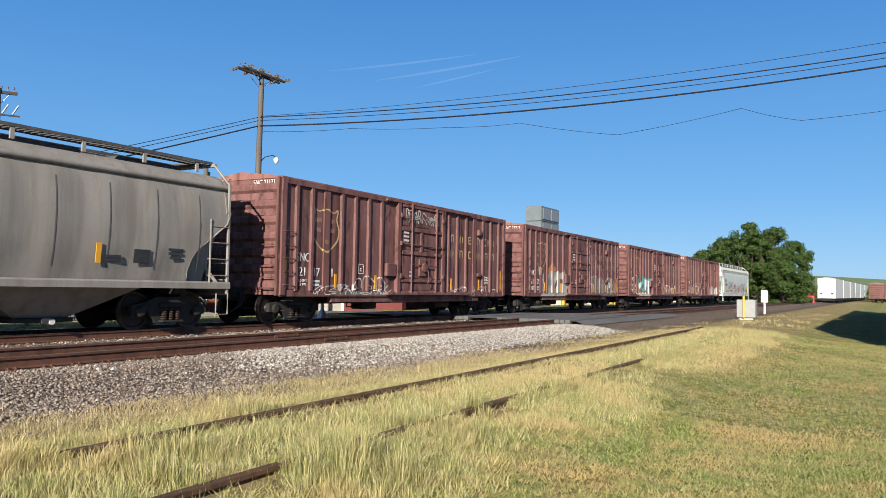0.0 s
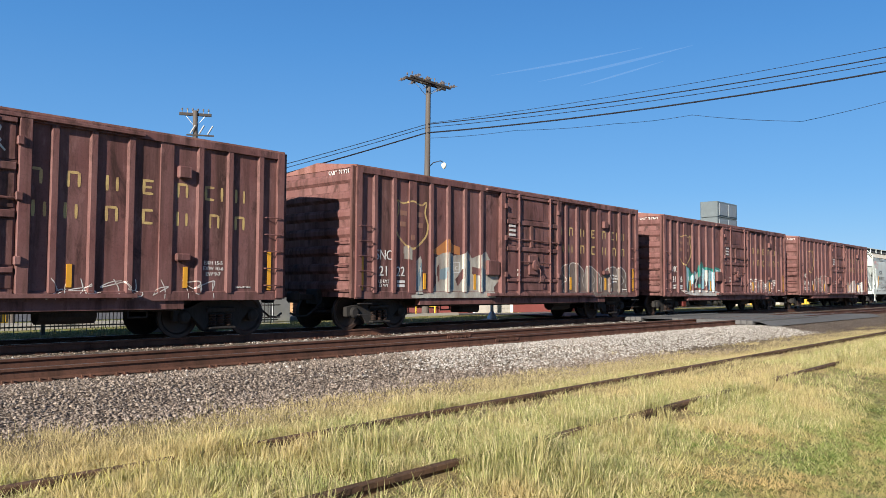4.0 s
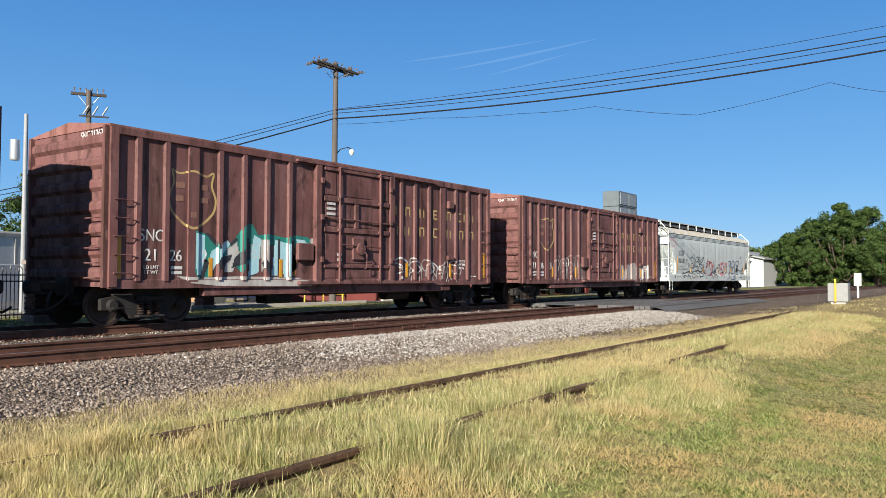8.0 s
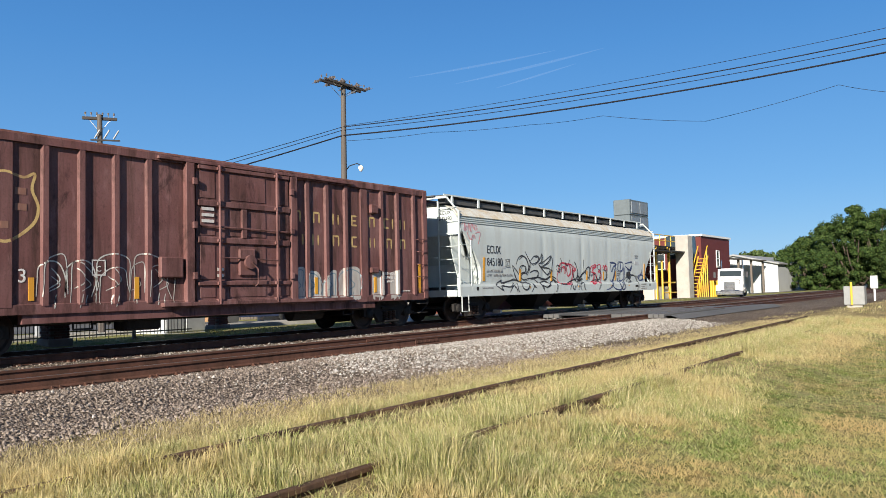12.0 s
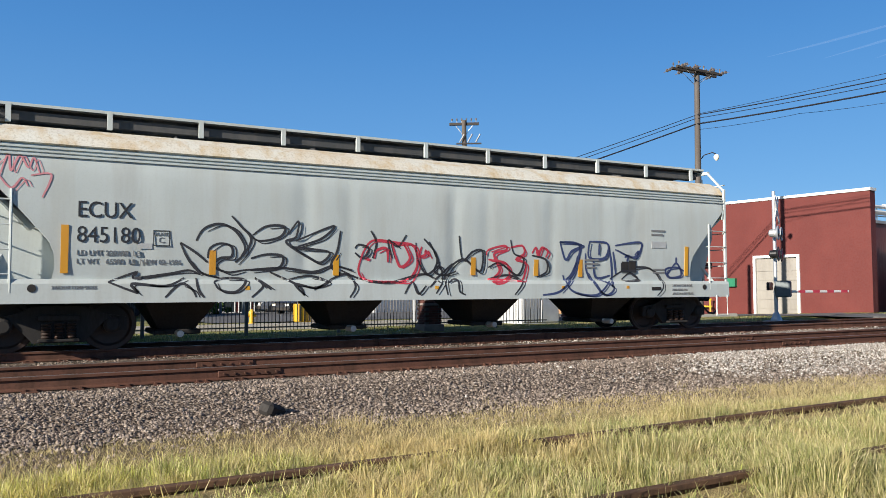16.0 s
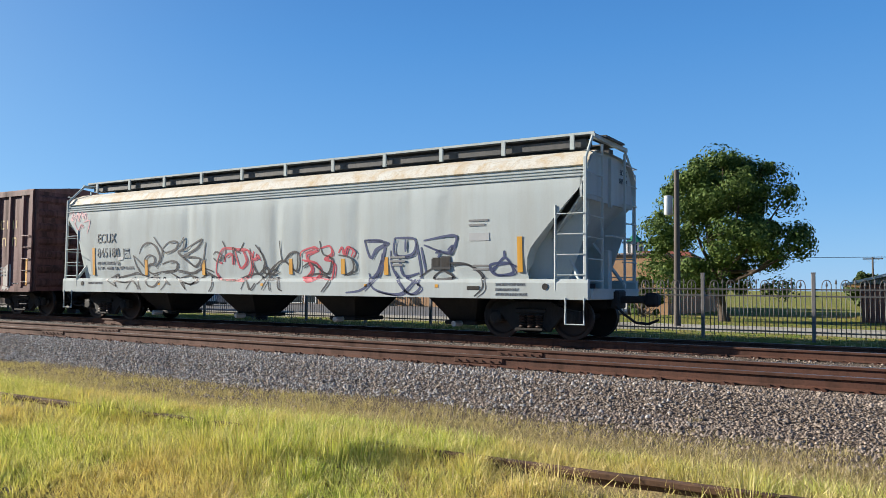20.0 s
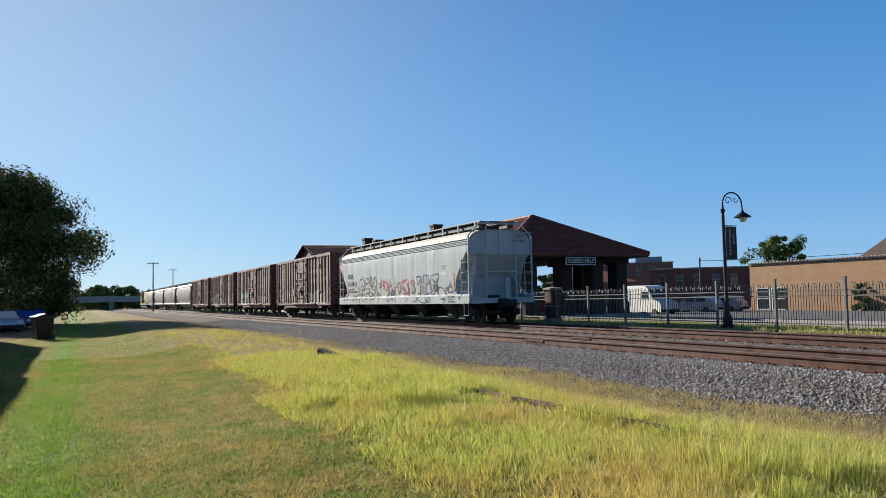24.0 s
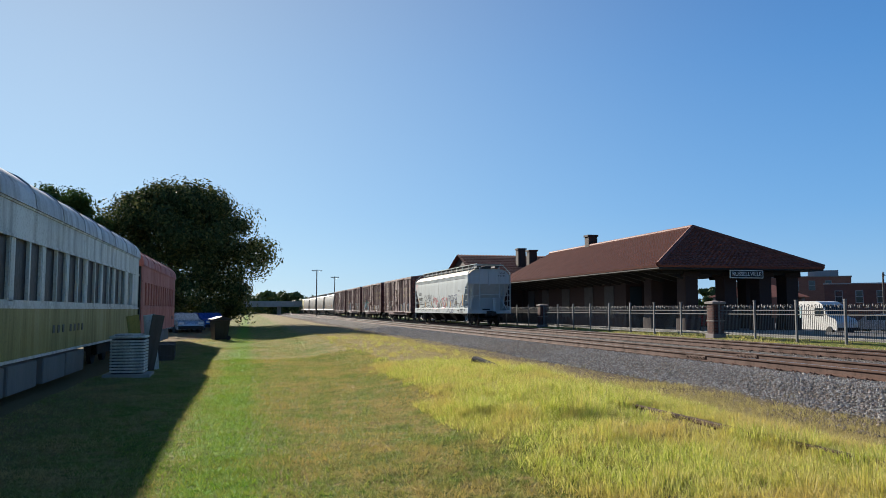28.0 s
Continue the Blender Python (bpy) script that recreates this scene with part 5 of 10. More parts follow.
def spray_tall_white(car):
    orange = [[(-4.53, 2.18), (-4.23, 2.33), (-3.89, 2.54), (-3.64, 2.38), (-3.34, 2.32), (-3.33, 2.08), (-3.79, 2.15), (-4.22, 2.05), (-4.53, 2.1)]]
    field = [[(-4.43, 1.97), (-4.14, 2.1), (-3.81, 2.17), (-3.63, 2.06), (-3.26, 2.1), (-3.0, 2.22), (-2.78, 2.01), (-2.43, 2.12), (-2.11, 2.23), (-1.91, 1.98), (-1.49, 1.94), (-1.47, 1.35), (-1.73, 1.15), (-1.65, 0.83), (-5.39, 0.83), (-5.4, 0.92), (-4.55, 0.97), (-4.38, 1.24)],
        [(-5.23, 1.83), (-4.99, 2.01), (-4.93, 0.92), (-5.24, 0.92)],
        [(-5.69, 2.23), (-5.5, 2.28), (-5.38, 2.15), (-5.37, 1.88), (-5.66, 1.91)]]
    shade = [[(-5.21, 1.23), (-4.98, 1.84), (-4.95, 1.57), (-5.12, 0.92)],
        [(-4.21, 1.64), (-3.9, 1.72), (-3.96, 1.36), (-4.2, 1.36)],
        [(-3.74, 2.05), (-3.63, 2.04), (-3.61, 1.07), (-3.74, 1.07)],
        [(-3.06, 1.97), (-2.88, 1.92), (-2.89, 1.14), (-3.11, 1.26)],
        [(-2.35, 1.78), (-2.09, 1.66), (-2.17, 1.02), (-2.4, 1.15)]]
    bare = [[(-4.34, 1.7), (-4.25, 1.82), (-4.22, 1.36), (-4.31, 1.26)],
        [(-2.78, 1.76), (-2.42, 1.71), (-2.44, 1.5), (-2.76, 1.51)],
        [(-3.54, 1.37), (-3.15, 1.74), (-3.17, 1.43), (-3.44, 1.16)]]
    for outlines, mat, lift, label in ((orange, SPRAY_RUST, 0.0, "faded orange spray above the letters"), (field, SPRAY_WORN, 0.002, "tall weathered white spray letters"),
                                       (shade, SPRAY_BLUEGREY, 0.004, "blue-grey shading of the letters"), (bare, CAR_RED, 0.004, "bare red gap between the letters")):
        for outline in outlines:
            g = Geo()
            poly_fill(g, outline, lift)
            part("graffiti", g, mat, car, label)
    h, k = Geo(), Geo()
    block_fill(k, 14, 1.85, 6.6, 0.88, 1.95, 5, 0.0, 0.05)
    block_outline(h, 14, 1.85, 6.6, 0.9, 1.95, 5, 0.035)
    part("graffiti", k, SPRAY_GREY, car, "grey worn fill of block letters")
    part("graffiti", h, SPRAY_PALE, car, "white outline of block letters")


def spray_teal(car):
    teal = [[(-5.3, 2.14), (-4.99, 2.08), (-4.57, 1.77), (-4.29, 1.87), (-4.12, 2.03), (-3.82, 2.36), (-3.6, 2.39), (-3.42, 2.12), (-3.05, 2.16), (-2.48, 2.09), (-2.08, 2.17), (-1.67, 2.13), (-1.24, 1.82), (-1.39, 1.56), (-1.67, 1.78), (-2.08, 1.84), (-2.48, 1.91), (-3.05, 1.89), (-3.59, 1.53), (-3.93, 1.18), (-4.36, 1.53), (-4.69, 1.41), (-4.92, 0.98), (-5.28, 0.98)]]
    sky = [[(-5.29, 2.09), (-5.02, 2.04), (-4.99, 1.52), (-5.13, 1.13), (-5.27, 1.11)],
        [(-4.84, 1.67), (-4.37, 1.95), (-4.27, 1.87), (-4.58, 1.53), (-4.8, 1.21), (-4.9, 1.3)],
        [(-3.55, 2.12), (-3.31, 2.02), (-3.4, 1.18), (-3.72, 1.09), (-3.66, 1.53)],
        [(-2.86, 2.02), (-2.75, 2.02), (-2.77, 1.11), (-2.96, 1.11)],
        [(-2.71, 2.0), (-2.28, 1.92), (-2.11, 1.55), (-2.31, 1.08), (-2.54, 1.08), (-2.67, 1.54)],
        [(-2.12, 2.07), (-1.78, 2.05), (-1.67, 1.78), (-2.04, 1.85)]]
    pale = [[(-5.76, 1.09), (-5.16, 1.06), (-3.93, 1.09), (-2.07, 1.06), (-1.55, 0.95), (-1.55, 0.83), (-4.6, 0.86), (-5.38, 0.93)],
        [(-4.37, 1.75), (-4.08, 1.92), (-3.98, 1.58), (-4.21, 1.19), (-4.44, 1.19)],
        [(-3.33, 2.01), (-3.01, 2.02), (-3.04, 1.54), (-3.3, 1.18)],
        [(-1.57, 2.13), (-1.33, 2.07), (-1.4, 1.86), (-1.63, 1.88)]]
    black = [[(-5.01, 2.08), (-4.94, 2.11), (-4.55, 1.79), (-4.61, 1.72)],
        [(-4.29, 1.88), (-4.12, 2.03), (-4.05, 1.98), (-4.25, 1.8)],
        [(-5.01, 1.52), (-4.9, 1.41), (-5.05, 1.02), (-5.14, 1.04)],
        [(-4.15, 1.53), (-3.86, 1.76), (-3.8, 1.42), (-4.24, 1.28)],
        [(-4.61, 1.53), (-4.21, 1.62), (-4.28, 1.47), (-4.67, 1.21)],
        [(-3.28, 1.42), (-3.19, 1.53), (-2.96, 1.3), (-3.11, 1.12)],
        [(-2.75, 2.05), (-2.69, 2.05), (-2.66, 1.08), (-2.73, 1.08)],
        [(-2.32, 2.03), (-2.2, 2.02), (-2.07, 1.3), (-2.27, 1.18)],
        [(-3.81, 1.99), (-3.7, 2.04), (-3.66, 1.53), (-3.76, 1.46)]]
    rust = [[(-2.24, 1.61), (-2.1, 1.7), (-2.11, 1.11), (-2.27, 1.11)]]
    for outlines, mat, lift, label in ((teal, SPRAY_TEAL, 0.0, "dark teal spray-painted field"), (pale, SPRAY_PALE, 0.002, "grey-white sprayed base of the letters"), (sky, SPRAY_SKY, 0.003, "pale blue spray letters"),
                                       (black, SPRAY_BLACK, 0.005, "black letter edge"), (rust, SPRAY_RUST, 0.005, "small orange patch")):
        for outline in outlines:
            g = Geo()
            poly_fill(g, outline, lift)
            part("graffiti", g, mat, car, label)
    e = Geo()
    block_outline(e, 23, 1.85, 5.6, 0.9, 1.72, 5, 0.05)
    block_outline(e, 25, 1.9, 5.5, 0.95, 1.6, 5, 0.035)
    part("graffiti", e, SPRAY_WHITE, car, "white outlined spray letters")


def spray_outline(car):
    g, h = Geo(), Geo()
    block_outline(g, 31, -4.8, -1.7, 0.9, 2.05, 4, 0.028)
    block_outline(g, 33, -4.7, -1.8, 0.95, 1.8, 5, 0.022)
    part("graffiti", g, SPRAY_PALE, car, "thin white spray outline")
    block_fill(h, 32, 1.75, 4.4, 0.9, 1.8, 4, 0.06, 0.03)
    block_fill(h, 34, 4.7, 6.3, 0.9, 1.6, 2, 0.2, 0.06)
    part("graffiti", h, SPRAY_PALE, car, "white spray-painted block letters")
    k = Geo()
    block_outline(k, 32, 1.75, 4.4, 0.9, 1.7, 4, 0.03)
    part("graffiti", k, SPRAY_BLUEGREY, car, "grey letter outlines")


SPRAY_PALE = paint("weathered_white_spray", (0.55, 0.53, 0.48), (0.30, 0.23, 0.20), 0.6, 0, 1.6, (1, 1, 0.3), (0.4, 0.7), 0.2)
SPRAY_WORN = paint("worn_white_spray", (0.44, 0.42, 0.36), (0.20, 0.14, 0.11), 0.6, 0, 1.8, (1, 1, 0.3), (0.42, 0.68), 0.22)
SPRAY_GREY = paint("worn_grey_spray", (0.125, 0.088, 0.070), (0.20, 0.165, 0.14), 0.6, 0, 1.6, (1, 1, 0.3), (0.4, 0.65), 0.2)
SPRAY_BLUEGREY = paint("blue_grey_spray", (0.16, 0.22, 0.25), (0.25, 0.3, 0.3), 0.6, 0, 2.0)
SPRAY_RUST = paint("orange_spray", (0.40, 0.16, 0.05), (0.3, 0.1, 0.04), 0.6, 0, 2.0)
B1 = boxcar("weathered rust-red boxcar with faded yellow shield and low white graffiti", "21171", spray_low_white)
B2 = boxcar("weathered rust-red boxcar with tall dripping white graffiti", "21221", spray_tall_white)
B3 = boxcar("weathered rust-red boxcar with teal and pale blue graffiti", "21262", spray_teal)
B4 = boxcar("weathered rust-red boxcar with white block graffiti near its end", "21063", spray_outline)


# ---- covered hopper cars ----
GRATING = paint("dark_grating", (0.07, 0.07, 0.07), (0.12, 0.11, 0.1), 0.7, 0.3, 3.0)


SEAM_DARK = plain("grimy_seam", (0.085, 0.076, 0.066), 0.7)
WHITE_STYLE = dict(
    sect=[(1.50, 1.22), (1.525, 1.45), (1.55, 1.74), (1.56, 1.92), (1.566, 2.06), (1.576, 2.4), (1.58, 2.80), (1.58, 3.1), (1.55, 3.42), (1.47, 3.62), (1.30, 3.82), (1.0, 3.98), (0.5, 4.02), (0, 4.03)],
    cut=[1.30, 1.36, 1.34, 1.27, 1.16, 0.86, 0.50, 0.20, 0.02, 0, 0, 0, 0, 0],
    creases=(-6.1, -3.05, -2.1, 0.35, 1.2, 3.0, 4.5, 5.6), bulge=0.0, sill=(0.86, 1.20, 1.28), mouldings=((3.40, 1.565), (3.47, 1.55), (3.54, 1.525)),
    bays=(-5.3, -1.75, 1.8, 5.35), bay=(0.70, 0.34, 1.02, 0.5, 0.22))
ROUND_STYLE = dict(
    sect=[(1.42, 1.18), (1.49, 1.45), (1.545, 1.74), (1.565, 1.92), (1.58, 2.06), (1.60, 2.4), (1.60, 2.70), (1.58, 3.0), (1.53, 3.36), (1.44, 3.62), (1.33, 3.84), (1.0, 4.0), (0.5, 4.06), (0, 4.08)],
    cut=[1.30, 1.34, 1.26, 1.14, 0.98, 0.52, 0.12, 0, 0, 0, 0, 0, 0, 0],
    creases=tuple(-7.8 + 1.3 * i for i in range(13)), bulge=0.03, sill=(1.02, 1.16, 1.20), mouldings=((3.66, 1.455),),
    bays=(-4.3, 0.0, 4.3), bay=(2.1, 0.62, 1.40, 0.62, 0.24))


def hopper(label, paint_mat, top_mat, marks, style):
    half = 8.87
    car = thing("covered_hopper", label, "hopper car", group="freight cars of the train")
    # cross section from the sill up, and how far the end's cut-out eats into the side at each height
    sect, cutz, creases = style["sect"], style["cut"], style["creases"]
    stations = 301 if style["bulge"] else 161
    body = Geo()
    ring = [(y, z, c) for (y, z), c in zip(sect, cutz)]
    full = [(-y, z, c) for y, z, c in ring] + [(y, z, c) for y, z, c in ring[-2::-1]]
    n = len(full)
    gap = creases[1] - creases[0]
    vs = []
    for i in range(stations):
        f = -1 + 2 * i / (stations - 1)
        for y, z, c in full:
            x = f * (half - c)
            dent = 0.0
            if 1.3 < z < 3.45:
                if style["bulge"]:
                    dent = -style["bulge"] * math.sin(math.pi * (x - creases[0]) / gap) ** 2
                elif z < 3.2:
                    dent = sum((0.022 if k % 2 else 0.013) * math.exp(-((x - q) / 0.13) ** 2) for k, q in enumerate(creases))
            vs.append((x, y - math.copysign(dent, y) if y else 0.0, z))
    body.add(vs, [(i * n + j, i * n + j + 1, (i + 1) * n + j + 1, (i + 1) * n + j) for i in range(stations - 1) for j in range(n - 1)])
    part("body", body, paint_mat, car, smooth=True)

    if style["bulge"]:
        for q in creases:
            for side in (-1, 1):
                seam, rows = Geo(), [p for p in sect if 1.2 < p[1] < 3.5]
                seam.add([(q + d, side * (y + 0.006), z) for y, z in rows for d in (-0.014, 0.014)], [(2 * k, 2 * k + 1, 2 * k + 3, 2 * k + 2) for k in range(len(rows) - 1)])
                part("weld_seam", seam, SEAM_DARK, car, "dark welded seam between the side sheets")

    def slope_at(z):
        """Half width and distance from the end of the funnel-shaped end sheet at height z."""
        f = (2.98 - z) / 1.9
        return 1.53 - 0.80 * f, 0.13 + 1.80 * f
    top_half = [(1.56, 2.95)] + [p for p in sect if p[1] >= 2.98]
    for s in (-1, 1):
        plate = Geo().prism([(-y, z) for y, z in top_half] + [(y, z) for y, z in top_half[-2::-1]], "x", s * (half - 0.16), s * (half - 0.11))
        part("end_plate", plate, paint_mat, car, "flat upper end plate")
        part("end_stiffener", Geo().box((s * (half - 0.08), 0, 3.4), (0.07, 0.09, 1.1)), paint_mat, car)
        (wa, da), (wb, db) = slope_at(2.98), slope_at(1.08)
        xa, xb = s * (half - da), s * (half - db)
        sheet = Geo().add([(xa, -wa, 2.98), (xa, wa, 2.98), (xb, wb, 1.08), (xb, -wb, 1.08), (xa - s * 0.05, -wa, 2.98), (xa - s * 0.05, wa, 2.98), (xb - s * 0.05, wb, 1.08), (xb - s * 0.05, -wb, 1.08)],
                          [(0, 1, 2, 3), (7, 6, 5, 4), (0, 4, 5, 1), (1, 5, 6, 2), (2, 6, 7, 3), (3, 7, 4, 0)])
        part("slope_sheet", sheet, paint_mat, car, "funnel-shaped sloping end sheet")
        for y in (-1, 1):
            gus = Geo()
            rim = [(w, z, c) for (w, z), c in zip(sect, cutz) if z <= 3.1]
            pts = []
            for w, z, c in rim:
                wi, di = slope_at(min(z, 2.98))
                pts += [(s * (half - c), y * w, z), (s * (half - max(di, c + 0.02)), y * min(wi, w - 0.02), z)]
            gus.add(pts, [(2 * k, 2 * k + 1, 2 * k + 3, 2 * k + 2) for k in range(len(rim) - 1)])
            part("end_gusset", gus, paint_mat, car, "set-in gusset sheet")
            web = Geo().prism([(s * (half - 0.12), 3.02), (s * (half - 1.50), 1.9), (s * (half - 1.50), 1.1), (s * (half - 0.62), 1.1), (s * (half - 0.12), 2.45)], "y", y * 1.17, y * 1.14)
            part("gusset_panel", web, paint_mat, car, "upright panel set in behind the ladder")
            post = Geo().box((s * (half - 0.05), y * 1.55, 2.33), (0.075, 0.06, 2.9), cut=0.01)
            post.rod((s * (half - 0.05), y * 1.54, 3.74), (s * (half - 0.1), y * 1.0, 4.31), 0.032, 6)
            part("corner_post", post, paint_mat, car, "corner post bent in to the roof walkway")
            part("end_post", Geo().box((s * (half - 0.0), y * 0.72, 2.6), (0.045, 0.045, 3.1)), paint_mat, car)
            part("end_brace", Geo().rod((s * (half - 0.2), y * 1.35, 1.15), (s * (half - 0.85), y * 0.95, 2.15), 0.045, 6), paint_mat, car)
            ladder(car, s * (half + 0.02), y * 1.13, 1.25, 3.9, 7, paint_mat, 0.78, axis="y")
            ladder(car, s * (half - 0.38), y * 1.585 + (0.0 if y < 0 else -0.09), 1.36, 2.62, 4, paint_mat, 0.62)
            part("ladder_rail", Geo().rod((s * (half - 0.69), y * 1.58, 1.05), (s * (half - 0.69), y * 1.58, 2.80), 0.026, 6), paint_mat, car)
        (wc, _), zc = slope_at(2.0), 2.0
        part("bolster_web", Geo().prism([(-1.12, 1.09), (1.12, 1.09), (wc, zc), (-wc, zc)], "x", s * (half - 1.07), s * (half - 1.11)), paint_mat, car, "cross web under the sloping sheet")
        part("end_walkway", Geo().box((s * (half - 0.16), 0, 4.35), (0.42, 1.2, 0.04)), GRATING, car, "grated walkway across the end")
        part("end_beam", Geo().box((s * (half - 0.08), 0, 4.29), (0.09, 2.1, 0.08)), paint_mat, car)
        floor = Geo().box((s * (half - 0.5), 0, 1.06), (1.2, 2.9, 0.06))
        floor.box((s * (half + 0.02), 0, 0.97), (0.12, 2.96, 0.22), cut=0.02)
        part("end_platform", floor, paint_mat, car, "end sill and platform")
        part("handrail", Geo().tube([(s * (half + 0.06), -0.72, 2.2), (s * (half + 0.16), -0.66, 2.2), (s * (half + 0.16), 0.66, 2.2), (s * (half + 0.06), 0.72, 2.2)], 0.02, 6), paint_mat, car, "bent steel handrail", smooth=True)
        part("brake_stand", Geo().box((s * (half - 0.32), 0.45, 1.5), (0.16, 0.22, 0.9), cut=0.02), paint_mat, car)
        stirrup = Geo().tube([(s * (half - 0.46), -1.6, 0.9), (s * (half - 0.46), -1.6, 0.36), (s * (half - 0.06), -1.6, 0.36), (s * (half - 0.06), -1.6, 0.9)], 0.022, 6)
        part("stirrup_step", stirrup, paint_mat, car, "hanging steel stirrup step")
        coupler(car, s * (half + 0.05), s)
    z0, z1, z2 = style["sill"]
    for s in (-1, 1):
        sill = Geo().prism([(s * 1.50, z0), (s * 1.60, z0), (s * 1.60, z1), (s * 1.57, z2), (s * 1.48, z2)], "x", -half - 0.02, half + 0.02)
        part("side_sill", sill, paint_mat, car, "side sill along the bottom edge")
        for z, y in style["mouldings"]:
            if style["bulge"]:
                part("eave_moulding", Geo().rod((-half + 0.05, s * y, z), (half - 0.05, s * y, z), 0.075, 10), paint_mat, car, "rounded eave chord", smooth=True)
            else:
                part("eave_moulding", Geo().box((0, s * y, z), (2 * half - 0.1, 0.035, 0.03)), paint_mat, car)
    if not style["bulge"]:
        top = Geo()
        top.prism([(-1.50, 3.60), (-1.33, 3.81), (-1.02, 3.985), (-1.02, 3.99), (-1.36, 3.83), (-1.53, 3.62)], "x", -half + 0.02, half - 0.02)
        part("roof_edge", top, top_mat, car, "rust-stained roof edge")
    for y in (-0.66, 0.66):
        if style["bulge"]:
            slats = Geo()
            for k in range(110):
                slats.box((-half + 0.2 + k * (2 * half - 0.4) / 109, y, 4.36), (0.05, 0.52, 0.05))
            tagged(part("walkway_slats", slats, GRATING, car, "open grated roof walkway"), kind="stuff")
            for d in (-0.27, 0.27):
                part("walkway_stringer", Geo().box((0, y + d, 4.35), (2 * half - 0.2, 0.025, 0.07)), GRATING, car)
        else:
            part("running_board", Geo().box((0, y, 4.36), (2 * half - 0.2, 0.46, 0.035)).box((0, y, 4.2), (2 * half - 0.6, 0.3, 0.16)), GRATING, car, "dark grated roof walkway")
            part("walkway_edge", Geo().box((0, y + (0.24 if y > 0 else -0.24), 4.385), (2 * half - 0.2, 0.03, 0.05)), paint_mat, car)
    for k in range(11):
        x = -half + 0.6 + k * (2 * half - 1.2) / 10
        for y in (-0.9, 0.9):
            part("walkway_bracket", Geo().box((x, y, 4.22), (0.09, 0.05, 0.32)), paint_mat, car)
    for k in range(6):
        hatch = Geo().box((-half + 1.6 + k * (2 * half - 3.2) / 5, 0, 4.14), (1.9, 0.66, 0.2), cut=0.04)
        part("roof_hatch", hatch, GRATING, car, "roof hatch cover")
    top_h, foot_h, top_w, foot_w, foot = style["bay"]
    ztop = z0 + 0.06
    for x in style["bays"]:
        bay = Geo()
        bay.add([(x - top_h, -top_w, ztop), (x + top_h, -top_w, ztop), (x + top_h, top_w, ztop), (x - top_h, top_w, ztop), (x - foot_h, -foot_w, foot + 0.1), (x + foot_h, -foot_w, foot + 0.1), (x + foot_h, foot_w, foot + 0.1), (x - foot_h, foot_w, foot + 0.1)],
                [(0, 1, 5, 4), (1, 2, 6, 5), (2, 3, 7, 6), (3, 0, 4, 7), (4, 5, 6, 7)])
        part("discharge_bay", bay, paint_mat if style["bulge"] else UNDER, car, "sloping discharge hopper")
        part("gate", Geo().box((x, 0, foot + 0.05), (2 * foot_h + 0.2, 2 * foot_w + 0.2, 0.10), cut=0.02), UNDER, car, "dark discharge gate")
        part("gate_end", Geo().rod((x, -foot_w - 0.42, foot + 0.03), (x, -foot_w - 0.1, foot + 0.03), 0.065, 10), LETTER, car, "pale capstan end")
    under = Geo()
    for s in (-1, 1):
        under.box((s * 7.6, 0, 0.84), (2.4, 0.5, 0.36))
        under.box((s * 7.45, 0, 0.98), (0.4, 2.7, 0.2))
    under.box((0, 0, 1.05), (2 * half - 1.0, 0.4, 0.3))
    part("underframe", under, UNDER, car)
    marks(car)
    add_trucks(car, 7.4, 0.84)
    return car


def side_strips(car, xs, z, h=0.62):
    for x in xs:
        part("reflector", Geo().box((x, -1.582, z), (0.13, 0.016, h), Matrix.Rotation(radians(5.0), 4, "X")), YELLOW, car, "orange-yellow reflective strip")


def tag(g, pts, wide):
    stroke(g, pts, wide * 1.0, hopper_side)
    if len(pts) > 3:                      # a second, thinner pass of the can beside the first
        stroke(g, [(x + 0.07, z - 0.05 + 0.02 * (k % 3)) for k, (x, z) in enumerate(pts[1:])], wide * 0.5, hopper_side)


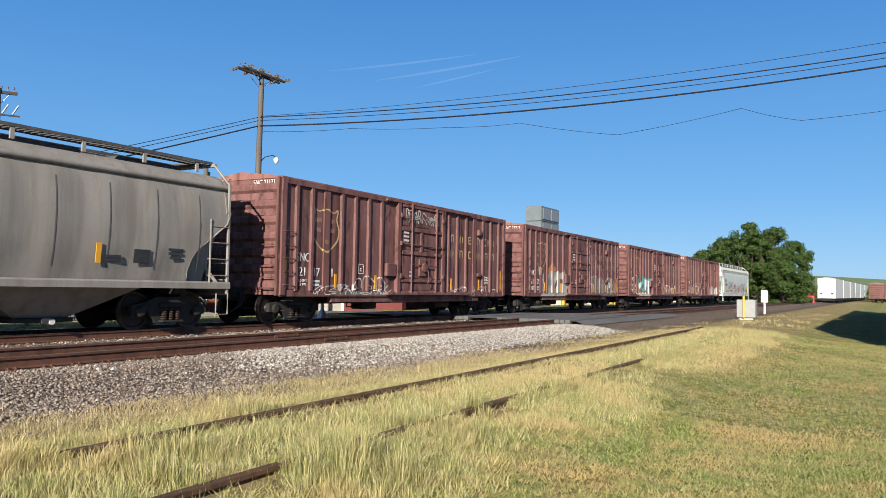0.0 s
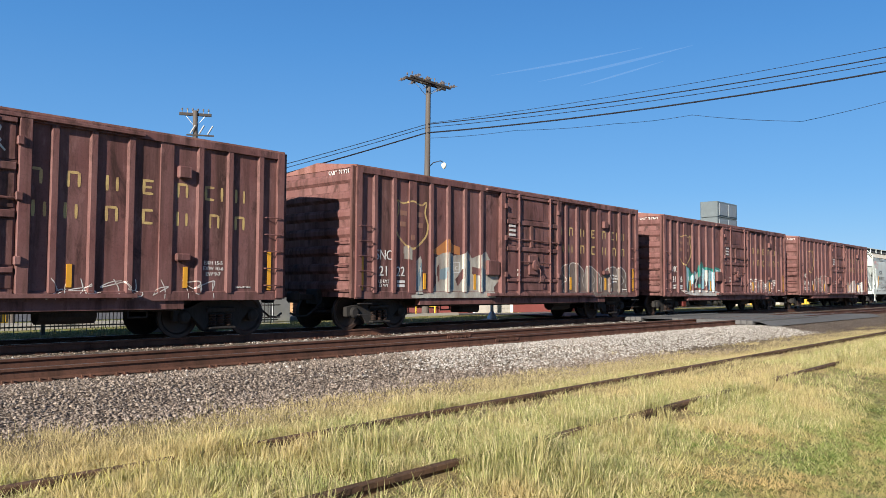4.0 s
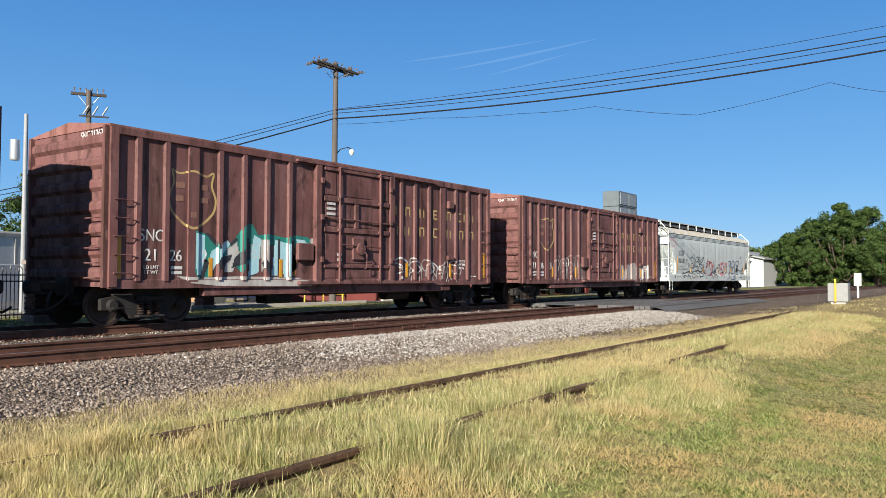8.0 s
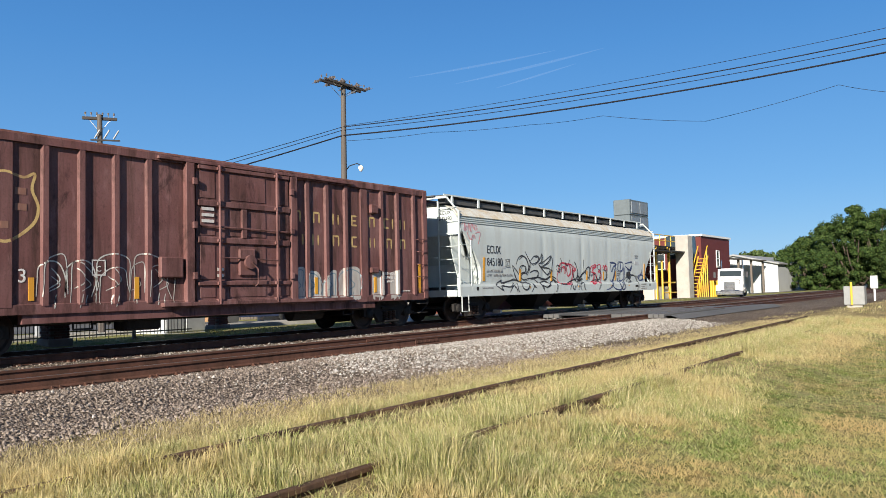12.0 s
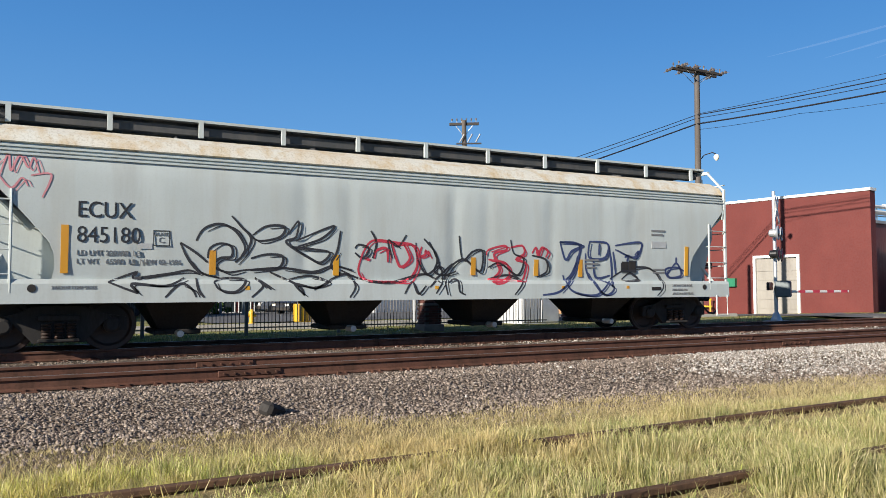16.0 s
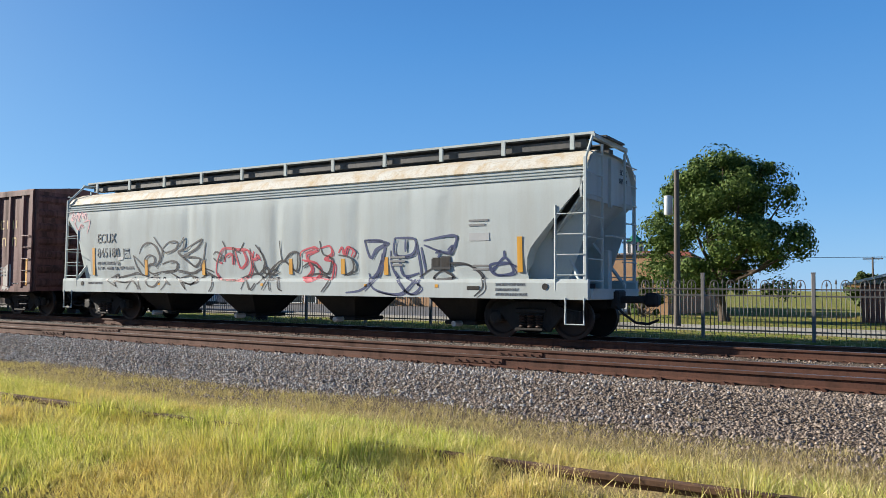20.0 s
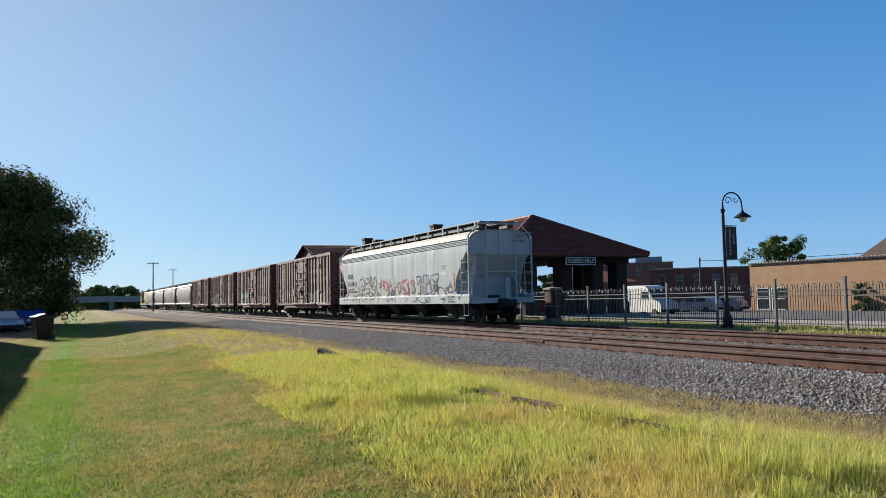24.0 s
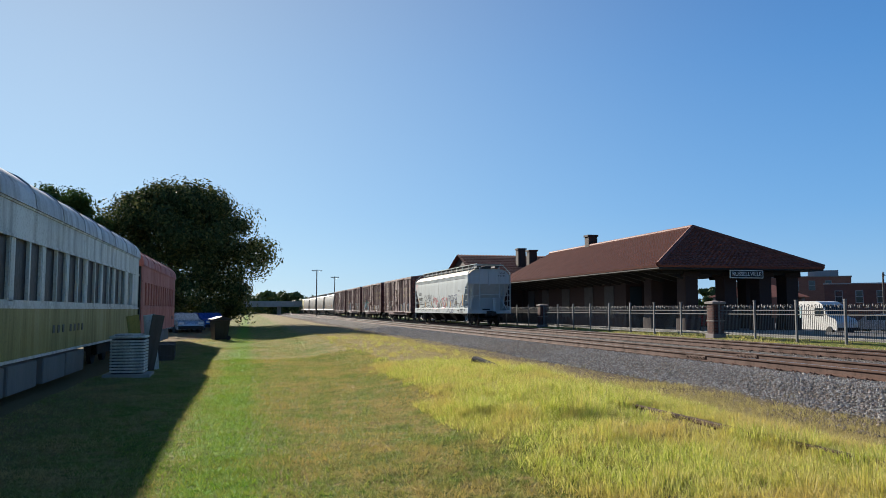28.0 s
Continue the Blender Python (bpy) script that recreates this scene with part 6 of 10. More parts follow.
def white_marks(car):
    flat = pose(0, 0, 0, 90, 0, 0)

    def line_of(text, size, x0, x1, z, mat=None, name="stencil_line"):
        """Lettering from x0 to x1 at height z."""
        ob = words(name, text, size, (LETTER_BLACK if size > 0.3 else PALE_STENCIL) if mat is None else mat, car, pose((x0 + x1) / 2, hopper_side(0, z) + 0.001, z) @ flat)
        w = ob.data.vertices
        width = max(v.co.x for v in w) - min(v.co.x for v in w)
        ob.data.transform(Matrix.Diagonal(((x1 - x0) / width, 1, 1, 1)))
    line_of("ECUX", 0.40, -7.17, -6.28, 2.49, name="reporting_mark")
    line_of("845180", 0.40, -7.17, -6.13, 2.05, name="car_number")
    line_of("LD LMT 220100  LB", 0.13, -7.17, -6.13, 1.74)
    line_of("LT WT   65900  LB  NEW 02-1996", 0.13, -7.17, -5.42, 1.59)
    line_of("PLATE", 0.09, -5.88, -5.66, 2.1)
    line_of("C", 0.14, -5.82, -5.73, 1.99)
    line_of("2 INCH HF COMP SHOES", 0.085, -7.55, -6.85, 1.13)
    line_of("2 INCH HF COMP SHOES", 0.085, 6.8, 7.5, 1.16)
    line_of("HAND BRAKE ONLY", 0.085, 6.8, 7.35, 1.05)
    line_of("APPLIES ON B END TRUCK", 0.085, 6.8, 7.55, 0.95)
    frame_c = Geo()
    for a, b, u, v in ((0, 0.135, 0.29, 0.016), (0, -0.135, 0.29, 0.016), (-0.137, 0, 0.016, 0.27), (0.137, 0, 0.016, 0.27)):
        frame_c.box((-5.77 + a, -1.574, 2.03 + b), (u, 0.006, v))
    part("plate_mark", frame_c, LETTER_BLACK, car, "square black outline mark")
    for side, yy, turn in ((-1, -0.95, -90), (1, 0.95, 90)):
        words("reporting_mark", "ECUX", 0.18, LETTER_BLACK, car, pose(side * 8.765, yy, 3.74) @ pose(0, 0, 0, 90, 0, turn))
        words("car_number", "845180", 0.18, LETTER_BLACK, car, pose(side * 8.765, yy, 3.54) @ pose(0, 0, 0, 90, 0, turn))
    for x, z, w in ((6.36, 2.56, 0.48), (6.32, 2.46, 0.4), (6.4, 1.57, 0.4), (6.4, 1.49, 0.4), (4.2, 1.78, 0.42), (4.2, 1.69, 0.42), (4.18, 1.6, 0.3)):
        part("stencil_bar", Geo().box((x, hopper_side(0, z), z), (w, 0.006, 0.045)), PALE_STENCIL, car, "small grey stencilled line")
    part("paint_patch", Geo().box((6.38, hopper_side(0, 2.2) + 0.003, 2.2), (0.5, 0.006, 0.17)), PATCH_GREY, car, "grey touch-up patch")
    part("paint_patch", Geo().box((-6.05, hopper_side(0, 1.88) + 0.003, 1.88), (0.24, 0.006, 0.1)), PATCH_GREY, car, "grey touch-up patch")
    plate = part("data_panel", Geo().box((5.38, hopper_side(0, 1.64) + 0.002, 1.64), (0.5, 0.006, 0.3)), LETTER_BLACK, car, "black data panel")
    for a in (-0.12, 0.12):
        part("data_field", Geo().box((5.38 + a, hopper_side(0, 1.64) - 0.002, 1.66), (0.2, 0.004, 0.2)), UNDER, plate)
    part("jacking_slot", Geo().box((6.25, -1.602, 1.08), (0.32, 0.02, 0.09), cut=0.01), UNDER, car)
    for x in (-7.85, 7.96):
        part("jacking_hole", Geo().rod((x, -1.61, 1.12), (x, -1.585, 1.12), 0.07, 12), UNDER, car)
    for x, z, h in ((-7.36, 1.8, 0.84), (-4.85, 1.6, 0.46), (-2.39, 1.58, 0.42), (0.85, 1.59, 0.4), (2.56, 1.58, 0.38), (3.86, 1.58, 0.42), (7.36, 1.8, 0.76)):
        part("reflector", Geo().box((x, hopper_side(0, z) + 0.002, z), (0.12, 0.012, h), Matrix.Rotation(radians(3.0), 4, "X")), YELLOW, car, "orange-yellow reflective strip")
    for x in (-4.2, -0.1, 3.3, 5.3):
        part("service_tag", Geo().box((x, -1.602, 1.12), (0.09, 0.006, 0.07)), YELLOW, car, "tiny yellow tag")
    k, r, b, p = Geo(), Geo(), Geo(), Geo()
    tag(k, [(-5.16, 2.0), (-5.02, 2.23), (-4.73, 2.33), (-4.44, 2.21), (-4.25, 1.91), (-4.32, 1.72)], 0.05)
    tag(k, [(-4.51, 2.49), (-4.32, 2.29), (-4.13, 2.07), (-4.24, 1.8), (-4.43, 1.61)], 0.05)
    tag(k, [(-4.94, 1.68), (-4.91, 1.86), (-4.73, 1.96), (-4.51, 1.91), (-4.5, 1.72), (-4.72, 1.68), (-4.83, 1.53), (-4.57, 1.42), (-4.28, 1.46)], 0.05)
    tag(k, [(-5.44, 1.96), (-5.3, 1.67), (-5.08, 1.42), (-4.72, 1.31)], 0.05)
    tag(k, [(-5.44, 1.96), (-5.16, 1.78), (-4.94, 1.6)], 0.05)
    tag(k, [(-4.1, 2.14), (-3.83, 2.32), (-3.48, 2.32), (-3.56, 2.12), (-3.94, 2.03), (-4.13, 2.1)], 0.05)
    tag(k, [(-3.4, 2.17), (-3.2, 2.44), (-3.24, 2.13), (-3.44, 2.01), (-2.95, 1.71), (-2.71, 1.63), (-2.54, 1.83), (-2.95, 1.9), (-3.32, 1.93)], 0.05)
    tag(k, [(-3.24, 2.05), (-2.46, 2.37), (-2.71, 2.11), (-3.2, 1.94)], 0.05)
    tag(k, [(-4.13, 1.69), (-3.83, 1.77), (-3.51, 1.74), (-3.59, 1.51), (-4.13, 1.46)], 0.05)
    tag(k, [(-2.31, 2.28), (-2.37, 1.88), (-2.5, 1.56), (-2.29, 1.4)], 0.05)
    tag(k, [(-6.66, 1.23), (-6.18, 1.41), (-6.24, 1.3), (-5.64, 1.38), (-5.29, 1.45), (-5.08, 1.38)], 0.05)
    tag(k, [(-6.66, 1.23), (-6.17, 1.04), (-6.27, 1.2), (-5.7, 1.16), (-5.36, 1.31)], 0.05)
    tag(k, [(-4.83, 1.24), (-4.61, 1.31), (-4.24, 1.27), (-4.42, 1.05), (-4.72, 1.09), (-4.83, 1.24)], 0.05)
    tag(k, [(-5.15, 1.31), (-5.11, 1.09), (-5.0, 0.94)], 0.05)
    tag(k, [(-4.12, 0.94), (-3.9, 1.16), (-4.05, 1.31), (-3.74, 1.09)], 0.05)
    tag(k, [(-3.39, 1.28), (-2.95, 1.36), (-2.58, 1.24), (-2.87, 1.12), (-3.27, 1.2), (-3.07, 0.97)], 0.05)
    tag(k, [(-2.87, 1.08), (-2.2, 1.4), (-1.99, 1.16), (-2.11, 0.92)], 0.05)
    tag(k, [(-3.75, 1.43), (-3.19, 1.16), (-3.07, 0.97)], 0.05)
    tag(k, [(-5.7, 0.95), (-5.43, 1.2), (-5.22, 1.09), (-5.15, 0.95)], 0.05)
    tag(k, [(-4.28, 1.46), (-3.51, 1.51), (-2.87, 1.44), (-2.46, 1.56), (-2.03, 1.48)], 0.05)
    tag(k, [(-1.99, 1.93), (-1.9, 2.01), (-1.68, 1.93), (-1.81, 1.73), (-1.99, 1.84)], 0.05)
    tag(k, [(-1.64, 2.3), (-1.51, 2.06), (-1.59, 1.73)], 0.05)
    tag(k, [(-0.82, 2.24), (-1.01, 1.99), (-1.24, 2.11), (-1.15, 1.74)], 0.05)
    tag(k, [(-0.59, 2.08), (-0.55, 1.75), (-0.31, 1.41), (-0.02, 1.58), (0.08, 1.33), (-0.12, 0.99)], 0.05)
    tag(k, [(-2.29, 1.48), (-1.77, 1.28), (-1.15, 1.24), (-0.4, 1.41), (-0.02, 1.24)], 0.05)
    tag(k, [(-0.4, 2.17), (-0.12, 1.88), (0.03, 1.5)], 0.05)
    tag(k, [(-0.87, 0.99), (-0.69, 1.24), (-0.55, 0.99), (-0.36, 1.16)], 0.05)
    tag(k, [(0.47, 2.26), (0.57, 1.74), (0.83, 1.92), (1.08, 1.93), (1.03, 1.48), (0.62, 1.74), (0.32, 1.61), (0.12, 1.3), (0.17, 0.96)], 0.05)
    tag(k, [(-0.27, 2.11), (-0.07, 1.73), (-0.12, 1.47), (0.12, 1.39), (0.42, 1.48)], 0.05)
    tag(k, [(0.62, 0.96), (0.47, 1.04), (0.42, 1.3), (0.17, 1.22)], 0.05)
    tag(k, [(1.83, 2.21), (1.93, 1.9), (2.2, 1.77), (2.04, 1.4), (1.55, 1.67), (1.24, 1.57)], 0.05)
    tag(k, [(-0.27, 1.13), (0.02, 1.39), (0.32, 1.65)], 0.05)
    tag(k, [(1.24, 1.31), (1.77, 1.4), (2.14, 1.26), (1.92, 0.95)], 0.05)
    tag(k, [(2.43, 1.86), (2.82, 1.77), (2.87, 1.5), (2.59, 1.36)], 0.05)
    tag(k, [(4.79, 1.32), (5.3, 1.57), (5.96, 1.62), (6.36, 1.42), (6.49, 1.12), (6.28, 0.9)], 0.05)
    tag(k, [(5.17, 1.32), (5.43, 1.47), (5.69, 1.32), (5.3, 1.27), (5.17, 1.32)], 0.05)
    tag(r, [(-1.81, 1.85), (-1.9, 1.48), (-1.73, 1.28), (-1.28, 1.24), (-0.78, 1.28), (-0.55, 1.58), (-0.64, 2.0), (-1.05, 2.07), (-1.59, 2.1), (-1.81, 1.85)], 0.06)
    tag(r, [(-1.55, 1.73), (-1.51, 1.89), (-1.28, 1.94), (-1.24, 1.65)], 0.06)
    tag(r, [(-1.15, 2.03), (-0.96, 1.57), (-0.73, 1.74), (-0.87, 2.03)], 0.06)
    tag(r, [(-1.77, 1.73), (-1.64, 1.69)], 0.06)
    tag(r, [(-0.45, 2.0), (-0.5, 1.79), (-0.36, 1.83), (-0.36, 1.92), (-0.26, 1.79)], 0.06)
    tag(r, [(1.19, 1.84), (1.24, 1.97), (1.66, 2.07), (1.72, 1.98), (1.4, 1.89), (1.45, 1.71), (1.55, 1.49), (1.34, 1.26), (1.6, 1.26), (1.82, 1.4), (1.71, 1.67), (1.24, 1.75)], 0.06)
    tag(r, [(1.83, 2.03), (2.15, 2.08), (2.21, 1.9), (1.99, 1.76), (2.26, 1.67), (2.2, 1.31), (2.04, 1.26)], 0.06)
    tag(r, [(1.24, 1.31), (2.09, 1.26)], 0.06)
    tag(r, [(2.43, 1.91), (2.54, 2.05), (2.6, 1.86), (2.71, 2.05), (2.88, 1.96), (2.82, 1.82)], 0.06)
    tag(b, [(3.23, 2.2), (3.4, 1.78), (3.58, 1.98), (3.88, 2.13), (3.23, 2.2)], 0.06)
    tag(b, [(3.23, 2.2), (3.82, 2.12), (3.63, 1.5), (3.39, 1.27)], 0.06)
    tag(b, [(2.7, 0.94), (3.21, 1.03), (3.63, 1.41), (3.76, 1.88)], 0.06)
    tag(b, [(4.12, 2.23), (4.68, 2.19), (4.61, 1.85), (4.12, 1.84), (4.12, 2.23)], 0.06)
    tag(b, [(4.43, 2.19), (4.42, 1.9)], 0.06)
    tag(b, [(4.0, 1.94), (4.05, 1.51), (4.41, 1.03), (4.66, 0.93), (4.85, 1.12), (4.41, 1.32)], 0.06)
    tag(b, [(4.74, 2.1), (4.85, 1.41), (4.79, 1.12)], 0.06)
    tag(b, [(4.86, 2.0), (4.98, 1.42)], 0.06)
    tag(b, [(4.24, 1.8), (4.35, 1.36), (4.79, 1.41)], 0.06)
    tag(b, [(4.93, 2.15), (5.77, 2.24), (5.57, 1.87), (4.93, 2.05)], 0.06)
    tag(b, [(3.34, 1.41), (3.57, 1.03), (4.29, 0.93), (4.73, 1.27)], 0.06)
    tag(b, [(5.24, 1.86), (5.37, 1.91), (5.31, 1.76)], 0.06)
    tag(b, [(5.57, 1.92), (5.7, 2.02), (5.63, 1.82)], 0.06)
    tag(b, [(6.7, 1.43), (6.99, 1.74), (7.19, 1.43), (6.77, 1.37), (6.64, 1.58), (7.05, 1.63), (7.26, 1.53)], 0.06)
    tag(b, [(6.99, 1.89), (6.99, 1.74)], 0.06)
    tag(p, [(-8.69, 3.31), (-8.49, 3.42), (-8.57, 3.12), (-8.37, 3.3)], 0.035)
    tag(p, [(-8.36, 3.01), (-8.24, 3.4), (-8.2, 3.1), (-8.07, 3.37), (-7.94, 3.17), (-7.86, 3.35), (-7.77, 3.09)], 0.035)
    tag(p, [(-7.9, 3.04), (-7.59, 3.07), (-7.72, 2.67)], 0.035)
    tag(p, [(-8.4, 3.05), (-8.19, 2.81), (-8.03, 2.99), (-7.94, 2.85)], 0.035)
    part("graffiti", k, SPRAY_BLACK, car, "large looping black spray-painted tag")
    part("graffiti", r, SPRAY_RED, car, "red spray-painted letters")
    part("graffiti", b, SPRAY_BLUE, car, "dark blue spray-painted letters")
    part("graffiti", p, SPRAY_PINK, car, "faded pink spray scrawl")


PALE_STENCIL = plain("grey_stencil", (0.16, 0.16, 0.16), 0.6)
PATCH_GREY = plain("touch_up_grey", (0.36, 0.37, 0.37), 0.6)


def grey_marks(car):
    for x, z, w in ((7.1, 1.95, 0.45), (7.1, 1.85, 0.45), (7.1, 1.75, 0.35), (5.35, 1.72, 0.4), (5.35, 1.64, 0.4), (-6.8, 2.4, 0.9), (-6.8, 2.0, 1.1), (2.0, 1.8, 0.5), (-1.0, 1.8, 0.5)):
        part("stencil_bar", Geo().box((x, hopper_side(0, z) + 0.002, z), (w, 0.006, 0.06)), LETTER_BLACK, car, "small dark stencilled line")
    part("data_panel", Geo().box((6.1, -1.57, 1.75), (0.44, 0.016, 0.32), Matrix.Rotation(radians(6.0), 4, "X")), LETTER_BLACK, car, "black data panel")
    side_strips(car, (-7.0, -3.4, 0.3, 4.95), 1.78, 0.45)


H5 = hopper("white covered hopper with rust-stained roof edge and large graffiti", CAR_WHITE, CAR_RUSTTOP, white_marks, WHITE_STYLE)
GREY = hopper("dusty grey covered hopper with rounded sides", CAR_GREY, CAR_GREY, grey_marks, ROUND_STYLE)
GREY_CARS = [GREY] + [copy_thing(GREY, pose(0, 0, 0)) for _ in range(3)]


# ================= fence, lamps, poles =================
def spot(heading, distance, z=0.0):
    a = radians(heading)
    return Vector((distance * math.sin(a), distance * math.cos(a), z))


IRON = paint("fence_iron", (0.10, 0.095, 0.09), (0.16, 0.15, 0.145), 0.5, 0.3, 3.0)
POSTGREY = paint("fence_post_paint", (0.16, 0.15, 0.145), (0.22, 0.21, 0.2), 0.5, 0.2, 3.0)
BLACKIRON = paint("black_lamp_iron", (0.02, 0.02, 0.022), (0.045, 0.045, 0.05), 0.4, 0.5, 3.0)
BRICK = paint("dark_red_brick", (0.085, 0.027, 0.020), (0.12, 0.043, 0.032), 0.85, 0, 4.0, (1, 1, 1), (0.4, 0.7), 0.15, 0.3, 0.3)
MORTAR = plain("mortar", (0.10, 0.08, 0.07), 0.9)
CAPSTONE = plain("cap_stone", (0.22, 0.18, 0.16), 0.85)
WOODPOLE = paint("pole_wood", (0.085, 0.070, 0.060), (0.13, 0.112, 0.098), 0.9, 0, 2.0, (6, 6, 0.3), (0.4, 0.7), 0.2, 0.4)
GALV = plain("galvanised_steel", (0.45, 0.46, 0.47), 0.45, 0.6)
WIRE = plain("wire_black", (0.012, 0.012, 0.016), 0.9)
WIRE.node_tree.nodes["Principled BSDF"].inputs["Specular IOR Level"].default_value = 0.1
ARMWOOD = paint("dark_crossarm_wood", (0.04, 0.033, 0.03), (0.07, 0.06, 0.05), 0.9, 0, 2.0)
CERAMIC = plain("insulator", (0.12, 0.10, 0.09), 0.3)
WHITEPAINT = paint("white_paint", (0.72, 0.71, 0.68), (0.6, 0.58, 0.54), 0.5, 0, 1.2)
FUSE = plain("fuse_grey", (0.2, 0.2, 0.21), 0.5)
LAMPGLASS = plain("frosted_lamp_glass", (0.7, 0.66, 0.55), 0.2)

FENCE_Y = 20.5
PILLARS = (10.7, -10.4, -31.4, -52.8)


def arch(g, x0, x1, z, r, n=7):
    mid, rad = (x0 + x1) / 2, (x1 - x0) / 2
    g.path([(mid + rad * math.cos(math.pi * k / n), 0, z + rad * 1.25 * math.sin(math.pi * k / n)) for k in range(n + 1)], r, 5)


HOOP = Geo().rod((-0.1, 0, 0.12), (-0.1, 0, 1.32), 0.0115, 5).rod((0.1, 0, 0.12), (0.1, 0, 1.32), 0.0115, 5)
arch(HOOP, -0.1, 0.1, 1.32, 0.0115)
SPEAR = Geo().rod((0, 0, 0.12), (0, 0, 1.36), 0.0115, 5).turn([(0.004, 1.34), (0.028, 1.37), (0.02, 1.42), (0.003, 1.48)], 6)
FENCE = dict(hoop=HOOP.mesh("hoop_picket", IRON), spear=SPEAR.mesh("spear_picket", IRON),
             post=Geo().box((0, 0, 0.78), (0.085, 0.085, 1.64), cut=0.01).box((0, 0, 1.615), (0.1, 0.1, 0.03)).mesh("post", POSTGREY))


def fence_panel(x0, x1):
    z = ground_z(FENCE_Y)
    t = thing("fence_panel", "black iron fence panel with hooped pickets and steel post", "fence", pose(x0, FENCE_Y, z), group="iron fence panels")
    wide = x1 - x0
    part("post", FENCE["post"], None, t)
    for h in (0.2, 1.06, 1.22):
        part("rail", Geo().box((wide / 2, 0, h), (wide - 0.085, 0.032, 0.036)), IRON, t)
    n = int((wide - 0.2) / 0.37)
    step = (wide - 0.16) / n
    for k in range(n):
        c = 0.08 + step * (k + 0.5)
        part("hoop_picket", FENCE["hoop"], None, t, place=pose(c, 0, 0))
        part("spear_picket", FENCE["spear"], None, t, place=pose(c, 0, -0.06))
        if k:
            part("spear_picket", FENCE["spear"], None, t, place=pose(c - step / 2, 0, 0))


for a, b in zip(PILLARS, PILLARS[1:] + (-74.0,)):
    lo, hi = b + 0.28, a - 0.28
    n = 8
    for k in range(n):
        fence_panel(lo + (hi - lo) * k / n, lo + (hi - lo) * (k + 1) / n)
fence_panel(10.98, 13.0)
fence_panel(13.0, 15.0)

BRICK_PIECE = Geo().box((0, 0, 0), (0.195, 0.09, 0.058), cut=0.004).mesh("brick", BRICK)


def brick_pillar(x, y, z=None, high=1.5):
    z = ground_z(y) if z is None else z
    t = thing("brick_pillar", "red brick fence pillar with dark stone cap", "pillar", pose(x, y, z), group="brick pillars")
    core = part("core", Geo().box((0, 0, high / 2), (0.5, 0.5, high)), MORTAR, t, "mortar bed")
    part("base", Geo().box((0, 0, 0.06), (0.66, 0.66, 0.22), cut=0.02), CAPSTONE, t, "stone base")
    part("band", Geo().box((0, 0, high * 0.5), (0.585, 0.585, 0.06), cut=0.008), CAPSTONE, t)
    cap = Geo().box((0, 0, high + 0.05), (0.68, 0.68, 0.10), cut=0.015)
    cap.add([(-0.33, -0.33, high + 0.1), (0.33, -0.33, high + 0.1), (0.33, 0.33, high + 0.1), (-0.33, 0.33, high + 0.1), (0, 0, high + 0.17)], [(0, 1, 4), (1, 2, 4), (2, 3, 4), (3, 0, 4)])
    part("cap", cap, CAPSTONE, t, "dark cap stone")
    rows = int((high - 0.17) / 0.069)
    for r in range(rows):
        zz = 0.2 + r * 0.069
        if abs(zz - high * 0.5) < 0.05:
            continue
        off = 0.1 if r % 2 else 0.0
        for k in range(3):
            a = -0.205 + 0.205 * k + (off - 0.05)
            if abs(a) > 0.24:
                continue
            part("brick", BRICK_PIECE, None, t, place=pose(a, -0.232, zz))
            part("brick", BRICK_PIECE, None, t, place=pose(0.232, a, zz, 0, 0, 90))
            if x > 5:
                part("brick", BRICK_PIECE, None, t, place=pose(-0.232, a, zz, 0, 0, 90))


for x in PILLARS:
    brick_pillar(x, FENCE_Y)
brick_pillar(19.1, 24.6, ground_z(24.6), 1.7)


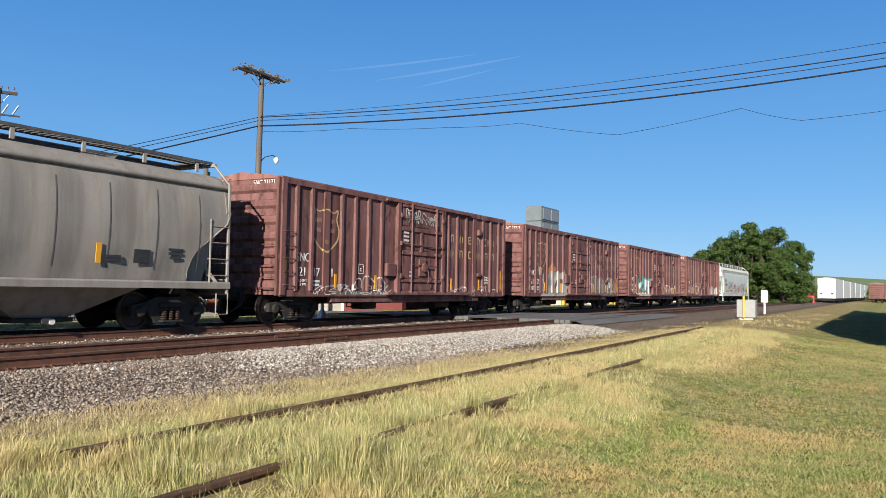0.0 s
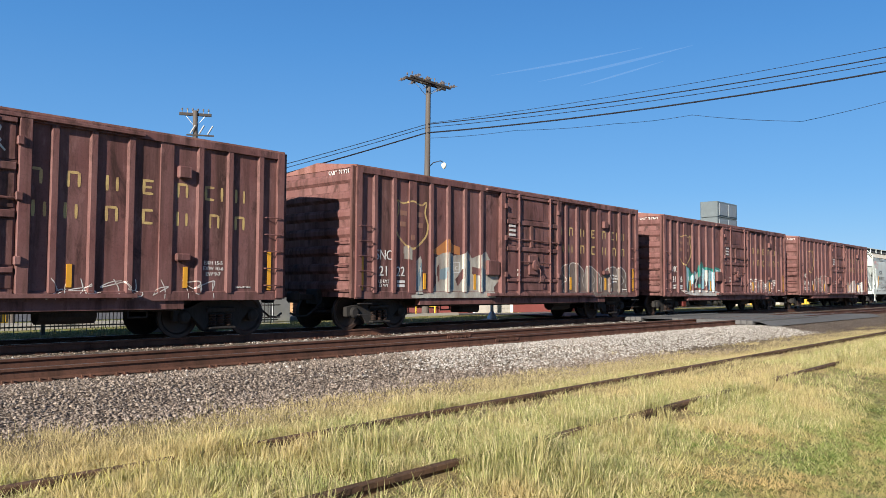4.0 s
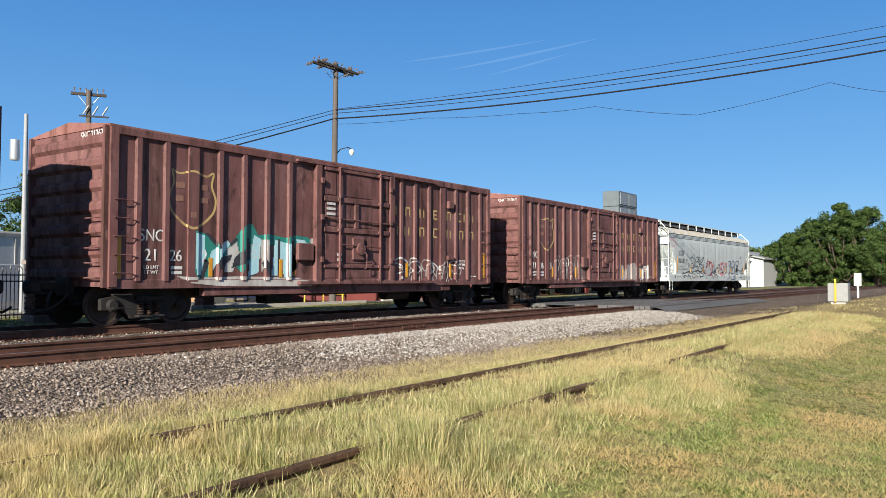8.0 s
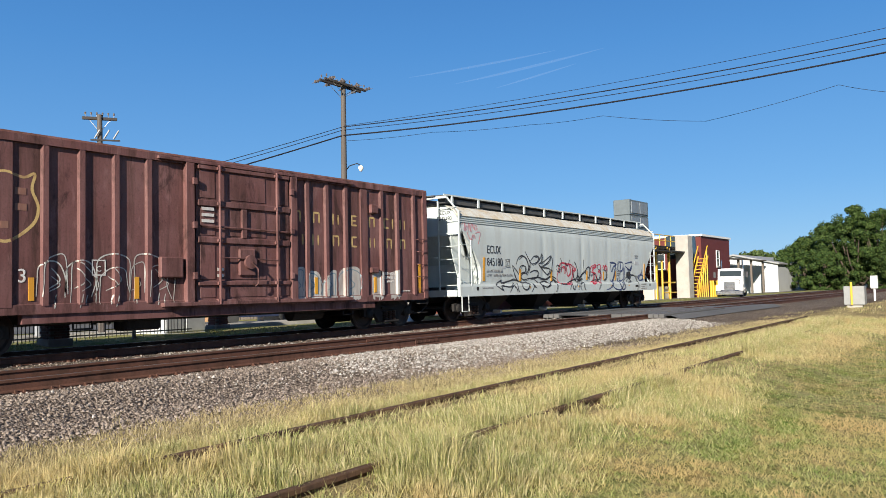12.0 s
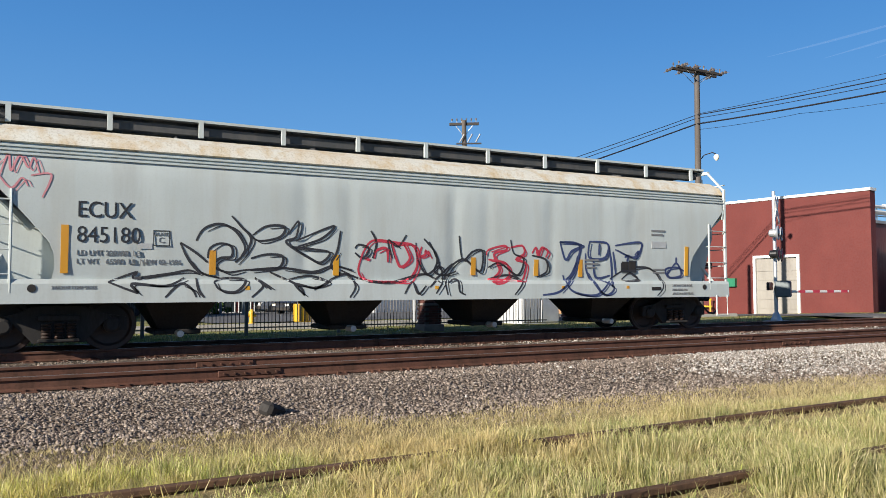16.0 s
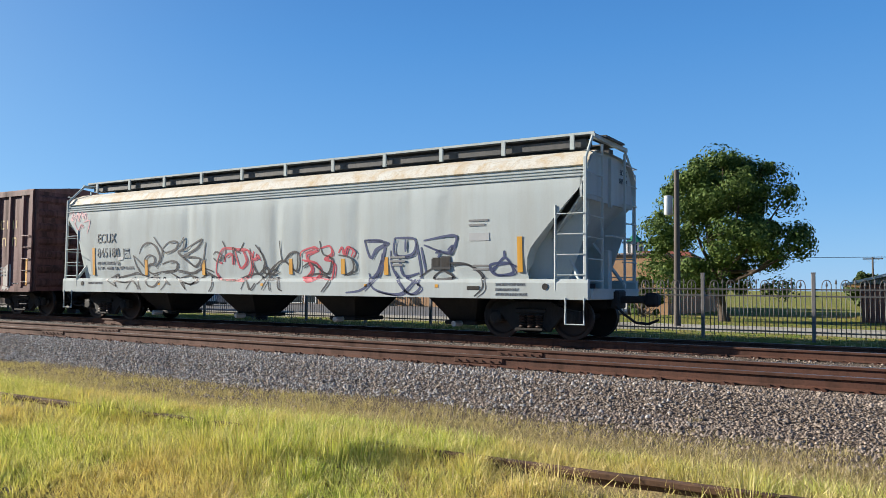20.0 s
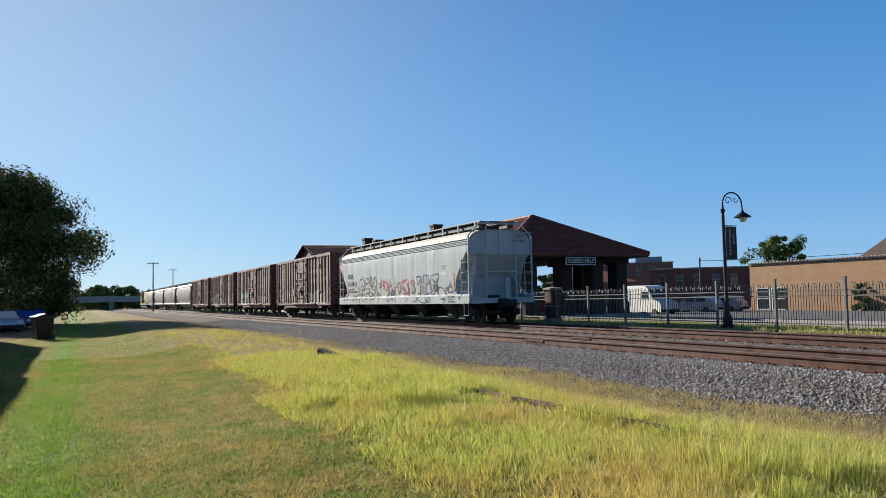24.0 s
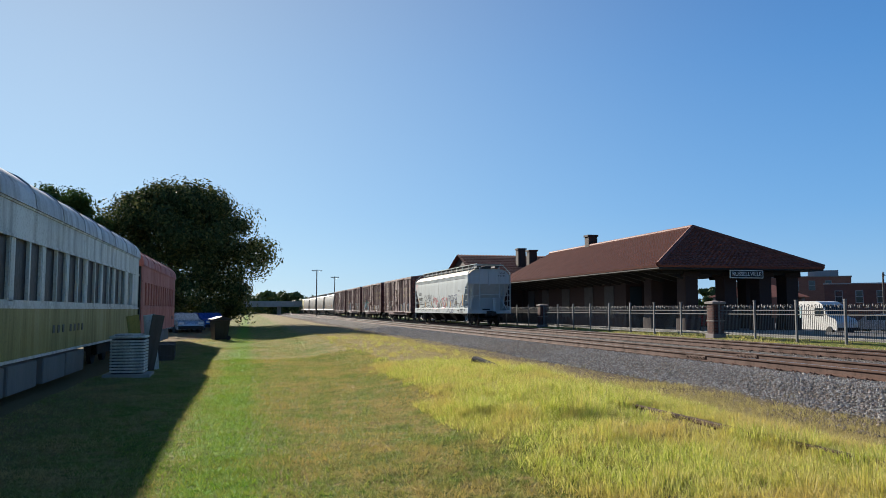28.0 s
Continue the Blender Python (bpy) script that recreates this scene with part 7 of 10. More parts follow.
def street_lamp(x, y, banner):
    z = ground_z(y)
    t = thing("street_lamp", "black cast-iron scroll lamp post" + (" with a dark banner" if banner else ""), "street lamp", pose(x, y, z, 0, 0, 90), group="street lamps")
    pole = Geo().turn([(0.22, 0), (0.22, 0.12), (0.15, 0.2), (0.17, 0.34), (0.10, 0.55), (0.075, 0.9), (0.062, 1.0), (0.055, 3.6), (0.05, 4.0), (0.085, 4.02), (0.085, 4.1), (0.04, 4.14), (0.035, 4.3)], 16)
    part("pole", pole, BLACKIRON, t, smooth=True)
    arm = Geo()
    pts = [(0.45 - 0.45 * math.cos(math.pi * k / 12), 0, 4.3 + 0.42 * math.sin(math.pi * k / 12)) for k in range(13)] + [(0.92, 0, 4.12)]
    arm.path(pts, 0.026, 8)
    for c, r0, d in (((0.26, 4.42), 0.17, 1), ((0.6, 4.48), 0.13, -1)):
        arm.path([(c[0] + (r0 - 0.011 * k) * math.cos(d * k * 0.5), 0, c[1] + (r0 - 0.011 * k) * math.sin(d * k * 0.5)) for k in range(13)], 0.015, 6)
    part("scroll_arm", arm, BLACKIRON, t, "curled iron arm", smooth=True)
    part("shade", Geo().turn([(0.03, 4.14), (0.06, 4.05), (0.27, 3.9), (0.30, 3.86), (0.26, 3.88), (0.05, 4.0)], 18, (0.92, 0, 0)), BLACKIRON, t, "bell-shaped shade", smooth=True)
    part("globe", Geo().turn([(0.16, 3.89), (0.15, 3.8), (0.10, 3.72), (0.02, 3.69)], 14, (0.92, 0, 0)), LAMPGLASS, t, "pale glass globe", smooth=True)
    if banner:
        cloth = Geo().box((0.34, 0, 2.95), (0.5, 0.012, 1.15))
        b = part("banner", cloth, BLACKIRON, t, "dark district banner")
        part("banner_rod", Geo().rod((0, 0, 3.55), (0.62, 0, 3.55), 0.014, 6).rod((0, 0, 2.36), (0.62, 0, 2.36), 0.014, 6), BLACKIRON, t)
        words("banner_words", "Russellville Depot", 0.125, LETTER, b, pose(0.27, -0.008, 2.98) @ pose(0, 0, 0, 90, 0, 0) @ pose(0, 0, 0, 0, 0, 90))
        words("banner_words", "District", 0.125, LETTER, b, pose(0.44, -0.008, 3.1) @ pose(0, 0, 0, 90, 0, 0) @ pose(0, 0, 0, 0, 0, 90))
    return t


street_lamp(-20.2, 20.25, True)
street_lamp(0.35, 20.75, False)


PIN = Geo().turn([(0.012, 0), (0.012, 0.09), (0.042, 0.1), (0.03, 0.14), (0.042, 0.16), (0.015, 0.2)], 8).mesh("insulator", CERAMIC)


def utility_pole(place, high, label, arms=(), extras="", lean=0.0, turned=0.0, radius=0.15, wood=None):
    x, y = place
    z = ground_z(y) - 0.3
    t = thing("utility_pole", label, "utility pole", pose(x, y, z, 0, lean, turned), group="utility poles")
    part("pole", Geo().rod((0, 0, 0), (0, 0, high - z), radius, 12, radius * 0.66), WOODPOLE if wood is None else wood, t, smooth=True)
    for drop, wide, off in arms:
        zz = high - z - drop
        arm = part("crossarm", Geo().box((0, off, zz), (wide, 0.1, 0.12), cut=0.01), ARMWOOD, t)
        brace = Geo()
        for s in (-1, 1):
            brace.rod((s * wide * 0.3, off, zz - 0.05), (0, off, zz - 0.55), 0.014, 5)
        part("brace", brace, GALV, t)
        for k in range(6):
            part("insulator", PIN, None, arm, "dark pin insulator", place=pose((wide - 0.24) * (k / 5 - 0.5), off, zz + 0.06))
    if "deadend" in extras:
        for a in (-1.25, -0.55, 0.45, 1.2):
            for s in (-1, 1):
                bell = Geo().rod((a, s * 0.2, high - z - 0.2), (a, s * 0.75, high - z - 0.26), 0.014, 5)
                for k in range(2):
                    bell.turn([(0.02, -0.03), (0.075, -0.02), (0.075, 0.02), (0.02, 0.04)], 10, (a, s * (0.38 + 0.16 * k), high - z - 0.22), "y")
                part("strain_insulator", bell, CERAMIC, t, "dark strain insulator")
    if "lamp" in extras:
        part("lamp_arm", Geo().path([(0, 0, high - z - 4.3), (0.35, -0.05, high - z - 3.95), (0.8, -0.1, high - z - 3.8), (1.0, -0.1, high - z - 3.85)], 0.022, 6), ARMWOOD, t, "curved street light arm", smooth=True)
        part("lamp_head", Geo().turn([(0.04, 0.1), (0.11, 0.05), (0.13, -0.04), (0.09, -0.14), (0.03, -0.2)], 12, (1.05, -0.1, high - z - 3.95)), LAMPGLASS, t, "small round light head", smooth=True)
    if "can" in extras:
        for a, b in ((0.0, 0.32),) if "two" not in extras else ((-0.33, 0.1), (0.0, -0.32), (0.33, 0.1)):
            part("transformer", Geo().turn([(0.02, 0.72), (0.15, 0.69), (0.16, 0.08), (0.14, 0.0)], 14, (a, -b, high - z - (2.1 if "two" in extras else 1.6))), GALV, t, "grey transformer can", smooth=True)
    if "fuse" in extras:
        part("fuse_bar", Geo().box((0.2, -0.1, high - z - 1.05), (1.1, 0.06, 0.06)), ARMWOOD, t)
        for k in range(3):
            part("fuse_cutout", Geo().rod((-0.2 + 0.35 * k, -0.15, high - z - 1.0), (0.0 + 0.35 * k, -0.2, high - z - 0.65), 0.035, 6), FUSE, t, "pale fuse cutout")
    return t


POLE_A, POLE_B = spot(46.75, 36), spot(30.3, 34)
utility_pole(POLE_A[:2], 11.45, "weathered wooden utility pole with double crossarm and street light", ((0.22, 2.75, 0.16), (0.22, 2.75, -0.16)), "lamp deadend", 0.6, 0, 0.17)
utility_pole(POLE_B[:2], 9.0, "weathered utility pole with crossarm and pale fuses", ((0.15, 1.3, 0.05),), "fuse", -0.5, -30)
utility_pole(spot(43.2, 36)[:2], 6.9, "short dark stub of a wooden pole", (), "", 0.2, 0, 0.15)
utility_pole(spot(26.5, 30)[:2], 7.1, "slim grey pole with one transformer can", (), "can", 0.3, -116, 0.1, plain("grey_pole_steel", (0.24, 0.25, 0.26), 0.6))
utility_pole(spot(19.15, 34)[:2], 6.85, "thin utility pole with small crossarm", ((0.12, 1.2, 0.05),), "fuse", 0, 10, 0.12)
utility_pole(spot(-15.3, 29)[:2], 5.85, "short wooden service pole with grey boxes", (), "can", 0, -100, 0.13)
for a, dist, top in ((4.4, 88, 6.3), (0.9, 88, 6.2), (-3.0, 100, 5.4), (8.9, 86, 7.2), (-46.5, 95, 5.6), (-85.2, 150, 9.2), (-83.9, 190, 9.6)):
    utility_pole(spot(a, dist)[:2], top, "distant utility pole with crossarm", ((0.2, 2.0, 0.05),), "", 0, a, 0.13)


def wire(points, r, label, sag=0.0):
    g, run = Geo(), []
    for p, q in zip(points, points[1:]):
        p, q = Vector(p), Vector(q)
        pts = [p.lerp(q, k / 20) - Vector((0, 0, sag * 4 * (k / 20) * (1 - k / 20))) for k in range(21)]
        run += pts if not run else pts[1:]
    g.tube(run, r, 6)
    solid("overhead_wire", g, WIRE, label, "wire", group="overhead wires")


FAR_END = Vector((35.5, -9.0, 0))
for za, zb, r, sag in ((9.29, 12.38, 0.010, 0.58), (9.25, 11.98, 0.022, 0.70), (9.10, 11.82, 0.014, 0.75), (8.85, 11.55, 0.033, 0.80)):
    wire([POLE_A.to_3d() * 1 + Vector((0, 0, za)), FAR_END + Vector((0, 0, zb))], r, "black overhead wire across the tracks", sag)
for za, zb, r in ((9.25, 5.75, 0.016), (9.10, 5.57, 0.016), (8.85, 5.32, 0.033)):
    wire([POLE_A + Vector((0, 0, za)), POLE_B + Vector((0, 0, zb)), spot(19.15, 34) + Vector((0, 0, zb - 1.9)), spot(4, 60) + Vector((0, 0, zb - 2.2))], r, "black overhead wire between poles", 0.05)
wire([spot(46.8, 36, 8.6), spot(53.4, 35.4, 8.84), spot(60.6, 34.8, 8.9), spot(65.9, 34.5, 9.05), spot(73.0, 34.2, 8.4), spot(81.4, 34, 9.26), spot(85.2, 34, 8.6), spot(94, 34, 8.9)], 0.009, "thin loose sagging wire", 0.06)
wire([spot(-2, 95, 5.2), spot(-30, 95, 6.0), spot(-46.5, 95, 5.3)], 0.03, "thin distant wire behind the fence", 0.3)


# ================= the depot =================
TILE = paint("roof_tile", (0.20, 0.052, 0.03), (0.26, 0.082, 0.05), 0.75, 0, 1.2, (1, 1, 1), (0.4, 0.7), 0.18, 0.2)
# Eave, brick and stucco colours are darkened to carry the shade under the roof.
EAVE = plain("shaded_eave_wood", (0.014, 0.011, 0.010), 0.8)
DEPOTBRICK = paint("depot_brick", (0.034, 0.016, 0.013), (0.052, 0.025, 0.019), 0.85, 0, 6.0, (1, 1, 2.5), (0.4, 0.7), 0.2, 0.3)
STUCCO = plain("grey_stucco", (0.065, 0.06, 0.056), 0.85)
DARKGLASS = glass("dark_window_glass")


def tiled_slope(g, a, b, c, d, rows, col=0.34):
    """Roof slope a-b along the eave, d-c along the ridge: rows of half-round tiles as a wavy stepped sheet."""
    a, b, c, d = (Vector(p) for p in (a, b, c, d))
    n = (b - a).cross(d - a).normalized()
    if n.z < 0:
        n = -n
    for r in range(rows):
        t0, t1 = r / rows, (r + 1.12) / rows
        p0, q0 = a.lerp(d, t0), b.lerp(c, t0)
        p1, q1 = a.lerp(d, min(1, t1)), b.lerp(c, min(1, t1))
        m = max(4, int((q0 - p0).length / col * 2))
        vs = []
        for k in range(m + 1):
            h = 0.055 if k % 2 else 0.0
            vs += [p0.lerp(q0, k / m) + n * (h + 0.06), p1.lerp(q1, k / m) + n * h]
        g.add(vs, [(2 * k, 2 * k + 2, 2 * k + 3, 2 * k + 1) for k in range(m)])
        lips = []
        for k in range(m + 1):
            h = 0.055 if k % 2 else 0.0
            lips += [p0.lerp(q0, k / m) + n * (h + 0.06), p0.lerp(q0, k / m) - n * 0.06]
        g.add(lips, [(2 * k, 2 * k + 1, 2 * k + 3, 2 * k + 2) for k in range(m)])
    g.quad(a - n * 0.07, b - n * 0.07, c - n * 0.07, d - n * 0.07)


def depot():
    t = thing("depot", "old brick railway depot with red tiled hip roof and open porch", "depot")
    x0, y0, y1, eave, ridge = -39.9, 22.5, 33.6, 4.12, 6.95
    xe, xr, xw = -45.2, -70.0, -92.0
    ym = (y0 + y1) / 2
    for name, pts, rows in (("roof_slope", [(xr, y0, eave), (x0, y0, eave), (xe, ym, ridge), (xr, ym, ridge)], 26),
                            ("roof_slope", [(x0, y0, eave), (x0, y1, eave), (xe, ym, ridge), (xe, ym, ridge)], 26),
                            ("roof_slope", [(x0, y1, eave), (xr, y1, eave), (xr, ym, ridge), (xe, ym, ridge)], 10)):
        g = Geo()
        tiled_slope(g, *pts, rows)
        part(name, g, TILE, t, "red clay tile slope")
    hips = Geo()
    for p, q in (((x0, y0, eave + 0.1), (xe, ym, ridge + 0.1)), ((x0, y1, eave + 0.1), (xe, ym, ridge + 0.1)), ((xe, ym, ridge + 0.1), (xr, ym, ridge + 0.1))):
        hips.rod(p, q, 0.14, 8)
    part("ridge_tiles", hips, TILE, t, "rounded ridge and hip tiles")
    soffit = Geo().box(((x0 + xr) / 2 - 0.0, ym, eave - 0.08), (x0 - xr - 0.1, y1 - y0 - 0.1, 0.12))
    part("soffit", soffit, EAVE, t, "wooden soffit, its colour darkened for shade")
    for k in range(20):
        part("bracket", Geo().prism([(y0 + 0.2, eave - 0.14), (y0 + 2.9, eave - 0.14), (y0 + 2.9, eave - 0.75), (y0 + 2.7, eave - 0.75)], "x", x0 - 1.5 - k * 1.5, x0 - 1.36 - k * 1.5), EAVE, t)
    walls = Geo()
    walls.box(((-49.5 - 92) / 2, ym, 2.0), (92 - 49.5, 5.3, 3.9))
    part("wall", walls, DEPOTBRICK, t, "brick walls, colour darkened for the shade under the eaves")
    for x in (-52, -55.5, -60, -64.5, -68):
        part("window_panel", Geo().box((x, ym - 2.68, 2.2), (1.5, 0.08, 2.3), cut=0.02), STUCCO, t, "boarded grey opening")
    part("window", Geo().box((-49.47, ym - 1.9, 2.4), (0.06, 0.9, 1.7), cut=0.02), DARKGLASS, t)
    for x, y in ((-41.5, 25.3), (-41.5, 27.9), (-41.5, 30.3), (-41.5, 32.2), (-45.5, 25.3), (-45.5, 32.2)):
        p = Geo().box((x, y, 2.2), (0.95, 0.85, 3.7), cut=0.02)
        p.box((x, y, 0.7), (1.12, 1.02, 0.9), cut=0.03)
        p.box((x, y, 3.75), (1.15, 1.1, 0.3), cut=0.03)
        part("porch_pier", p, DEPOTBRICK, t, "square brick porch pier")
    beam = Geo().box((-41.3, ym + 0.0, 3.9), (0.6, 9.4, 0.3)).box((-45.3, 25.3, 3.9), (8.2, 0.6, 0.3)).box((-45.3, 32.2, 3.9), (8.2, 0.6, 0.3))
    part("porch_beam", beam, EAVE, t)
    plat = Geo().box((-66, 27, 0.30), (54, 11.5, 0.22))
    part("platform", plat, CONCRETE, t, "concrete platform")
    sign = part("station_sign", Geo().box((-40.02, 28.3, 3.72), (0.05, 2.24, 0.48), cut=0.01), WHITEPAINT, t, "station name board with a white border")
    part("sign_face", Geo().box((-39.988, 28.3, 3.72), (0.02, 2.12, 0.38)), BLACKIRON, sign, "dark sign face")
    words("sign_words", "RUSSELLVILLE", 0.34, WHITEPAINT, sign, pose(-39.974, 28.3, 3.72) @ pose(0, 0, 0, 90, 0, 90), 0.95)
    for xe2, n_rows in ((xr, 16), (-88, 10)):
        wing = Geo()
        tiled_slope(wing, (xe2, 21.2, eave), (xe2, 36, eave), (-79, 36, 7.4), (-79, 21.2, 7.4), n_rows)
        part("wing_roof", wing, TILE, t, "red tiled cross wing slope")
    gab = Geo().prism([(xr, eave), (-79, 7.35), (-88, eave)], "y", 21.6, 21.9)
    gab.prism([(xr - 0.6, 0.3), (xr - 0.6, eave), (-87.4, eave), (-87.4, 0.3)], "y", 22.2, 35)
    part("wing_wall", gab, DEPOTBRICK, t)
    for a, b, top in ((-61.3, 28.3, 8.0), (-72.2, 27, 7.5), (-75.4, 27, 7.9)):
        part("chimney", Geo().box((a, b, top - 1.0), (0.8, 0.8, 2.0)).box((a, b, top - 0.08), (0.95, 0.95, 0.16)), DEPOTBRICK, t, "square brick chimney")


depot()


# ================= parked passenger coaches beside the lawn =================
CREAM = rusty("coach_cream_paint", (0.60, 0.63, 0.59), (0.68, 0.70, 0.65), (0.38, 0.39, 0.35), 0.4)
OLIVE = rusty("coach_yellow_green_paint", (0.26, 0.24, 0.065), (0.31, 0.28, 0.085), (0.17, 0.155, 0.045), 0.4)
COACHROOF = rusty("coach_roof_grey", (0.42, 0.44, 0.45), (0.50, 0.52, 0.52), (0.28, 0.29, 0.28), 0.4)
BOXGREY = paint("underfloor_box_grey", (0.14, 0.145, 0.14), (0.20, 0.20, 0.19), 0.7, 0, 1.5)
COACHPANE = paint("dark_window_screen", (0.018, 0.02, 0.022), (0.035, 0.038, 0.04), 0.55, 0, 3.0)
COACHRED = rusty("faded_red_coach_paint", (0.52, 0.165, 0.13), (0.58, 0.23, 0.19), (0.38, 0.12, 0.09), 0.6)


def coach(label, x0, x1, upper, lower, roofm, windows, eave, group):
    """x0 the far end, x1 the near one; the side towards the lawn is at y = -3.9."""
    t = thing("passenger_coach", label, "railway coach", group=group)
    y, deep, belt, low = -3.9, 3.0, 1.66, 0.72
    mid = y - deep / 2
    roofg = Geo()
    prof = [(y + 0.06, eave - 0.02)] + [(mid + (deep / 2 + 0.06) * math.cos(math.pi * k / 14), eave + 0.8 * math.sin(math.pi * k / 14) ** 0.8) for k in range(1, 14)] + [(y - deep - 0.06, eave - 0.02)]
    roofg.prism(prof, "x", x0, x1)
    part("roof", roofg, roofm, t, "rounded riveted roof", smooth=True)
    n_seam = int((x1 - x0) / 2.2)
    for k in range(n_seam):
        xs = x0 + 1.1 + k * 2.2
        seam = Geo()
        seam.path([(xs, a, b + 0.012) for a, b in prof], 0.018, 5)
        part("roof_seam", seam, roofm, t)
    side = Geo()
    edges_x = [x0]
    for a, b in windows:
        edges_x += [a, b]
    edges_x.append(x1)
    wt = eave - 0.62
    for s, yy in ((1, y), (-1, y - deep)):
        side.box(((x0 + x1) / 2, yy - s * 0.03, (wt + eave) / 2), (x1 - x0, 0.06, eave - wt))
        side.box(((x0 + x1) / 2, yy - s * 0.03, belt + 0.06), (x1 - x0, 0.06, 0.12))
        for a, b in zip(edges_x[::2], edges_x[1::2]):
            if b - a > 0.01:
                side.box(((a + b) / 2, yy - s * 0.03, (belt + wt) / 2 + 0.05), (b - a, 0.06, wt - belt - 0.1))
    side.box((x0 + 0.04, mid, (low + eave) / 2), (0.08, deep - 0.1, eave - low)).box((x1 - 0.04, mid, (low + eave) / 2), (0.08, deep - 0.1, eave - low))
    part("upper_side", side, upper, t)
    lowg = Geo()
    for s, yy in ((1, y), (-1, y - deep)):
        lowg.box(((x0 + x1) / 2, yy - s * 0.03, (belt + low) / 2 - 0.01), (x1 - x0, 0.06, belt - low - 0.02))
    part("lower_side", lowg, lower, t, "flat lower side panels")
    strip = Geo()
    for zz in (belt, eave - 0.03, wt + 0.01, low + 0.03):
        strip.box(((x0 + x1) / 2, y + 0.012, zz), (x1 - x0, 0.03, 0.05))
    part("moulding", strip, upper, t, "narrow belt mouldings")
    riv = Geo()
    for k in range(int((x1 - x0) / 2.2)):
        for j in range(8):
            riv.box((x0 + 0.9 + 2.2 * k, y + 0.006, wt + 0.06 + j * 0.075), (0.022, 0.016, 0.022))
    part("rivets", riv, upper, t)
    for a, b in windows:
        fr = Geo()
        for xx in (a + 0.03, b - 0.03):
            fr.box((xx, y - 0.035, (belt + wt) / 2 + 0.05), (0.05, 0.05, wt - belt - 0.12))
        if b - a > 0.9:
            fr.box(((a + b) / 2, y - 0.02, (belt + wt) / 2 + 0.05), (0.09, 0.06, wt - belt - 0.12))
        w = part("window", fr, upper, t, "window frame")
        part("pane", Geo().box(((a + b) / 2, y - 0.07, (belt + wt) / 2 + 0.05), (b - a - 0.02, 0.012, wt - belt - 0.1)), COACHPANE, w, "dark screened window pane")
    under = Geo()
    under.box(((x0 + x1) / 2, mid, 0.72), (x1 - x0 - 1, 1.0, 0.3))
    for c in (x0 + 3.2, x1 - 3.2):
        under.box((c, y - 0.6, 0.42), (2.6, 0.15, 0.3), cut=0.03)
        for d2 in (-0.95, 0.95):
            under.turn([(0.1, -0.1), (0.44, -0.08), (0.45, 0.04), (0.1, 0.06)], 18, (c + d2, y - 0.75, 0.42), "y")
            under.turn([(0.1, -0.1), (0.44, -0.08), (0.45, 0.04), (0.1, 0.06)], 18, (c + d2, y - 2.2, 0.42), "y")
    part("underframe", under, UNDER, t, "dark trucks and underframe")
    for c in (x1 - 14.1, x1 - 12.1, x1 - 9.75, x1 - 7.7, x1 - 5.6):
        if c > x0 + 1.5:
            part("equipment_box", Geo().box((c, y - 0.32, 0.42), (1.86, 0.6, 0.5), cut=0.02), BOXGREY, t, "grey underfloor equipment box")
    for k in range(7):
        part("name_bar", Geo().box((x1 - 14.6 + 0.42 * k + (0.3 if k > 3 else 0), y + 0.005, 1.22), (0.16, 0.01, 0.16)), LETTER_BLACK, t, "short dark bar of old lettering")
    return t


def pairs(start, step, wide, n):
    return [(start + k * step, start + k * step + wide) for k in range(n)]


coach("long parked coach with cream upper side and yellow-green lower side", -29.8, -5.6, CREAM, OLIVE, COACHROOF, [(-28.3, -27.3)] + pairs(-26.6, 2.06, 1.82, 10), 3.46, "parked coaches")
coach("parked coach in faded red paint with many narrow windows", -44.2, -30.7, COACHRED, COACHRED, COACHRED, pairs(-43.2, 0.92, 0.5, 13), 3.28, "parked coaches")
ends = Geo().box((-30.25, -5.3, 1.9), (0.8, 1.2, 2.4)).box((-30.2, -3.95, 1.75), (0.2, 0.14, 2.9))
solid("coach_vestibule", ends, UNDER, "dark bellows and post between the two coaches", "vestibule")


def condenser(x, y):
    t = thing("air_conditioner", "square pale air conditioning unit with louvred sides on a slab", "air conditioner", pose(x, y, 0))
    part("slab", Geo().box((0, 0, 0.04), (1.05, 1.05, 0.08)), CONCRETE, t)
    part("core", Geo().box((0, 0, 0.5), (0.70, 0.70, 0.82)), UNDER, t)
    for k in range(11):
        part("louvre", Geo().box((0, 0, 0.14 + k * 0.072), (0.78, 0.78, 0.05), cut=0.01), CREAM, t)
    part("lid", Geo().box((0, 0, 0.96), (0.82, 0.82, 0.06), cut=0.02).turn([(0.34, 0.99), (0.36, 1.02), (0.3, 1.03)], 16), CREAM, t)


condenser(-20.4, -2.85)
for k, (x, y, lean, mat) in enumerate(((-21.6, -2.75, 10, OLIVE), (-21.9, -2.6, -8, WOODPOLE), (-22.3, -2.5, 7, CREAM))):
    solid("leaning_board", Geo().box((0, 0, 0.75), (0.05, 0.3, 1.5)), mat, "old board leaning beside the coach", "board", place=pose(x, y, 0.0, lean, 6, 20))
solid("wooden_pallet", Geo().box((0, 0, 0.15), (2.6, 1.0, 0.05)).box((0, 0, 0.45), (2.6, 1.0, 0.05)).box((-1.2, 0, 0.25), (0.1, 1.0, 0.5)).box((0, 0, 0.25), (0.1, 1.0, 0.5)).box((1.2, 0, 0.25), (0.1, 1.0, 0.5)).box((0, 0.46, 0.3), (2.6, 0.05, 0.1)),
      WOODPOLE, "weathered wooden pallet lying in the shade", "pallet", place=pose(-27.5, -2.9, 0, 0, 0, 4))


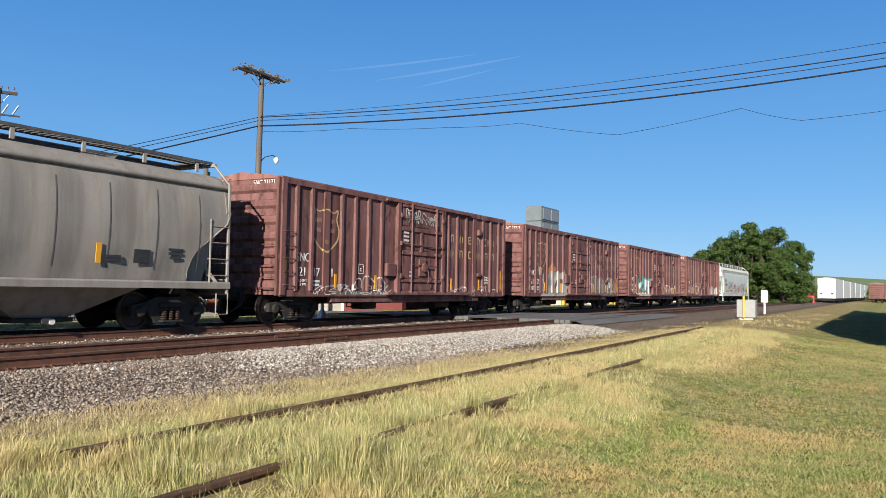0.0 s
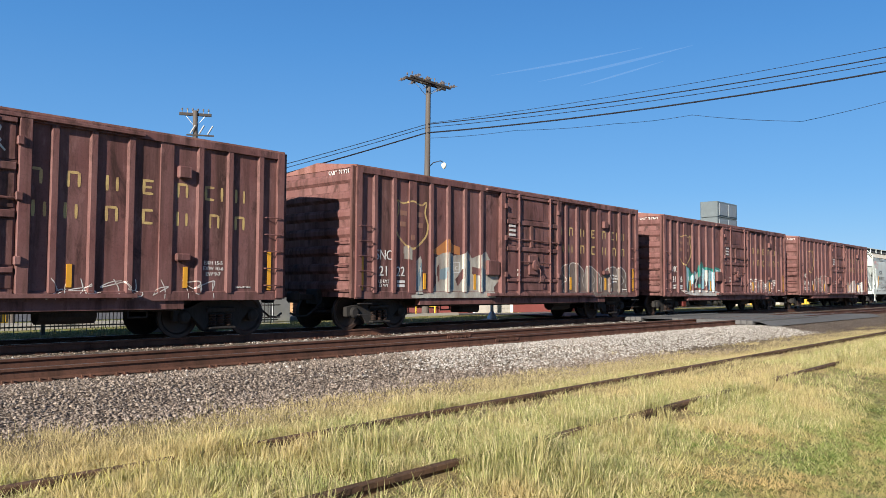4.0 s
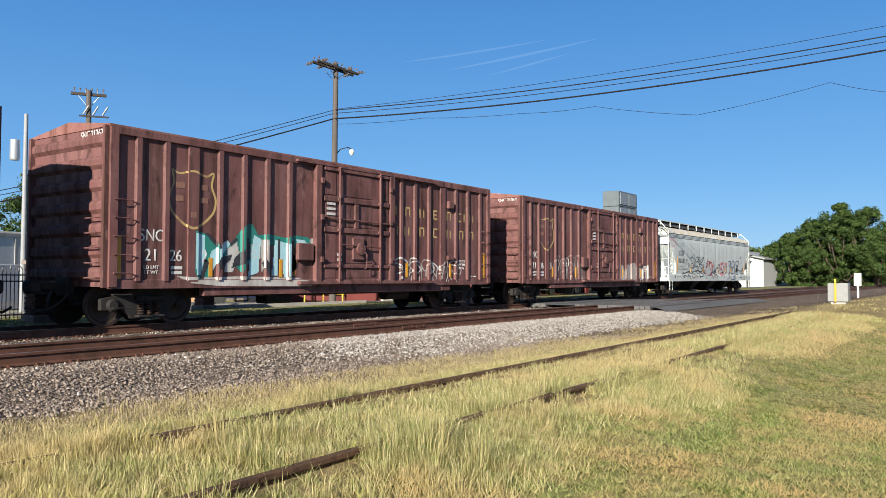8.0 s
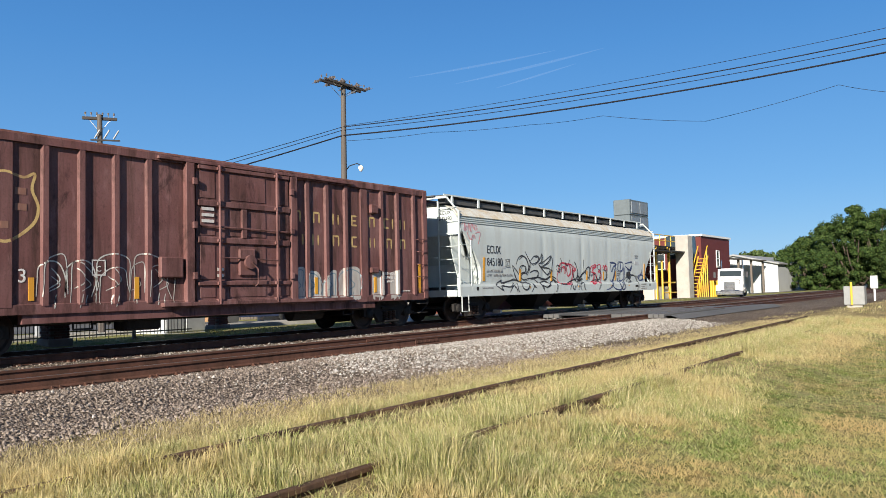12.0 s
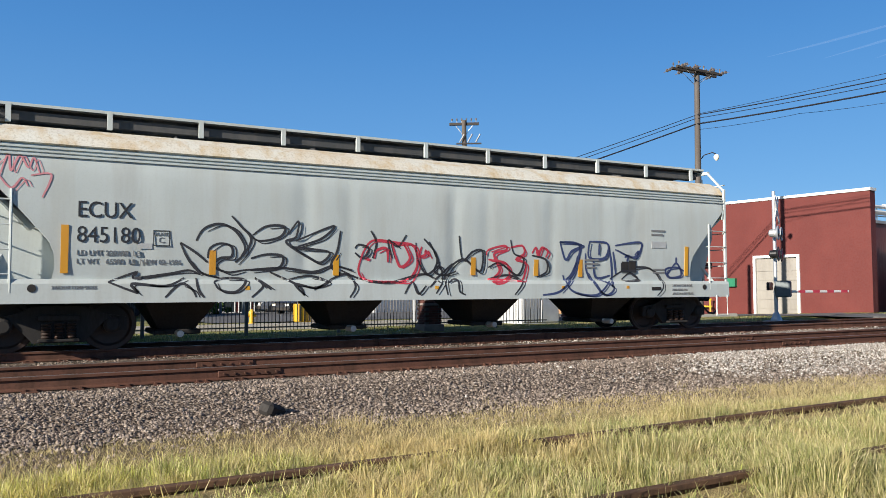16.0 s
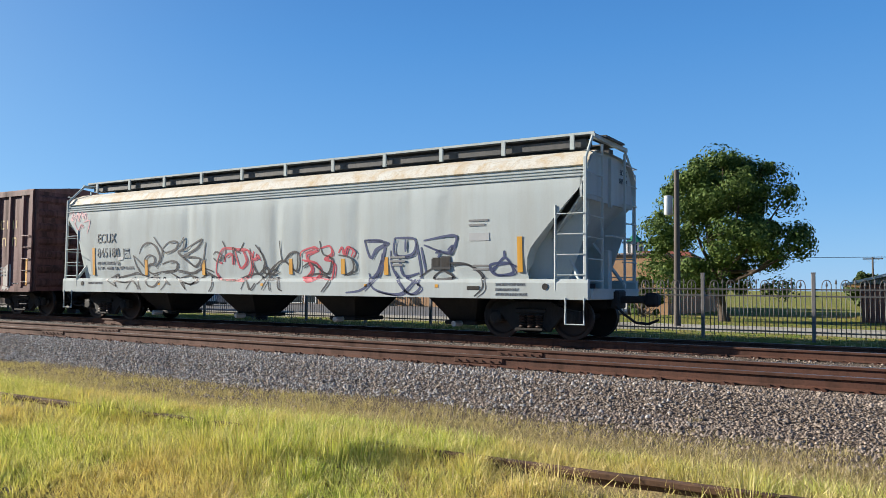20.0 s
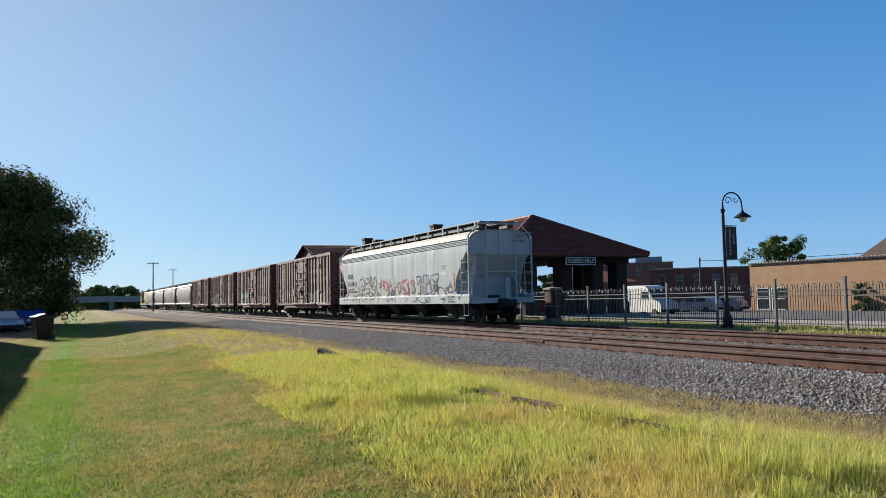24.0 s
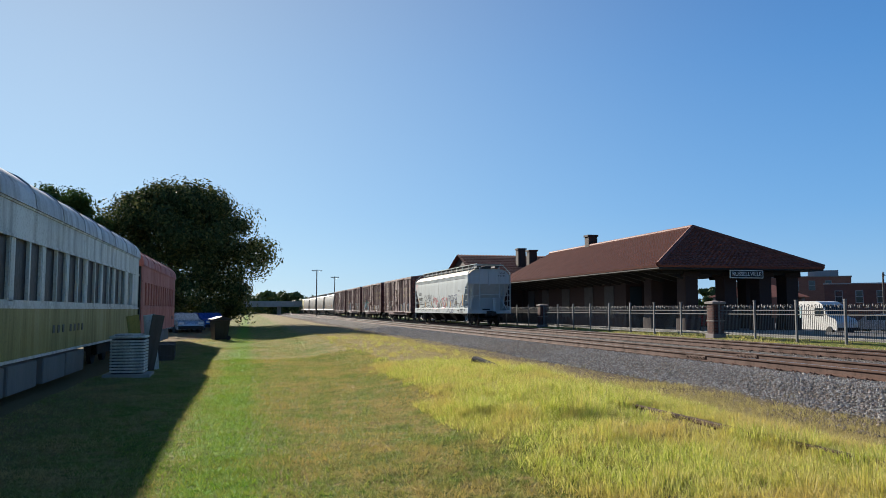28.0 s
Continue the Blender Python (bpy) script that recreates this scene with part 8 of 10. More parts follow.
def trash_bin(x, y):
    t = thing("trash_bin", "black plastic wheeled trash bin with sloping lid", "trash bin", pose(x, y, 0, 0, 0, 20))
    body = Geo().add([(-0.3, -0.33, 0.05), (0.3, -0.33, 0.05), (0.3, 0.33, 0.05), (-0.3, 0.33, 0.05), (-0.42, -0.42, 1.05), (0.42, -0.42, 1.05), (0.42, 0.42, 1.05), (-0.42, 0.42, 1.05)],
                     [(0, 1, 5, 4), (1, 2, 6, 5), (2, 3, 7, 6), (3, 0, 4, 7), (0, 3, 2, 1), (4, 5, 6, 7)])
    part("body", body, BLACKIRON, t)
    part("lid", Geo().prism([(-0.47, 1.06), (0.47, 1.06), (0.47, 1.14), (0.0, 1.27), (-0.47, 1.12)], "x", -0.46, 0.46), BLACKIRON, t, "sloping black lid")
    for s in (-1, 1):
        part("wheel", Geo().turn([(0.02, -0.03), (0.13, -0.03), (0.13, 0.03), (0.02, 0.03)], 14, (s * 0.34, 0.36, 0.13), "x"), UNDER, t)


trash_bin(-43.0, -1.5)

# a string of parked freight cars behind the lawn on the other side, whose shadow reaches the grass
for k in range(3):
    p = copy_thing(B2, pose(34.9 + 17.2 * k, -2.0, -0.1, 0, 0, 180))
    for ch in list(p.children):
        if ch.name.startswith(("graffiti", "reporting", "car_number")):
            bpy.data.objects.remove(ch)
    tagged(p, "parked rust-red boxcar on the siding behind the lawn", "boxcar", "parked freight cars")
g = Geo()
for k in (-1, 1):
    g.prism([(-2.0 + k * 0.755 - 0.04, -0.28), (-2.0 + k * 0.755 + 0.04, -0.28), (-2.0 + k * 0.755 + 0.04, -0.1), (-2.0 + k * 0.755 - 0.04, -0.1)], "x", 20, 110)
    g.prism([(-5.4 + k * 0.755 - 0.04, -0.2), (-5.4 + k * 0.755 + 0.04, -0.2), (-5.4 + k * 0.755 + 0.04, -0.03), (-5.4 + k * 0.755 - 0.04, -0.03)], "x", -60, 10)
solid("storage_track", g, OLDRAIL, "rusty storage track under the parked cars", "railway track", kind="structure")


# ================= the red factory beyond the street =================
REDWALL = paint("red_painted_brick", (0.098, 0.0125, 0.009), (0.122, 0.019, 0.014), 0.7, 0, 0.8, (1, 1, 1), (0.4, 0.7), 0.1, 0.15)
REDDARK = paint("dark_red_metal_siding", (0.10, 0.018, 0.016), (0.13, 0.03, 0.026), 0.6, 0, 0.7)
PALE = paint("pale_block_wall", (0.50, 0.46, 0.37), (0.42, 0.37, 0.29), 0.8, 0, 0.6)
SAFETY = plain("yellow_safety_paint", (0.55, 0.32, 0.02), 0.5)
ORANGE = plain("orange_paint", (0.6, 0.2, 0.04), 0.5)
UNITGREY = plain("unit_grey_metal", (0.105, 0.125, 0.132), 0.5, 0.1)
CORRUGATED = paint("corrugated_brown", (0.13, 0.105, 0.085), (0.18, 0.15, 0.12), 0.6, 0.3, 1.5)
RUBBER = plain("tyre_rubber", (0.02, 0.02, 0.02), 0.8)
CHROME = plain("chrome", (0.6, 0.6, 0.62), 0.15, 1.0)
GREENSIGN = plain("green_sign", (0.01, 0.14, 0.07), 0.5)
TANBRICK = paint("tan_brick_wall", (0.32, 0.18, 0.09), (0.40, 0.245, 0.135), 0.85, 0, 0.8, (1, 1, 2), (0.35, 0.7), 0.15, 0.2)
SHINGLE = paint("brown_shingle", (0.075, 0.045, 0.035), (0.11, 0.07, 0.055), 0.9, 0, 1.2, (1, 1, 1), (0.4, 0.7), 0.2, 0.4)
TOWNBRICK = paint("town_brick", (0.22, 0.085, 0.06), (0.28, 0.13, 0.09), 0.85, 0, 1.5, (1, 1, 3), (0.4, 0.7), 0.15, 0.2)
TOWNDARK = paint("dark_town_brick", (0.115, 0.05, 0.04), (0.15, 0.075, 0.055), 0.85, 0, 1.5, (1, 1, 3), (0.4, 0.7), 0.15, 0.2)
WHITEWALL = paint("white_metal_wall", (0.46, 0.475, 0.48), (0.40, 0.41, 0.41), 0.55, 0, 0.6)
GREYROOF = paint("grey_roof", (0.26, 0.26, 0.26), (0.34, 0.34, 0.33), 0.7)
PINKROOF = paint("pale_pink_roof", (0.62, 0.50, 0.46), (0.55, 0.42, 0.38), 0.7)


def windows_on(parent, spots, wide, high, axis, at, label="dark window", sill=True, mat=None):
    """Framed panes on a flat wall. axis: the wall's normal ('x' or 'y'); at: its place; spots: (along, height) of the middles."""
    s = 1 if at[1] > 0 else -1
    for a, z in spots:
        def put(g, da, dz, wa, wz, off, thick):
            c = (at[0] + s * off, a + da, z + dz) if axis == "x" else (a + da, at[0] + s * off, z + dz)
            g.box(c, (thick, wa, wz) if axis == "x" else (wa, thick, wz))
        fr = Geo()
        for da in (-wide / 2, wide / 2):
            put(fr, da, 0, 0.08, high + 0.08, 0.03, 0.08)
        for dz in (-high / 2, 0, high / 2):
            put(fr, 0, dz, wide, 0.07, 0.03, 0.08)
        w = part("window", fr, WHITEPAINT if mat is None else mat, parent, label)
        pg = Geo()
        put(pg, 0, 0, wide - 0.05, high - 0.05, 0.01, 0.02)
        part("pane", pg, DARKGLASS, w)
        if sill:
            sg = Geo()
            put(sg, 0, -high / 2 - 0.1, wide + 0.2, 0.1, 0.06, 0.14)
            part("sill", sg, CONCRETE, w)


DOORGREY = paint("weathered_door_grey", (0.27, 0.25, 0.22), (0.18, 0.16, 0.14), 0.7, 0, 1.5)
FACTORY = pose(36, 23, 0, 0, 0, 8)


def factory():
    t = thing("factory", "red painted factory with white trimmed parapet and loading side", "factory", FACTORY)
    top = 6.3
    for y0, y1, z0, z1 in ((0, 3.7, -0.5, top), (3.7, 6.1, 3.2, top), (6.1, 8.8, -0.5, top), (8.8, 14.1, 3.1, top), (14.1, 14.9, -0.5, top)):
        part("wall_panel", Geo().box((0.25, (y0 + y1) / 2, (z0 + z1) / 2), (0.5, y1 - y0, z1 - z0)), REDWALL, t, "red painted front wall")
    part("parapet", Geo().box((0.25, 7.45, top + 0.06), (0.62, 15.0, 0.14)), WHITEPAINT, t, "white parapet coping")
    part("hall", Geo().box((14, 8.9, 2.4), (26, 11.8, 5.7)), REDDARK, t, "long dark red hall")
    part("roof_edge", Geo().box((14.2, 8.9, 5.32), (26.0, 12.0, 0.16)), GREYROOF, t)
    # shop front
    part("shop_interior", Geo().box((3.3, 11.4, 1.5), (0.2, 5.6, 3.4)), UNDER, t, "dark interior behind the opening")
    for y in (9.6, 12.6):
        part("tank", Geo().turn([(0.05, 0.6), (0.75, 0.8), (0.8, 2.4), (0.3, 2.9), (0.1, 3.0)], 18, (1.9, y, 0)), WHITEPAINT, t, "white tank inside the opening", smooth=True)
    rail = Geo()
    for z in (0.55, 0.95):
        rail.rod((-0.4, 8.6, z), (-0.4, 14.4, z), 0.05, 6)
    for k in range(5):
        rail.rod((-0.4, 8.7 + 1.4 * k, 0), (-0.4, 8.7 + 1.4 * k, 1.0), 0.05, 6)
    part("guard_rail", rail, SAFETY, t, "yellow steel guard rail")
    door = part("loading_door", Geo().box((0.1, 4.9, 1.45), (0.12, 2.36, 3.5)), DOORGREY, t, "weathered grey roller door")
    for k in range(6):
        part("door_slat", Geo().box((0.03, 4.9, 0.2 + 0.5 * k), (0.03, 2.3, 0.44)), DOORGREY, door)
    part("door_frame", Geo().box((-0.04, 3.66, 1.5), (0.1, 0.14, 3.5)).box((-0.04, 6.14, 1.5), (0.1, 0.14, 3.5)).box((-0.04, 4.9, 3.26), (0.1, 2.6, 0.14)), WHITEPAINT, t)
    sign = part("sign_board", Geo().box((-0.08, 11.7, 4.62), (0.12, 4.5, 0.78), cut=0.02), WHITEPAINT, t, "long white sign board")
    bars = Geo()
    for k, w in enumerate((0.3, 0.34, 0.3, 0.32, 0.36)):
        bars.box((-0.155, 13.35 - 0.36 * k, 4.66), (0.02, w * 0.45, 0.34))
    for k, w in enumerate((0.32, 0.34, 0.3, 0.3, 0.34)):
        bars.box((-0.155, 11.45 - 0.36 * k, 4.66), (0.02, w * 0.45, 0.34))
    part("lettering", bars, GREENSIGN, sign, "green bars of the name")
    part("emblem", Geo().turn([(0.02, -0.012), (0.24, -0.012), (0.24, 0.012), (0.02, 0.012)], 8, (-0.155, 9.85, 4.62), "x"), plain("emblem_red", (0.5, 0.05, 0.05)), sign, "round red emblem")
    # pipes on the roof
    for z, y in ((6.0, 3.4), (6.3, 3.4), (6.0, 3.9)):
        part("roof_pipe", Geo().rod((2.5, y, z), (20, y, z), 0.09, 8), WHITEPAINT, t, "white insulated pipe along the roof", smooth=True)
    for x in (4.5, 9.5, 14.0):
        part("roof_pipe", Geo().path([(x, 2.75, 3.6), (x, 2.75, 6.3), (x, 3.6, 6.45), (x + 1.6, 3.7, 6.45), (x + 1.6, 3.7, 5.4)], 0.1, 8), GALV, t, "bent pipe up to the roof", smooth=True)
    rack = Geo()
    for k in range(12):
        rack.rod((2.5 + 1.5 * k, 4.2, 5.3), (2.5 + 1.5 * k, 4.2, 6.4), 0.035, 5)
    rack.rod((2.5, 4.2, 6.4), (19.5, 4.2, 6.4), 0.035, 5).rod((2.5, 4.2, 5.9), (19.5, 4.2, 5.9), 0.035, 5)
    part("roof_rail", rack, UNITGREY, t)
    part("wall_box", Geo().box((-0.1, 7.5, 1.9), (0.2, 0.5, 0.45)), GREENSIGN, t, "small dark green wall box")


factory()


def dock_platform():
    t = thing("roof_platform", "steel platform with big grey cooling units over the dock", "platform")
    deck = 5.05
    part("deck", Geo().box((67.0, 27.6, deck - 0.1), (11.0, 4.8, 0.2)), UNDER, t, "dark steel deck")
    part("canopy", Geo().box((65.5, 26.6, deck - 0.5), (11.0, 5.0, 0.12)), UNDER, t, "rusty flat canopy")
    truss = Geo().rod((60.4, 25.0, deck - 0.45), (72.4, 25.0, deck - 0.45), 0.05, 6).rod((61.4, 25.0, deck - 0.02), (72.4, 25.0, deck - 0.02), 0.05, 6)
    for k in range(9):
        truss.rod((61.4 + 1.2 * k, 25.0, deck - 0.45), (62.0 + 1.2 * k, 25.0, deck - 0.02), 0.03, 5).rod((62.0 + 1.2 * k, 25.0, deck - 0.02), (62.6 + 1.2 * k, 25.0, deck - 0.45), 0.03, 5)
    part("truss", truss, UNDER, t, "rusty steel truss along the deck")
    for x, y in ((66.0, 25.1), (69.2, 25.1), (72.2, 25.1), (72.2, 29.8)):
        part("post", Geo().box((x, y, deck / 2), (0.2, 0.2, deck)), SAFETY if x < 70 else UNDER, t)
    for y, x0, x1 in ((25.05, 61.5, 72.4),):
        for z in (deck + 0.5, deck + 1.0):
            part("guard_rail", Geo().rod((x0, y, z), (x1, y, z), 0.04, 6), SAFETY, t)
        for k in range(9):
            part("rail_post", Geo().rod((x0 + k * (x1 - x0) / 8, y, deck), (x0 + k * (x1 - x0) / 8, y, deck + 1.0), 0.04, 6), SAFETY, t)
    for z0, z1, d in ((deck + 0.1, deck + 1.5, 0.35), (deck + 1.55, 7.7, 0.0), (7.72, 9.05, 0.0)):
        u = part("cooling_unit", Geo().box((65.5 - 0.25 * d * 2, 27.0, (z0 + z1) / 2), (4.2 + d, 1.5 + d, z1 - z0), cut=0.04), UNITGREY, t, "big grey cooling unit")
        for k in (-1, 1):
            part("fan_panel", Geo().box((65.5 + k * 0.95, 26.22 - d / 2, (z0 + z1) / 2), (1.7, 0.06, (z1 - z0) * 0.75), cut=0.01), plain("unit_dark", (0.16, 0.18, 0.2)), u)
    part("dock_wall", Geo().box((68.5, 29.5, 2.2), (7.5, 0.4, 5.2)), PALE, t)
    part("dock_base", Geo().box((68.0, 25.8, 0.7), (4.2, 1.0, 1.5)), PALE, t, "pale concrete dock base")
    frame_y = Geo()
    for x in (66.6, 68.4):
        frame_y.rod((x, 24.8, 0), (x, 24.8, 3.8), 0.09, 6)
    for z in (0.9, 1.8):
        frame_y.rod((66.6, 24.8, z), (69.9, 24.8, z), 0.06, 6)
    part("yellow_frame", frame_y, SAFETY, t)
    part("tower", Geo().box((71.3, 24.4, 3.0), (1.3, 1.2, 6.2), cut=0.05), CONCRETE, t, "pale vertical duct tower")
    stair = Geo()
    for k in range(12):
        stair.box((72.8 + 0.28 * k, 24.2, 0.3 + 0.34 * k), (0.34, 0.9, 0.06))
    for s in (23.75, 24.65):
        stair.rod((72.6, s, 1.2), (76.1, s, 5.3), 0.05, 6).rod((72.6, s, 0.2), (76.1, s, 4.3), 0.07, 6)
    for k in range(6):
        stair.rod((72.8 + 0.6 * k, 23.75, 0.0), (72.8 + 0.6 * k, 23.75, 1.4 + 0.7 * k), 0.06, 6)
    part("yellow_stair", stair, SAFETY, t, "yellow steel stair")
    part("glazed_box", Geo().box((75.2, 26, 5.2), (2.6, 2, 2.2)), DARKGLASS, t, "glazed box over the stair")
    for k in range(4):
        part("yellow_post", Geo().rod((74.0 + 0.7 * k, 22.9, 0.2), (74.0 + 0.7 * k, 22.9, 1.9), 0.11, 8), SAFETY, t, "yellow bollard")


dock_platform()


def red_block(x, y, w, d, top, label):
    t = thing("brick_block", label, "factory building")
    part("wall", Geo().box((x + w / 2, y + d / 2, top / 2 - 0.3), (w, d, top + 0.6)), REDWALL, t)
    part("parapet", Geo().box((x + w / 2, y + d / 2, top + 0.06), (w + 0.3, d + 0.3, 0.2)), WHITEPAINT, t)
    windows_on(t, [(y + d * 0.6, top * 0.62)], 0.9, 1.6, "x", (x, -1), "tall barred window")
    windows_on(t, [(x + w * 0.55, top * 0.66)], 0.9, 1.6, "y", (y, -1), "tall barred window")
    return t


red_block(77.5, 24.8, 9.5, 7, 6.4, "dark red brick factory block with flat roof")
red_block(67.0, 31, 12.0, 6, 7.2, "red brick factory wing behind the dock")
t = thing("open_shed", "open rusty steel shed roof on posts", "shed")
part("roof", Geo().prism([(28, 4.6), (36, 5.3), (36, 5.45), (28, 4.75)], "x", 96, 116), CORRUGATED, t)
for x in (97, 103, 109, 115):
    part("post", Geo().box((x, 28.3, 2.3), (0.25, 0.25, 4.7)), CORRUGATED, t)
t = thing("metal_warehouse", "white corrugated metal warehouse with low gable", "warehouse")
part("wall", Geo().prism([(27, -0.5), (27, 4.2), (33, 5.6), (39, 4.2), (39, -0.5)], "x", 118, 150), WHITEWALL, t)
part("roof", Geo().prism([(26.7, 4.15), (33, 5.62), (39.3, 4.15), (39.3, 4.35), (33, 5.85), (26.7, 4.35)], "x", 117.5, 150.5), GREYROOF, t)
for k in range(30):
    part("wall_rib", Geo().box((117.97, 27.2 + 0.4 * k, 1.8), (0.06, 0.06, 4.6)), WHITEWALL, t)


def wheel_at(parent, x, y, z, r, wide, label="dark tyre"):
    ty = part("wheel", Geo().turn([(r * 0.55, -wide / 2), (r * 0.95, -wide / 2), (r, -wide * 0.3), (r, wide * 0.3), (r * 0.95, wide / 2), (r * 0.55, wide / 2)], 18, (x, y, z), "y"), RUBBER, parent, label, smooth=True)
    part("rim", Geo().turn([(0.03, -wide * 0.46), (r * 0.3, -wide * 0.5), (r * 0.56, -wide * 0.4), (r * 0.56, wide * 0.4), (r * 0.3, wide * 0.5), (0.03, wide * 0.46)], 14, (x, y, z), "y"), CHROME, ty)


def semi(place, cab_paint, label, trailer=True):
    """A tractor and box trailer heading to -x."""
    t = thing("semi_truck", label, "truck", place)
    cab = Geo().prism([(-6.1, 0.8), (-6.15, 1.25), (-5.9, 1.62), (-4.55, 1.82), (-4.5, 1.84), (-4.15, 2.6), (-3.9, 2.78), (-2.6, 2.82), (-2.4, 2.7), (-2.4, 0.8)], "y", -0.8, 0.8)
    cab.prism([(-4.6, 0.9), (-4.6, 1.84), (-4.2, 2.5), (-3.95, 2.72), (-2.6, 2.74), (-2.4, 2.6), (-2.4, 0.9)], "y", -1.1, 1.1)
    c = part("cab", cab, cab_paint, t, "painted conventional truck cab with long hood")
    for s in (-1, 1):
        part("fender", Geo().prism([(-6.1, 0.7), (-6.05, 1.1), (-5.7, 1.3), (-4.9, 1.3), (-4.6, 1.0), (-4.75, 0.95), (-4.95, 1.1), (-5.65, 1.1), (-5.9, 0.7)], "y", s * 0.8, s * 1.15), cab_paint, c)
    part("windscreen", Geo().prism([(-4.55, 1.9), (-4.22, 2.55), (-4.18, 2.55), (-4.5, 1.9)], "y", -0.95, 0.95), DARKGLASS, c)
    part("side_window", Geo().box((-3.6, -1.11, 2.2), (0.75, 0.03, 0.6)).box((-3.6, 1.11, 2.2), (0.75, 0.03, 0.6)), DARKGLASS, c)
    part("grille", Geo().box((-6.16, 0, 1.12), (0.08, 0.95, 0.8)), CHROME, c, "chrome grille")
    part("bumper", Geo().box((-6.3, 0, 0.55), (0.2, 2.3, 0.4), cut=0.05), CHROME, c)
    for s in (-1, 1):
        part("headlight", Geo().box((-6.06, s * 0.97, 1.0), (0.1, 0.26, 0.2)), LAMPGLASS, c, "clear headlight")
        part("mirror", Geo().box((-4.2, s * 1.4, 2.2), (0.1, 0.2, 0.5)), BLACKIRON, c)
        part("fuel_tank", Geo().rod((-3.9, s * 0.95, 0.75), (-2.6, s * 0.95, 0.75), 0.3, 12), CHROME, t)
        for x in (-5.3, -1.2, 0.1):
            wheel_at(t, x, s * 0.95, 0.52, 0.52, 0.3)
        part("exhaust", Geo().rod((-2.2, s * 0.95, 1.0), (-2.2, s * 0.95, 3.6), 0.08, 8), CHROME, t)
    part("frame", Geo().box((-2.4, 0, 0.8), (6.4, 0.9, 0.25)), UNDER, t)
    if trailer:
        b = part("trailer", Geo().box((6.4, 0, 2.55), (15.8, 2.55, 2.8), cut=0.03), WHITEWALL, t, "white ribbed box trailer")
        for k in range(16):
            part("trailer_rib", Geo().box((6.4, -1.28, 1.28 + 0.165 * k), (15.5, 0.02, 0.09), cut=0.008), WHITEWALL, b)
        part("cooler", Geo().box((-1.75, 0, 3.0), (0.5, 2.0, 1.6), cut=0.05), WHITEPAINT, b, "white refrigeration unit")
        part("emblem", Geo().box((2.6, -1.3, 2.9), (0.7, 0.01, 0.6)), UNITGREY, b, "small grey emblem")
        part("under_rail", Geo().box((6.4, 0, 1.05), (15.6, 1.2, 0.2)), UNDER, t)
        for s in (-1, 1):
            for x in (11.6, 12.9):
                wheel_at(t, x, s * 0.95, 0.52, 0.52, 0.3)
            part("landing_leg", Geo().box((2.0, s * 0.7, 0.55), (0.14, 0.14, 1.0)), UNITGREY, t)
    return t


semi(pose(50.5, 25.2, 0.38, 0, 0, 8.5), plain("truck_red", (0.15, 0.012, 0.018), 0.3), "dark red semi truck with white refrigerated trailer at the dock")
semi(pose(78.0, 21.9, 0.2, 0, 0, 12), WHITEPAINT, "white semi truck parked nose first beside the shed", False)


